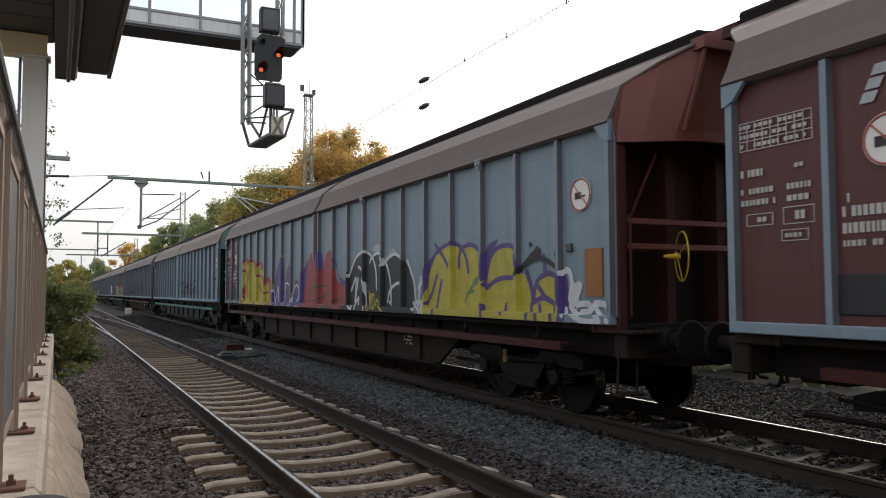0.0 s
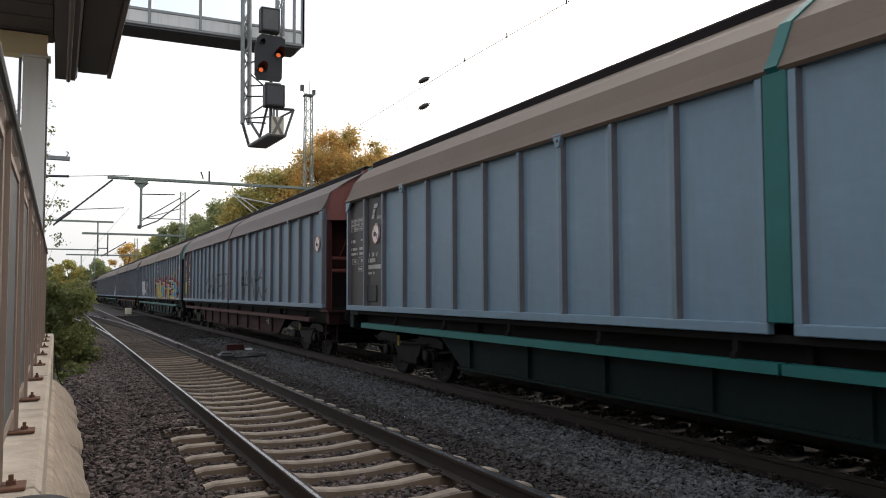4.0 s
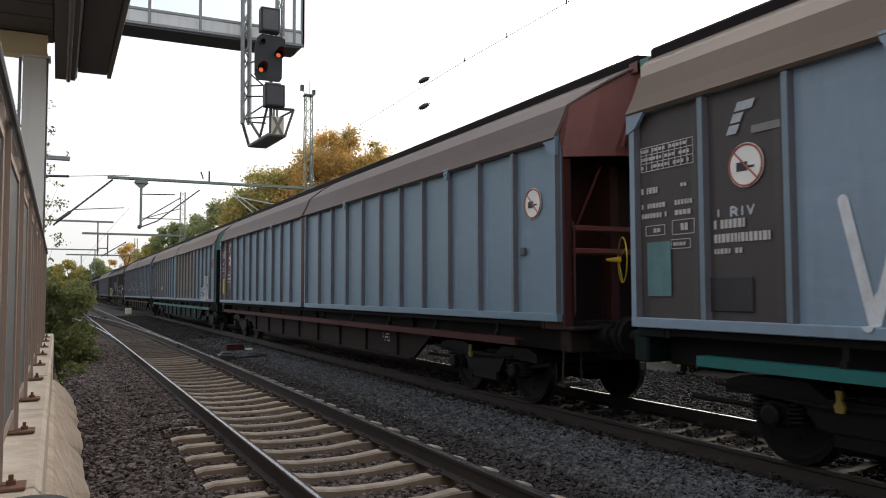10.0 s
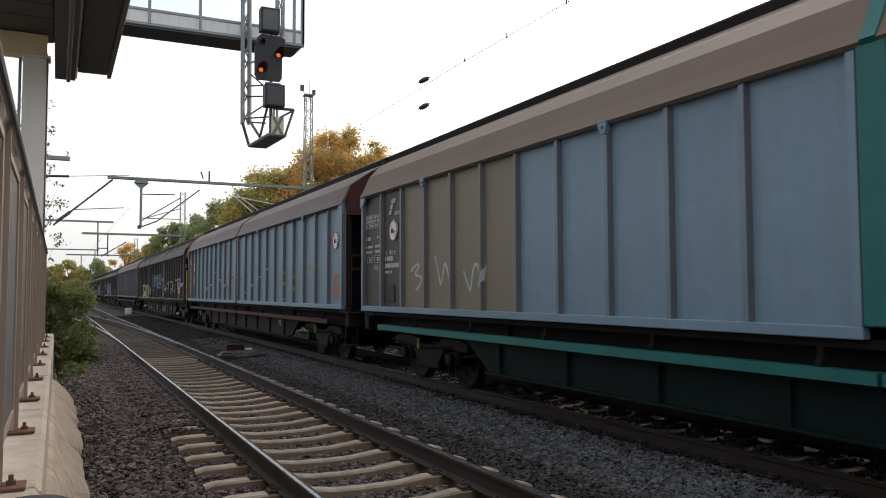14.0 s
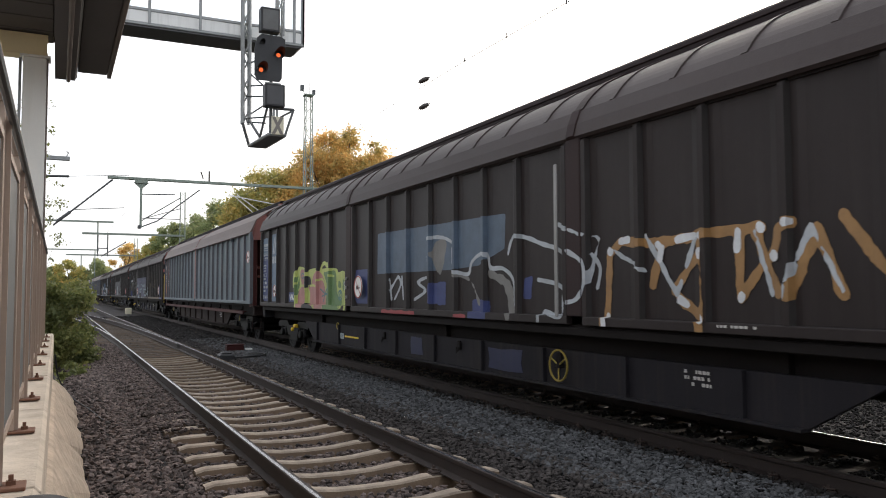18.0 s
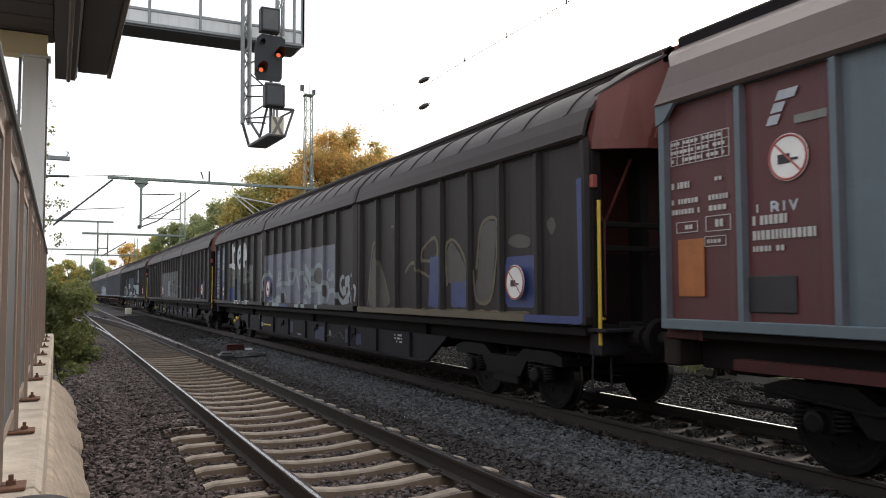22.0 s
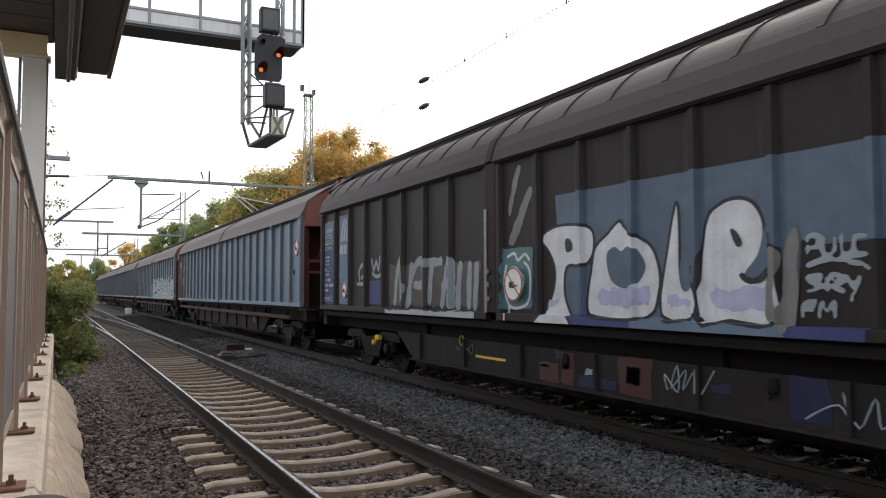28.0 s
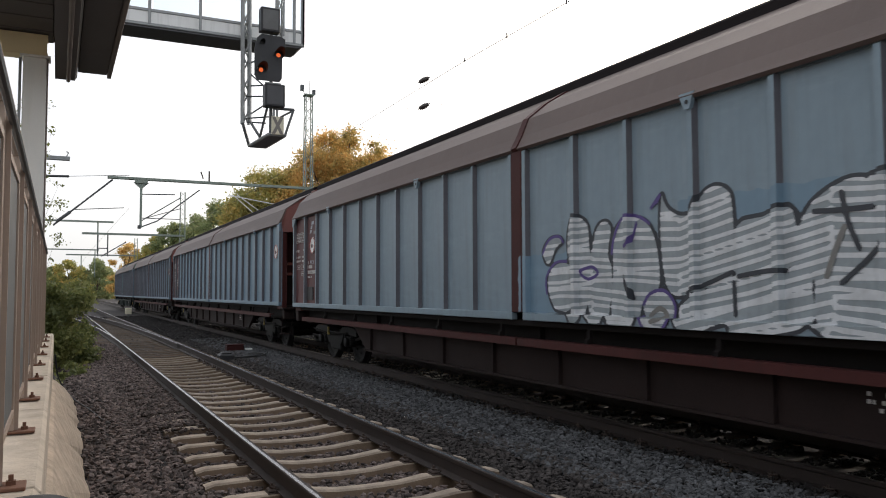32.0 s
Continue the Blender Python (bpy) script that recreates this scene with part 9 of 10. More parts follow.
spray(w10, "p_silver", "pale mint sprayed letters", flow([[(15.2, 2.09), (15.48, 2.02), (15.66, 1.83), (15.55, 1.63)], [(15.29, 2.15), (14.75, 1.94)], [(14.21, 1.74), (14.09, 2.06), (13.74, 2.08)], [(14.27, 1.75), (13.64, 1.81)], [(13.86, 1.97), (14.06, 1.9)], [(13.2, 2.26), (13.09, 1.94), (13.03, 1.78), (13.58, 1.78), (13.33, 1.41)], [(12.96, 1.9), (12.78, 2.11), (12.43, 2.1), (12.64, 1.77), (13.05, 1.79)], [(12.34, 2.1), (12.17, 1.84), (12.02, 1.59), (11.88, 1.83), (11.79, 2.01), (11.65, 2.03)], [(11.6, 1.9), (11.41, 1.82), (11.28, 1.67), (11.55, 1.53)], [(10.83, 1.47), (10.85, 1.87), (10.72, 2.1), (10.49, 2.19), (10.25, 2.16), (10.12, 2.04), (10.07, 1.85), (10.16, 1.72), (10.44, 1.68), (10.81, 1.77)]]), 0.055, layer=3, ragged=0.012)
spray(w10, "p_silver", "pale mint sprayed letters", flow([[(10.87, 1.59), (10.37, 1.64), (10.03, 1.6), (9.88, 1.38)], [(9.92, 1.78), (9.73, 1.73), (9.66, 1.53), (9.76, 1.37), (9.89, 1.36)], [(9.64, 1.56), (9.37, 1.6), (9.04, 1.54), (8.88, 1.43), (8.68, 1.34), (8.46, 1.43), (8.25, 1.54)], [(11.79, 2.21), (11.9, 2.02)]]), 0.055, layer=3, ragged=0.012)
spray(w10, "p_silver", "broad mint letter strokes", polys=rounded([[(11.58, 2.26), (11.45, 2.22), (11.03, 1.93), (10.9, 1.74), (10.98, 1.38), (11.36, 1.52), (11.15, 1.67), (11.28, 1.89), (11.51, 2.04)], [(10.44, 1.66), (10.27, 1.66), (10.29, 1.1), (10.46, 1.09)], [(14.46, 1.17), (14.38, 1.42), (14.08, 1.48), (13.85, 1.4), (13.76, 1.17)], [(12.13, 1.31), (11.83, 1.31), (11.93, 1.11), (12.21, 1.11)], [(11.63, 1.39), (11.44, 1.35), (11.26, 1.12), (11.58, 1.11)], [(15.04, 1.29), (14.88, 1.3), (14.93, 1.14), (15.12, 1.13)]]), layer=3, ragged=0.01)
spray(w10, "p_mud", "dark scrubbed letter fill", polys=rounded([[(10.74, 1.87), (10.63, 2.1), (10.38, 2.15), (10.18, 2.01), (10.16, 1.82), (10.41, 1.73)], [(11.29, 1.53), (11.04, 1.74), (11.15, 1.95), (11.33, 2.03), (11.28, 1.82), (11.48, 1.68)], [(10.01, 1.66), (9.86, 1.72), (9.76, 1.63), (9.84, 1.38), (9.97, 1.35)], [(13.88, 1.57), (13.64, 1.7), (13.4, 1.36), (13.66, 1.26)]]), layer=2, ragged=0.03)
spray(w10, "p_silver", "small mint letters", flow([[(9.63, 2.06), (9.73, 2.01), (9.7, 1.87), (9.57, 1.83), (9.46, 1.94)], [(9.47, 1.82), (9.41, 2), (9.35, 1.83), (9.29, 1.96)], [(9.28, 1.7), (9.22, 1.9), (9.08, 1.9), (9.09, 1.82), (9.22, 1.79), (9.06, 1.67)]]), 0.028, layer=4, res=0.03)
spray(w10, "p_silver", "mint scrawled letters", flow([[(8.63, 1.88), (8.74, 1.88), (8.83, 1.75), (8.77, 1.59), (8.62, 1.51), (8.54, 1.61), (8.65, 1.64)], [(8.49, 1.84), (8.51, 1.54)], [(8.48, 1.84), (8.31, 1.87), (8.32, 1.77), (8.46, 1.72), (8.29, 1.69), (8.34, 1.54), (8.57, 1.35), (8.33, 1.37)], [(8.15, 1.91), (8.05, 1.95), (7.99, 1.88), (8.04, 1.73), (7.97, 1.63), (8.02, 1.54), (8.16, 1.44), (8.14, 1.36), (7.98, 1.34), (7.96, 1.48)], [(7.75, 1.68), (7.66, 1.63), (7.71, 1.4)]]), 0.045, layer=3, ragged=0.01)
spray(w10, "p_blue", "blue foot patch", polys=[[(13.78, 1.25), (12.86, 1.24), (12.87, 1.12), (13.78, 1.12)]], layer=2)
spray(w10, "p_white", "thick white brush letters", [[(20.45, 3.17), (20.38, 2.52)], [(20.53, 2.49), (19.92, 2.4)], [(19.91, 3.1), (19.9, 2.41)], [(20.28, 3.02), (20.01, 3.07)], [(18.55, 3.1), (18.58, 2.45)], [(18.48, 3.09), (18.4, 2.68), (18.27, 2.69), (18.17, 3.03)], [(18.13, 3.02), (18.05, 2.66), (18.02, 2.41)]], 0.095, layer=3, ragged=0.012)
spray(w10, "p_white", "round white brush letter", flow([[(19.56, 2.79), (19.46, 2.99), (19.23, 3.06), (19.12, 2.98), (19.19, 2.83), (19.39, 2.74), (19.57, 2.73), (19.52, 2.53), (19.37, 2.41), (19.13, 2.46), (18.92, 2.51)]]), 0.085, layer=3, ragged=0.012)
spray(w10, "p_scrub", "grey scrubbed patches", polys=[[(20.62, 2.4), (19.76, 2.35), (19.8, 1.71), (20.62, 1.71)], [(19.7, 2.45), (18.82, 2.42), (18.84, 1.98), (19.69, 2)], [(18.68, 2.44), (17.93, 2.42), (17.96, 1.84), (18.71, 1.84)], [(18.31, 1.85), (17.96, 1.85), (18, 1.41), (18.33, 1.38)], [(17.8, 2.45), (17.23, 2.42), (17.27, 1.87), (17.83, 1.88)], [(17.83, 1.85), (17.29, 1.84), (17.32, 1.39), (17.52, 1.36)], [(20.92, 2.39), (20.68, 2.38), (20.69, 1.34), (20.93, 1.33)]], layer=1, ragged=0.05)
spray(w10, "p_blue", "blue square", polys=[[(20.68, 1.71), (19.8, 1.71), (19.81, 1.29), (20.66, 1.28)]], layer=2)
spray(w10, "p_slate", "blue-grey square", polys=[[(19.63, 2.01), (18.79, 1.98), (18.82, 1.32), (19.63, 1.3)]], layer=2)
spray(w10, "p_ink", "dark letters on the square", [[(19.45, 1.92), (19.45, 1.66)], [(19.14, 1.91), (19.31, 1.88), (19.27, 1.8), (19.15, 1.76), (19.2, 1.67), (19.37, 1.66)]], 0.03, layer=4, res=0.03)
spray(w10, "p_smear", "pale scribble over the scrubbed patches", flow([[(20.56, 2.3), (20.34, 2.19), (19.82, 2.27), (20.2, 2.08), (20.5, 2.04), (19.84, 2), (20.41, 1.85), (19.86, 1.77)], [(19.64, 2.31), (19.41, 2.15), (19.09, 2.29), (18.89, 2.06), (19.34, 2.06)], [(18.63, 2.25), (18.42, 2.13), (18.1, 2.3), (18.01, 2.01), (18.5, 1.99), (18.02, 1.91)], [(18.26, 1.78), (17.99, 1.79), (18.27, 1.68), (18, 1.63), (18.27, 1.56), (18, 1.51), (18.27, 1.44)], [(17.73, 2.33), (17.31, 2.35), (17.67, 2.17), (17.29, 2.11), (17.74, 1.99), (17.31, 1.94)]]), 0.022, layer=2, ragged=0.03)
spray(w10, "p_white", "white words on the sill", [[(19.81, 1.12), (19.75, 1.27), (19.55, 1.28)], [(19.78, 1.2), (19.6, 1.21)], [(19.49, 1.28), (19.51, 1.12)], [(19.24, 1.27), (19.38, 1.26), (19.4, 1.14), (19.27, 1.14), (19.25, 1.21)], [(19.18, 1.28), (19.19, 1.13)], [(19.02, 1.27), (19.03, 1.13)], [(19.19, 1.2), (19.03, 1.2)], [(18.98, 1.28), (18.77, 1.28)], [(18.87, 1.28), (18.88, 1.13)], [(18.51, 1.31), (18.43, 1.23), (18.36, 1.31)], [(18.43, 1.23), (18.44, 1.13)], [(18.31, 1.29), (18.32, 1.15), (18.19, 1.16), (18.18, 1.29), (18.31, 1.29)], [(18.11, 1.29), (18.11, 1.15), (17.99, 1.16), (17.96, 1.29)], [(17.89, 1.15), (17.88, 1.28), (17.76, 1.28), (17.78, 1.22), (17.88, 1.22), (17.68, 1.15)]], 0.018, layer=3, res=0.02)

spray(w11, "p_grey", "pale grey overpainted stretch", polys=[box4(15.42, 9.1, 1.28, 2.64)], layer=1)
spray(w11, "p_ink", "thin dark scrawled word", [[(11.78, 1.96), (11.76, 1.59)], [(11.85, 1.93), (11.6, 1.86), (11.63, 1.71), (11.77, 1.59)], [(11.58, 1.62), (11.37, 1.98), (11.34, 1.66)], [(11.55, 1.76), (11.33, 1.77)], [(11.33, 2.03), (11.08, 2.03)], [(11.19, 2.02), (11.2, 1.66)], [(11.1, 2.01), (11.27, 1.99), (11.28, 1.68), (11.09, 1.69)], [(11.27, 1.84), (11.11, 1.85)], [(10.89, 2.08), (10.58, 2.08)], [(10.74, 2.07), (10.74, 1.66)], [(10.64, 1.66), (10.62, 2.09), (10.42, 2.06), (10.47, 1.9), (10.62, 1.86), (10.44, 1.67)], [(10.15, 2.12), (10.35, 2.09), (10.38, 1.67), (10.19, 1.69)], [(10.36, 1.89), (10.2, 1.91)], [(10.09, 1.64), (10.09, 2.08), (9.91, 1.59), (9.93, 2.12)], [(9.91, 1.56), (9.72, 1.58)]], 0.022, layer=4, res=0.03, ragged=0.006)
spray(w11, "p_slate", "dull blue patches", polys=[box4(9.75, 9.51, 1.69, 2.10), box4(6.42, 6.0, 1.36, 1.9), box4(4.2, 3.3, 1.28, 1.34), box4(2.9, 2.2, 1.28, 1.34), box4(20.4, 20.0, 1.3, 1.5), box4(19.4, 19.0, 1.3, 1.5)], layer=2, ragged=0.02)
spray(w11, "p_smear", "pale scuffs", [arch(7.25, 6.72, 2.38, 2.31), [(9.0, 1.86), (8.6, 1.85), (8.55, 1.4)], arch(2.8, 2.6, 2.3, 2.15)], 0.018, layer=2, ragged=0.01)
spray(w11, "p_chalk", "white upright mark", [[(12.58, 2.16), (12.6, 1.39)], [(12.72, 1.41), (12.55, 1.41)]], 0.03, layer=4, ragged=0.01)
spray(w11, "p_smear", "pale spots", [[(6.28, 2.25), (6.27, 2.25)], [(6.25, 2.02), (6.24, 2.02)], [(8.65, 2.7), (8.6, 2.7)]], 0.04, layer=2)
spray(w11, "p_lilac", "small lettered scrap", polys=[box4(19.8, 18.9, 3.08, 3.16)], layer=2, ragged=0.02)

spray(w12, "p_slate", "blue-grey overpainted stretch", polys=[[(14.11, 2.74), (9.79, 2.71), (9.88, 1.96), (10.57, 1.98), (10.64, 1.28), (13.97, 1.26)]], layer=1)
spray(w12, "p_slate", "end of the blue-grey overpaint", polys=[[(10.47, 2.65), (9.25, 2.71), (9.27, 1.96), (10.43, 1.93)], [(5.47, 2), (5.23, 2.03), (5.25, 1.87), (5.47, 1.84)]], layer=1)
spray(w12, "p_blue", "blue foot bands", polys=[[(13.8, 1.29), (12.65, 1.3), (12.65, 1.12), (13.79, 1.11)], [(10.7, 1.27), (9.96, 1.28), (9.98, 1.13), (10.7, 1.13)]], layer=2)
spray(w12, "p_board", "pale slate foot band", polys=[[(12.65, 1.3), (10.71, 1.28), (10.7, 1.13), (12.65, 1.12)]], layer=2)
spray(w12, "p_black", "black outline of the bubble letters", polys=rounded([[(14.36, 2.17), (14.33, 2.28), (14.08, 2.35), (13.67, 2.34), (13.4, 2.28), (13.34, 2.11), (13.41, 1.92), (13.59, 1.86), (13.88, 1.86), (13.93, 1.53), (13.8, 1.27), (13.75, 1.15), (14.5, 1.14), (14.33, 1.29), (14.13, 1.6), (14.12, 1.88), (14.28, 2.1)], [(13.38, 1.79), (13.31, 2.05), (13.09, 2.19), (12.89, 2.32), (12.8, 2.24), (12.58, 2.13), (12.37, 2), (12.27, 1.76), (12.29, 1.54), (12.47, 1.29), (13.32, 1.28), (13.45, 1.41)], [(12.24, 1.32), (12.13, 1.99), (12.01, 2.43), (11.98, 2.2), (11.98, 1.76), (11.92, 1.56), (11.76, 1.64), (11.72, 1.34)]]), grow=0.028, layer=3)
spray(w12, "p_black", "black outline of the bubble letters", polys=rounded([[(11.69, 1.31), (11.61, 2.17), (11.45, 2.35), (11.24, 2.39), (11.06, 2.33), (10.95, 2.15), (10.97, 1.93), (11.09, 1.73), (11.23, 1.7), (11.06, 1.63), (10.87, 1.9), (10.79, 1.91), (10.78, 1.73), (10.81, 1.29), (11.35, 1.3)]]), grow=0.028, layer=3)
spray(w12, "p_white", "white bubble letters", polys=rounded([[(14.36, 2.17), (14.33, 2.28), (14.08, 2.35), (13.67, 2.34), (13.4, 2.28), (13.34, 2.11), (13.41, 1.92), (13.59, 1.86), (13.88, 1.86), (13.93, 1.53), (13.8, 1.27), (13.75, 1.15), (14.5, 1.14), (14.33, 1.29), (14.13, 1.6), (14.12, 1.88), (14.28, 2.1)], [(13.38, 1.79), (13.31, 2.05), (13.09, 2.19), (12.89, 2.32), (12.8, 2.24), (12.58, 2.13), (12.37, 2), (12.27, 1.76), (12.29, 1.54), (12.47, 1.29), (13.32, 1.28), (13.45, 1.41)], [(12.24, 1.32), (12.13, 1.99), (12.01, 2.43), (11.98, 2.2), (11.98, 1.76), (11.92, 1.56), (11.76, 1.64), (11.72, 1.34)]]), grow=-0.01, layer=4)
spray(w12, "p_white", "white bubble letters", polys=rounded([[(11.69, 1.31), (11.61, 2.17), (11.45, 2.35), (11.24, 2.39), (11.06, 2.33), (10.95, 2.15), (10.97, 1.93), (11.09, 1.73), (11.23, 1.7), (11.06, 1.63), (10.87, 1.9), (10.79, 1.91), (10.78, 1.73), (10.81, 1.29), (11.35, 1.3)]]), grow=-0.01, layer=4)
spray(w12, "p_violet", "lilac feet of the letters", polys=rounded([[(13.27, 1.57), (12.89, 1.66), (12.4, 1.62), (12.47, 1.36), (13.21, 1.35)], [(11.58, 1.59), (11.19, 1.64), (10.83, 1.58), (10.83, 1.37), (11.55, 1.37)], [(14.26, 1.5), (13.95, 1.53), (13.91, 1.37), (14.31, 1.32)], [(12.17, 1.54), (12, 1.56), (11.78, 1.48), (11.76, 1.38), (12.19, 1.37)]]), grow=-0.05, layer=5, ragged=0.07)
spray(w12, "p_slate", "dark slate heart and letter holes", polys=rounded([[(13.11, 1.96), (12.96, 2.05), (12.86, 1.99), (12.75, 2.04), (12.59, 2.01), (12.46, 1.83), (12.57, 1.65), (12.81, 1.59), (13.04, 1.69)], [(11.97, 1.81), (11.84, 1.97), (11.75, 1.8), (11.79, 1.62), (11.92, 1.56)], [(10.92, 2.12), (10.83, 2.02), (10.9, 1.75), (11.06, 1.67), (11.17, 1.71), (11.01, 1.88)]]), layer=6)
spray(w12, "p_black", "black letter counters", polys=rounded([[(11.32, 2.12), (11.25, 2.1), (11.18, 1.99), (11.25, 1.96)], [(13.89, 2.18), (13.79, 2.18), (13.75, 2.07), (13.87, 2.03)], [(11.24, 1.75), (11.06, 1.67), (10.88, 1.78), (10.93, 1.66), (11.09, 1.63)]]), layer=7, res=0.025)
spray(w12, "p_smear", "brownish brushed columns", polys=rounded([[(10.78, 1.29), (10.71, 1.95), (10.62, 2.09), (10.59, 1.91), (10.64, 1.28)], [(10.94, 1.34), (10.87, 1.87), (10.77, 1.92), (10.82, 1.32)]]), layer=5, ragged=0.02)
spray(w12, "p_silver", "grey scribbled lettering", flow([[(10.52, 1.86), (10.52, 1.99), (10.41, 2), (10.42, 1.92), (10.52, 1.91)], [(10.36, 1.99), (10.37, 1.86), (10.28, 1.86), (10.25, 1.99)], [(10.2, 1.99), (10.21, 1.85), (10.13, 1.85)], [(9.98, 1.97), (10.09, 1.97), (10.09, 1.85), (9.98, 1.84)], [(10.51, 1.77), (10.32, 1.81), (10.08, 1.77), (9.91, 1.72)], [(10.53, 1.67), (10.39, 1.68), (10.5, 1.63), (10.37, 1.6), (10.52, 1.56)], [(10.34, 1.57), (10.31, 1.68), (10.21, 1.67), (10.22, 1.62), (10.3, 1.6), (10.2, 1.56)], [(10.16, 1.67), (10.11, 1.59), (10.05, 1.67), (10.13, 1.49)], [(10.57, 1.34), (10.56, 1.46), (10.45, 1.47)], [(10.56, 1.41), (10.48, 1.41)]]), 0.02, layer=3, ragged=0.012)
spray(w12, "p_silver", "grey scribbled lettering", flow([[(10.42, 1.35), (10.39, 1.47), (10.35, 1.4), (10.28, 1.47), (10.27, 1.35)]]), 0.02, layer=3, ragged=0.012)
spray(w12, "p_teal", "pale teal square with a scribble", polys=[[(15.35, 2.15), (14.61, 2.13), (14.66, 1.35), (15.37, 1.32)]], layer=3, ragged=0.02)
spray(w12, "p_white", "scribble on the teal square", flow([[(15.24, 2.03), (15.06, 2.07), (14.98, 1.97), (14.81, 2.05), (14.7, 1.97)], [(15.27, 1.91), (15.32, 1.69), (15.22, 1.38), (14.92, 1.35), (14.71, 1.46), (14.69, 1.82), (14.82, 1.94)], [(15.21, 1.34), (15.21, 1.12)], [(15.03, 1.83), (14.83, 1.75), (14.91, 1.57), (15.12, 1.61), (15.03, 1.79)]]), 0.02, layer=5, res=0.025)
spray(w12, "p_smear", "grey brush strokes", polys=rounded([[(15.02, 3.2), (14.91, 3.18), (15.07, 2.82), (15.17, 2.6), (15.23, 2.68)], [(14.73, 2.9), (14.62, 2.85), (14.8, 2.57), (15.05, 2.21), (15.23, 2.22), (15.03, 2.51)]]), layer=2, ragged=0.03)
spray(w12, "p_silver", "chalky white letters", flow([[(19.22, 1.38), (19.09, 1.93), (18.88, 2.17), (18.81, 1.43)], [(18.66, 1.33), (18.45, 1.84), (18.09, 2.1), (17.99, 1.72), (18.34, 1.67)], [(17.93, 2.04), (17.33, 2.04)], [(17.65, 2.04), (17.74, 1.42)], [(17.28, 1.35), (17.1, 1.93), (16.88, 2), (16.89, 1.36)], [(17.25, 1.66), (16.95, 1.7)], [(16.65, 1.96), (16.72, 1.34)], [(16.35, 1.95), (16.38, 1.36)], [(16.12, 1.94), (16.19, 1.35)], [(18.49, 2.02), (18.56, 1.38)]]), 0.07, layer=2, ragged=0.03)
spray(w12, "p_mud", "rusty smear behind the chalky letters", polys=[[(19.46, 2.05), (16.03, 2), (16.07, 1.33), (19.49, 1.32)]], layer=1, ragged=0.06)
spray(w12, "p_chalk", "white foot band", polys=[[(19.49, 1.24), (16.07, 1.27), (16.08, 1.15), (19.49, 1.16)]], layer=1, ragged=0.03)
spray(w12, "p_blue", "blue rectangle", polys=[[(20.49, 1.78), (19.81, 1.78), (19.82, 1.32), (20.5, 1.33)]], layer=1)
spray(w12, "p_silver", "small pale tags", flow([[(20.38, 2.19), (20.27, 1.98), (20.14, 2.15), (20.03, 1.98), (19.94, 2.22)], [(20.33, 1.91), (20.09, 1.85), (19.86, 1.91)], [(21.06, 1.81), (21.09, 1.98), (20.89, 2.11), (20.8, 1.92), (20.96, 1.84)], [(21.19, 1.72), (20.8, 1.72)]]), 0.035, layer=2, res=0.03)
spray(w12, "p_silver", "big silver-white bubble letters", polys=rounded([[(6.13, 2.87), (6.02, 3.23), (5.81, 3.41), (5.51, 3.37), (5.33, 3.19), (5.31, 2.84), (5.38, 2.55), (5.53, 2.33), (5.76, 2.23), (5.98, 2.37), (6.1, 2.6)], [(5.27, 3.27), (5.19, 3.29), (5.11, 3.19), (5.16, 2.76), (5.23, 2.58), (5.24, 2.92)]]), layer=1)
spray(w12, "p_black", "black counter of the round letter", polys=rounded([[(5.87, 2.83), (5.79, 3.02), (5.72, 3.03), (5.68, 2.9), (5.71, 2.7), (5.8, 2.61)]]), layer=3)
spray(w12, "p_white", "scribbled highlights in the letters", flow([[(6.01, 2.96), (5.91, 3.1), (6.03, 2.8), (5.91, 2.68), (6.01, 2.58), (5.87, 2.44), (5.75, 2.34), (5.61, 2.43), (5.48, 2.52), (5.49, 2.67), (5.39, 2.75), (5.49, 2.97), (5.42, 3.11), (5.59, 3.25), (5.79, 3.29), (5.9, 3.15)]]), 0.02, layer=2, res=0.03)
spray(w12, "p_chalk", "pale edges of the block letters", flow([[(9.61, 1.53), (9.24, 2.01), (8.67, 1.96), (8.98, 1.48)], [(8.79, 1.46), (8.37, 1.95), (8.04, 1.91), (7.85, 1.72), (8.38, 1.53), (8.51, 1.34), (7.87, 1.15)], [(7.74, 1.53), (7.48, 2.01), (7.15, 2.03), (7.28, 1.53), (7.4, 1.2)], [(6.98, 1.99), (7.09, 1.48), (6.63, 1.23)], [(6.71, 1.98), (6.47, 1.99), (6.59, 1.59)], [(6.33, 1.96), (6.04, 1.94), (6, 1.64), (6.3, 1.43)], [(5.83, 1.98), (5.58, 1.97), (5.56, 1.54)], [(5.35, 1.91), (5.37, 1.44)]]), 0.13, layer=1, ragged=0.02)
spray(w12, "p_ink", "black filling of the block letters", flow([[(8.86, 1.88), (9.08, 1.39), (8.71, 1.26)], [(8.08, 1.4), (7.88, 1.53)], [(7.63, 1.29), (7.33, 1.84)], [(7.17, 1.77), (7.25, 1.36), (7.04, 1.22)], [(6.86, 1.88), (6.93, 1.53), (6.7, 1.4)], [(6.41, 1.81), (6.43, 1.32)], [(6.12, 1.8), (6.23, 1.54)], [(5.87, 1.74), (5.94, 1.33)], [(5.45, 1.87), (5.48, 1.34)]]), 0.06, layer=2, ragged=0.03)
spray(w12, "p_white", "white splash at the eave", polys=rounded([[(8.15, 3.46), (7.86, 3.52), (7.83, 3.34), (7.99, 3.25)]]), layer=2, ragged=0.04)

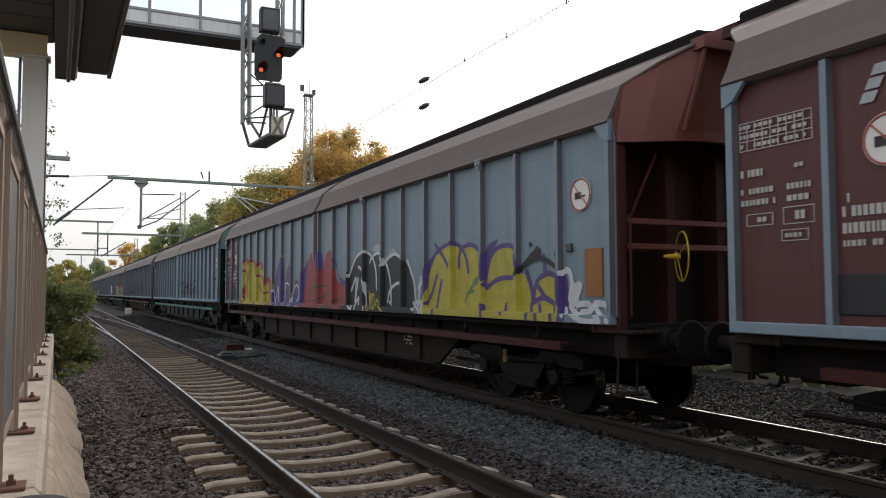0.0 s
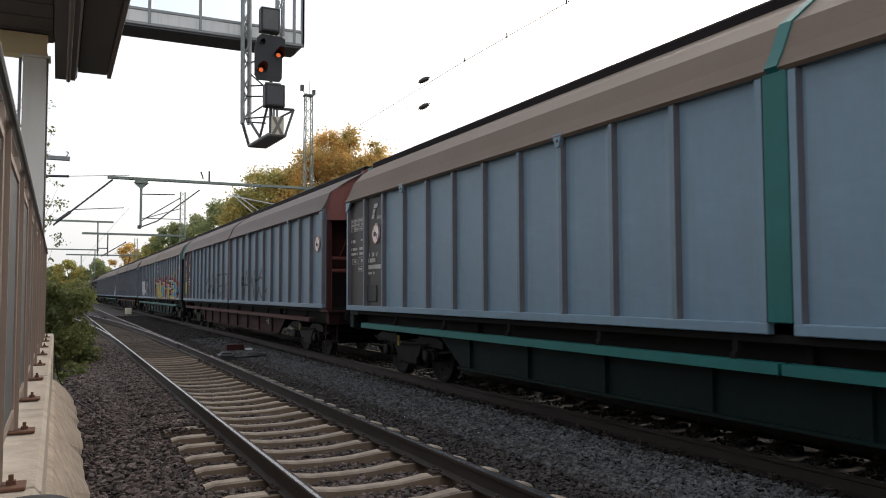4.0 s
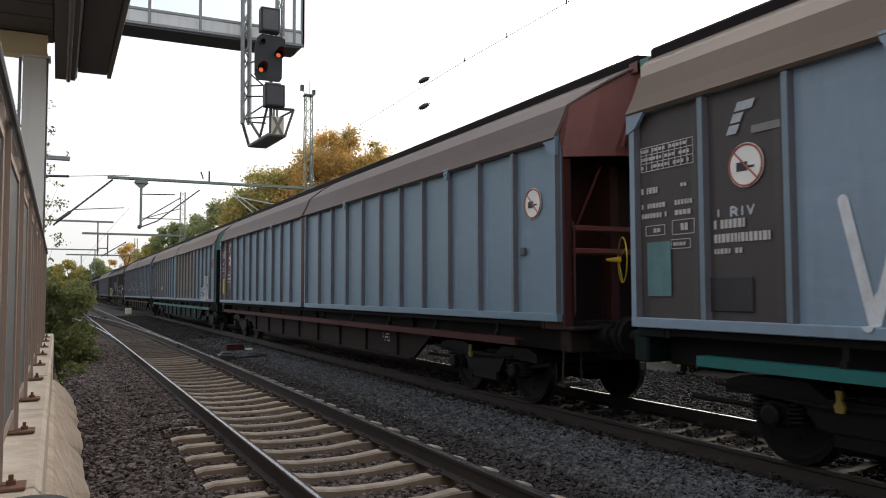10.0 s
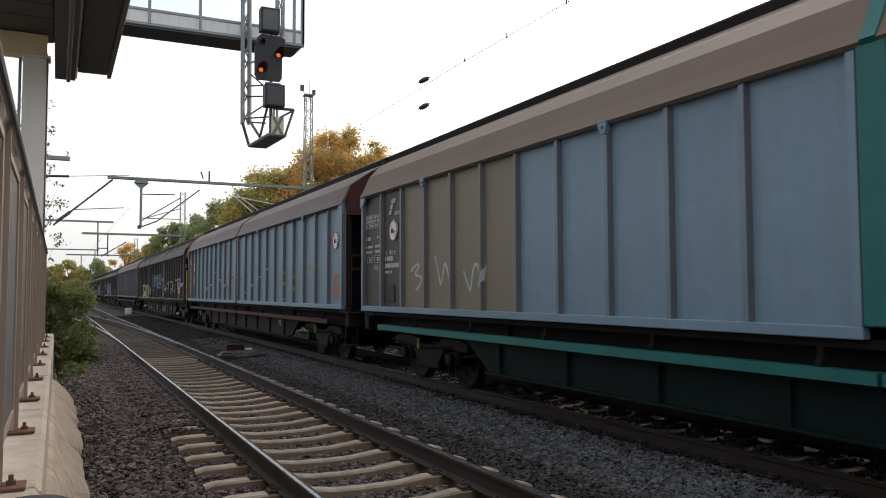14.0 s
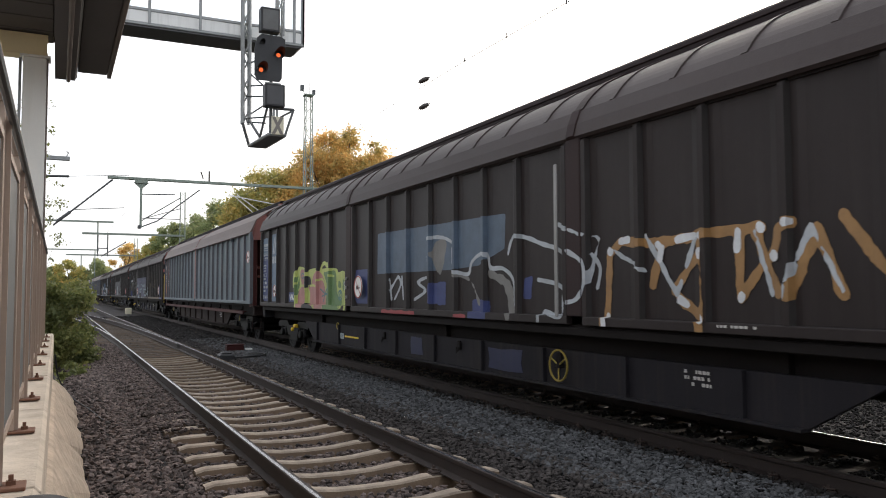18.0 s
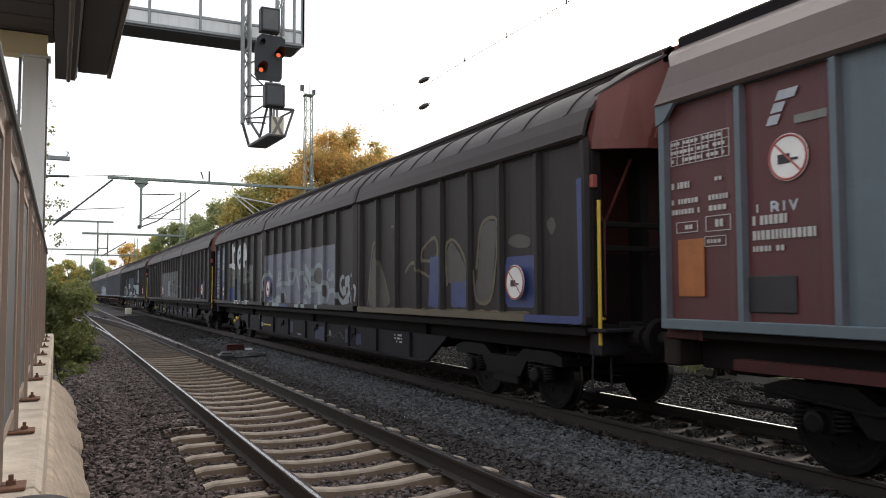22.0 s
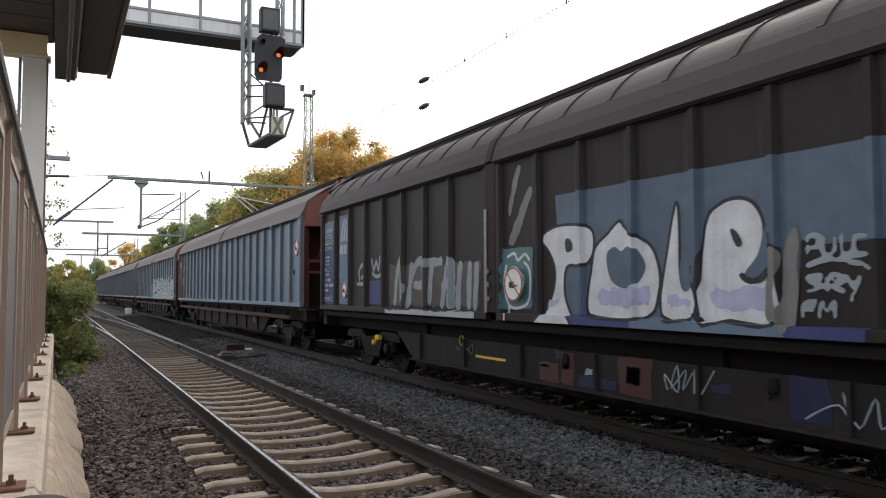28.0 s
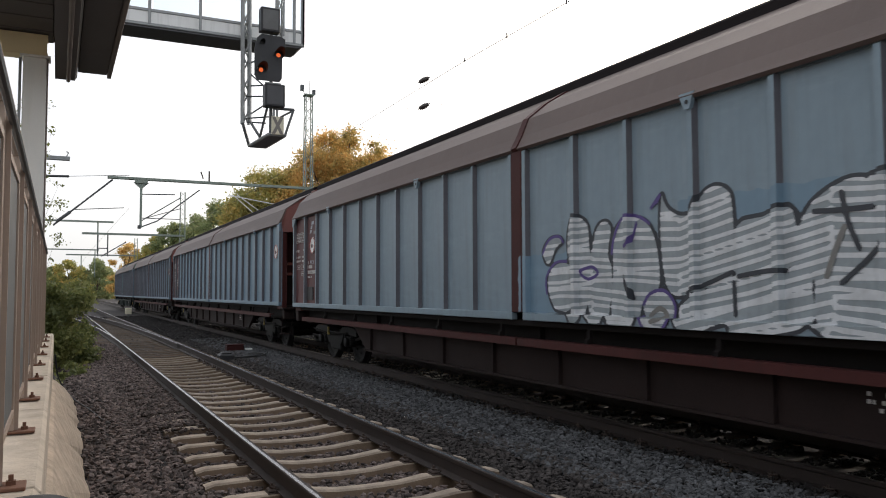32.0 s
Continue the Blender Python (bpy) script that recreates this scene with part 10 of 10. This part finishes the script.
# white hatched bubbles
for poly, tone in ((box4(10.87, 0.2, 1.3, 2.02), "blue"), (box4(8.0, 1.4, 2.02, 2.45), "blue")):
    spray(w14, tone, "fresher blue overpaint", polys=[poly], layer=1, ragged=0.04, res=0.06)
bubbles = rounded([[(10.34, 1.92), (10.41, 2.06), (10.27, 2.2), (10.07, 2.22), (9.98, 2.16), (10.12, 2.09), (10.24, 1.92)], [(10.28, 1.53), (10.3, 1.74), (10.13, 1.89), (9.89, 1.9), (9.81, 1.8), (9.81, 1.37), (10, 1.32), (10.17, 1.36)], [(9.88, 2.14), (9.8, 2.41), (9.63, 2.43), (9.47, 2.31), (9.43, 1.99), (9.32, 2.27), (9.16, 2.34), (9.05, 2.25), (9.11, 1.97), (9.04, 1.78), (9.11, 1.29), (9.29, 1.18), (9.45, 1.28), (9.49, 1.4), (9.56, 1.24), (9.72, 1.18), (9.82, 1.37), (9.82, 1.8)]])
bubbles += rounded([[(9.03, 1.78), (9.02, 2.15), (8.86, 2.33), (8.63, 2.34), (8.42, 2.23), (8.31, 1.99), (8.28, 1.65), (8.35, 1.55), (8.53, 1.45), (8.58, 1.3), (8.69, 1.16), (8.96, 1.16), (9.07, 1.29)], [(8.54, 1.39), (8.44, 1.52), (8.23, 1.55), (8.09, 1.45), (8.09, 1.31), (8.22, 1.16), (8.43, 1.18)], [(8.24, 2.54), (8.17, 2.41), (8, 2.31), (7.8, 2.32), (7.68, 2.47), (7.53, 2.54), (7.36, 2.48), (7.31, 2.3), (7.32, 1.74), (7.48, 1.64), (7.88, 1.52), (8.15, 1.55), (8.24, 1.82), (8.27, 2.22)]])
bubbles += rounded([[(8.01, 1.4), (7.84, 1.51), (7.62, 1.58), (7.34, 1.69), (6.75, 1.73), (6.54, 1.8), (6.5, 1.54), (6.5, 1.29), (6.79, 1.2), (7.27, 1.13), (7.35, 1.27), (7.81, 1.14), (7.99, 1.21)], [(7.28, 2.14), (6.97, 2.21), (6.7, 2.27), (6.63, 2.1), (6.61, 1.79), (7.26, 1.65)], [(6.6, 1.81), (6.64, 2), (6.53, 2.23), (6.33, 2.37), (6.12, 2.43), (5.94, 2.39), (5.84, 2.25), (5.96, 1.18), (6.46, 1.28), (6.48, 1.63)]])
end_bubbles = rounded([[(6.32, 1.12), (6.3, 2), (5.95, 2.43), (5.45, 2.26), (5.26, 1.25)], [(5.15, 1.99), (4.74, 2.39), (4.25, 2.47), (4.07, 2.25), (4.16, 1.27), (5.02, 1.2)], [(4.02, 1.24), (3.85, 2.34), (3.54, 2.48), (3.34, 2.32), (3.43, 1.21)], [(3.26, 1.22), (3.11, 1.92), (2.86, 2.39), (2.63, 2.38), (2.32, 1.99), (2.28, 1.27)], [(2.25, 1.17), (1.89, 2.24), (1.58, 2.48), (1.16, 2.45), (1.1, 2.21), (0.89, 2.33), (0.86, 2.19), (0.62, 1.86), (0.54, 1.29), (1.27, 1.12)], [(0.23, 1.17), (0.44, 1.37), (0.39, 1.61), (0.15, 1.73), (0.02, 1.62), (0.02, 1.23)]])
spray(w14, "p_ink", "dark bubble edges", polys=bubbles + end_bubbles, grow=0.035, layer=2)
spray(w14, "p_silver", "pale silver bubble fill", polys=bubbles + end_bubbles, grow=-0.006, layer=3)
spray(w14, "p_white", "white hatching strokes", hatch(10.7, 9.4, 1.0, 2.5, 0.08, 0.06, 5) + hatch(9.4, 8.0, 1.0, 2.5, 0.085, -0.05, 6) + hatch(8.0, 6.3, 1.0, 2.5, 0.085, 0.34, 7) + hatch(6.3, 4.7, 1.1, 2.6, 0.085, -0.1, 8) + hatch(4.7, 2.6, 1.0, 2.5, 0.085, 0.12, 9) + hatch(2.6, 0.02, 1.0, 2.6, 0.09, 0.9, 4), 0.02, layer=4, clip=bubbles + end_bubbles, res=0.025)
spray(w14, "p_purple", "purple edge strokes", flow([[(10.41, 2.03), (10.27, 2.2), (10.05, 2.23), (9.96, 2.15)], [(10.32, 1.53), (10.33, 1.74), (10.13, 1.91), (9.89, 1.92)], [(9.62, 1.8), (9.4, 1.84), (9.29, 1.76), (9.47, 1.7), (9.6, 1.76)], [(9.04, 1.97), (9, 2.15), (8.86, 2.34), (8.63, 2.36), (8.42, 2.26)], [(8.53, 1.42), (8.44, 1.53), (8.23, 1.57), (8.08, 1.45), (8.08, 1.3), (8.22, 1.15), (8.43, 1.17), (8.53, 1.3)], [(8.4, 2.41), (8.26, 2.54), (8.31, 2.46)], [(8.61, 2.28), (8.7, 2.07), (8.78, 2.03)]]), 0.018, layer=5, res=0.025)
spray(w14, "p_ink", "thin dark inner lines", flow([[(6.46, 2.2), (6.2, 2.19), (5.94, 2.19)], [(6.21, 2.33), (6.16, 2.1), (6.07, 1.88)], [(5.87, 1.91), (6.06, 1.75), (6.23, 1.62)], [(8.8, 1.78), (8.73, 1.65), (8.66, 1.48)], [(7.89, 1.54), (7.33, 1.73)], [(7.26, 1.69), (6.96, 1.73), (6.73, 1.73)], [(7.31, 1.64), (7.3, 1.34)]]), 0.022, layer=6, res=0.025)
spray(w14, "p_smear", "grey inner strokes", flow([[(6.19, 2.06), (6.29, 1.85), (6.36, 1.67)], [(8.42, 1.31), (8.28, 1.39), (8.17, 1.31), (8.34, 1.25)]]), 0.025, layer=6, res=0.03)


# ---- motion ----
def travelled(t):
    """Metres that the train has moved since the start; it slowly gathers speed."""
    u = t / 32.0
    return t * (9.07794 + 0.22907 * u + 0.84453 * u ** 2 - 0.41665 * u ** 3 + 0.20536 * u ** 4)


def motions():
    times = [k * 1.0 for k in range(33)]
    marks = [k * 2 / FPS for k in range(331)] + [22 + k / FPS for k in range(1, 301)]
    for y, w, sets in WAGONS:
        walk(w, [(t, pose(FAR_X, y - travelled(t), FAR_Z)) for t in times])
        for ws in sets:
            x, yy, z = ws.matrix_basis.translation
            walk(ws, [(t, pose(x, yy, z, math.degrees(travelled(t) / WHEEL_R))) for t in marks])


motions()
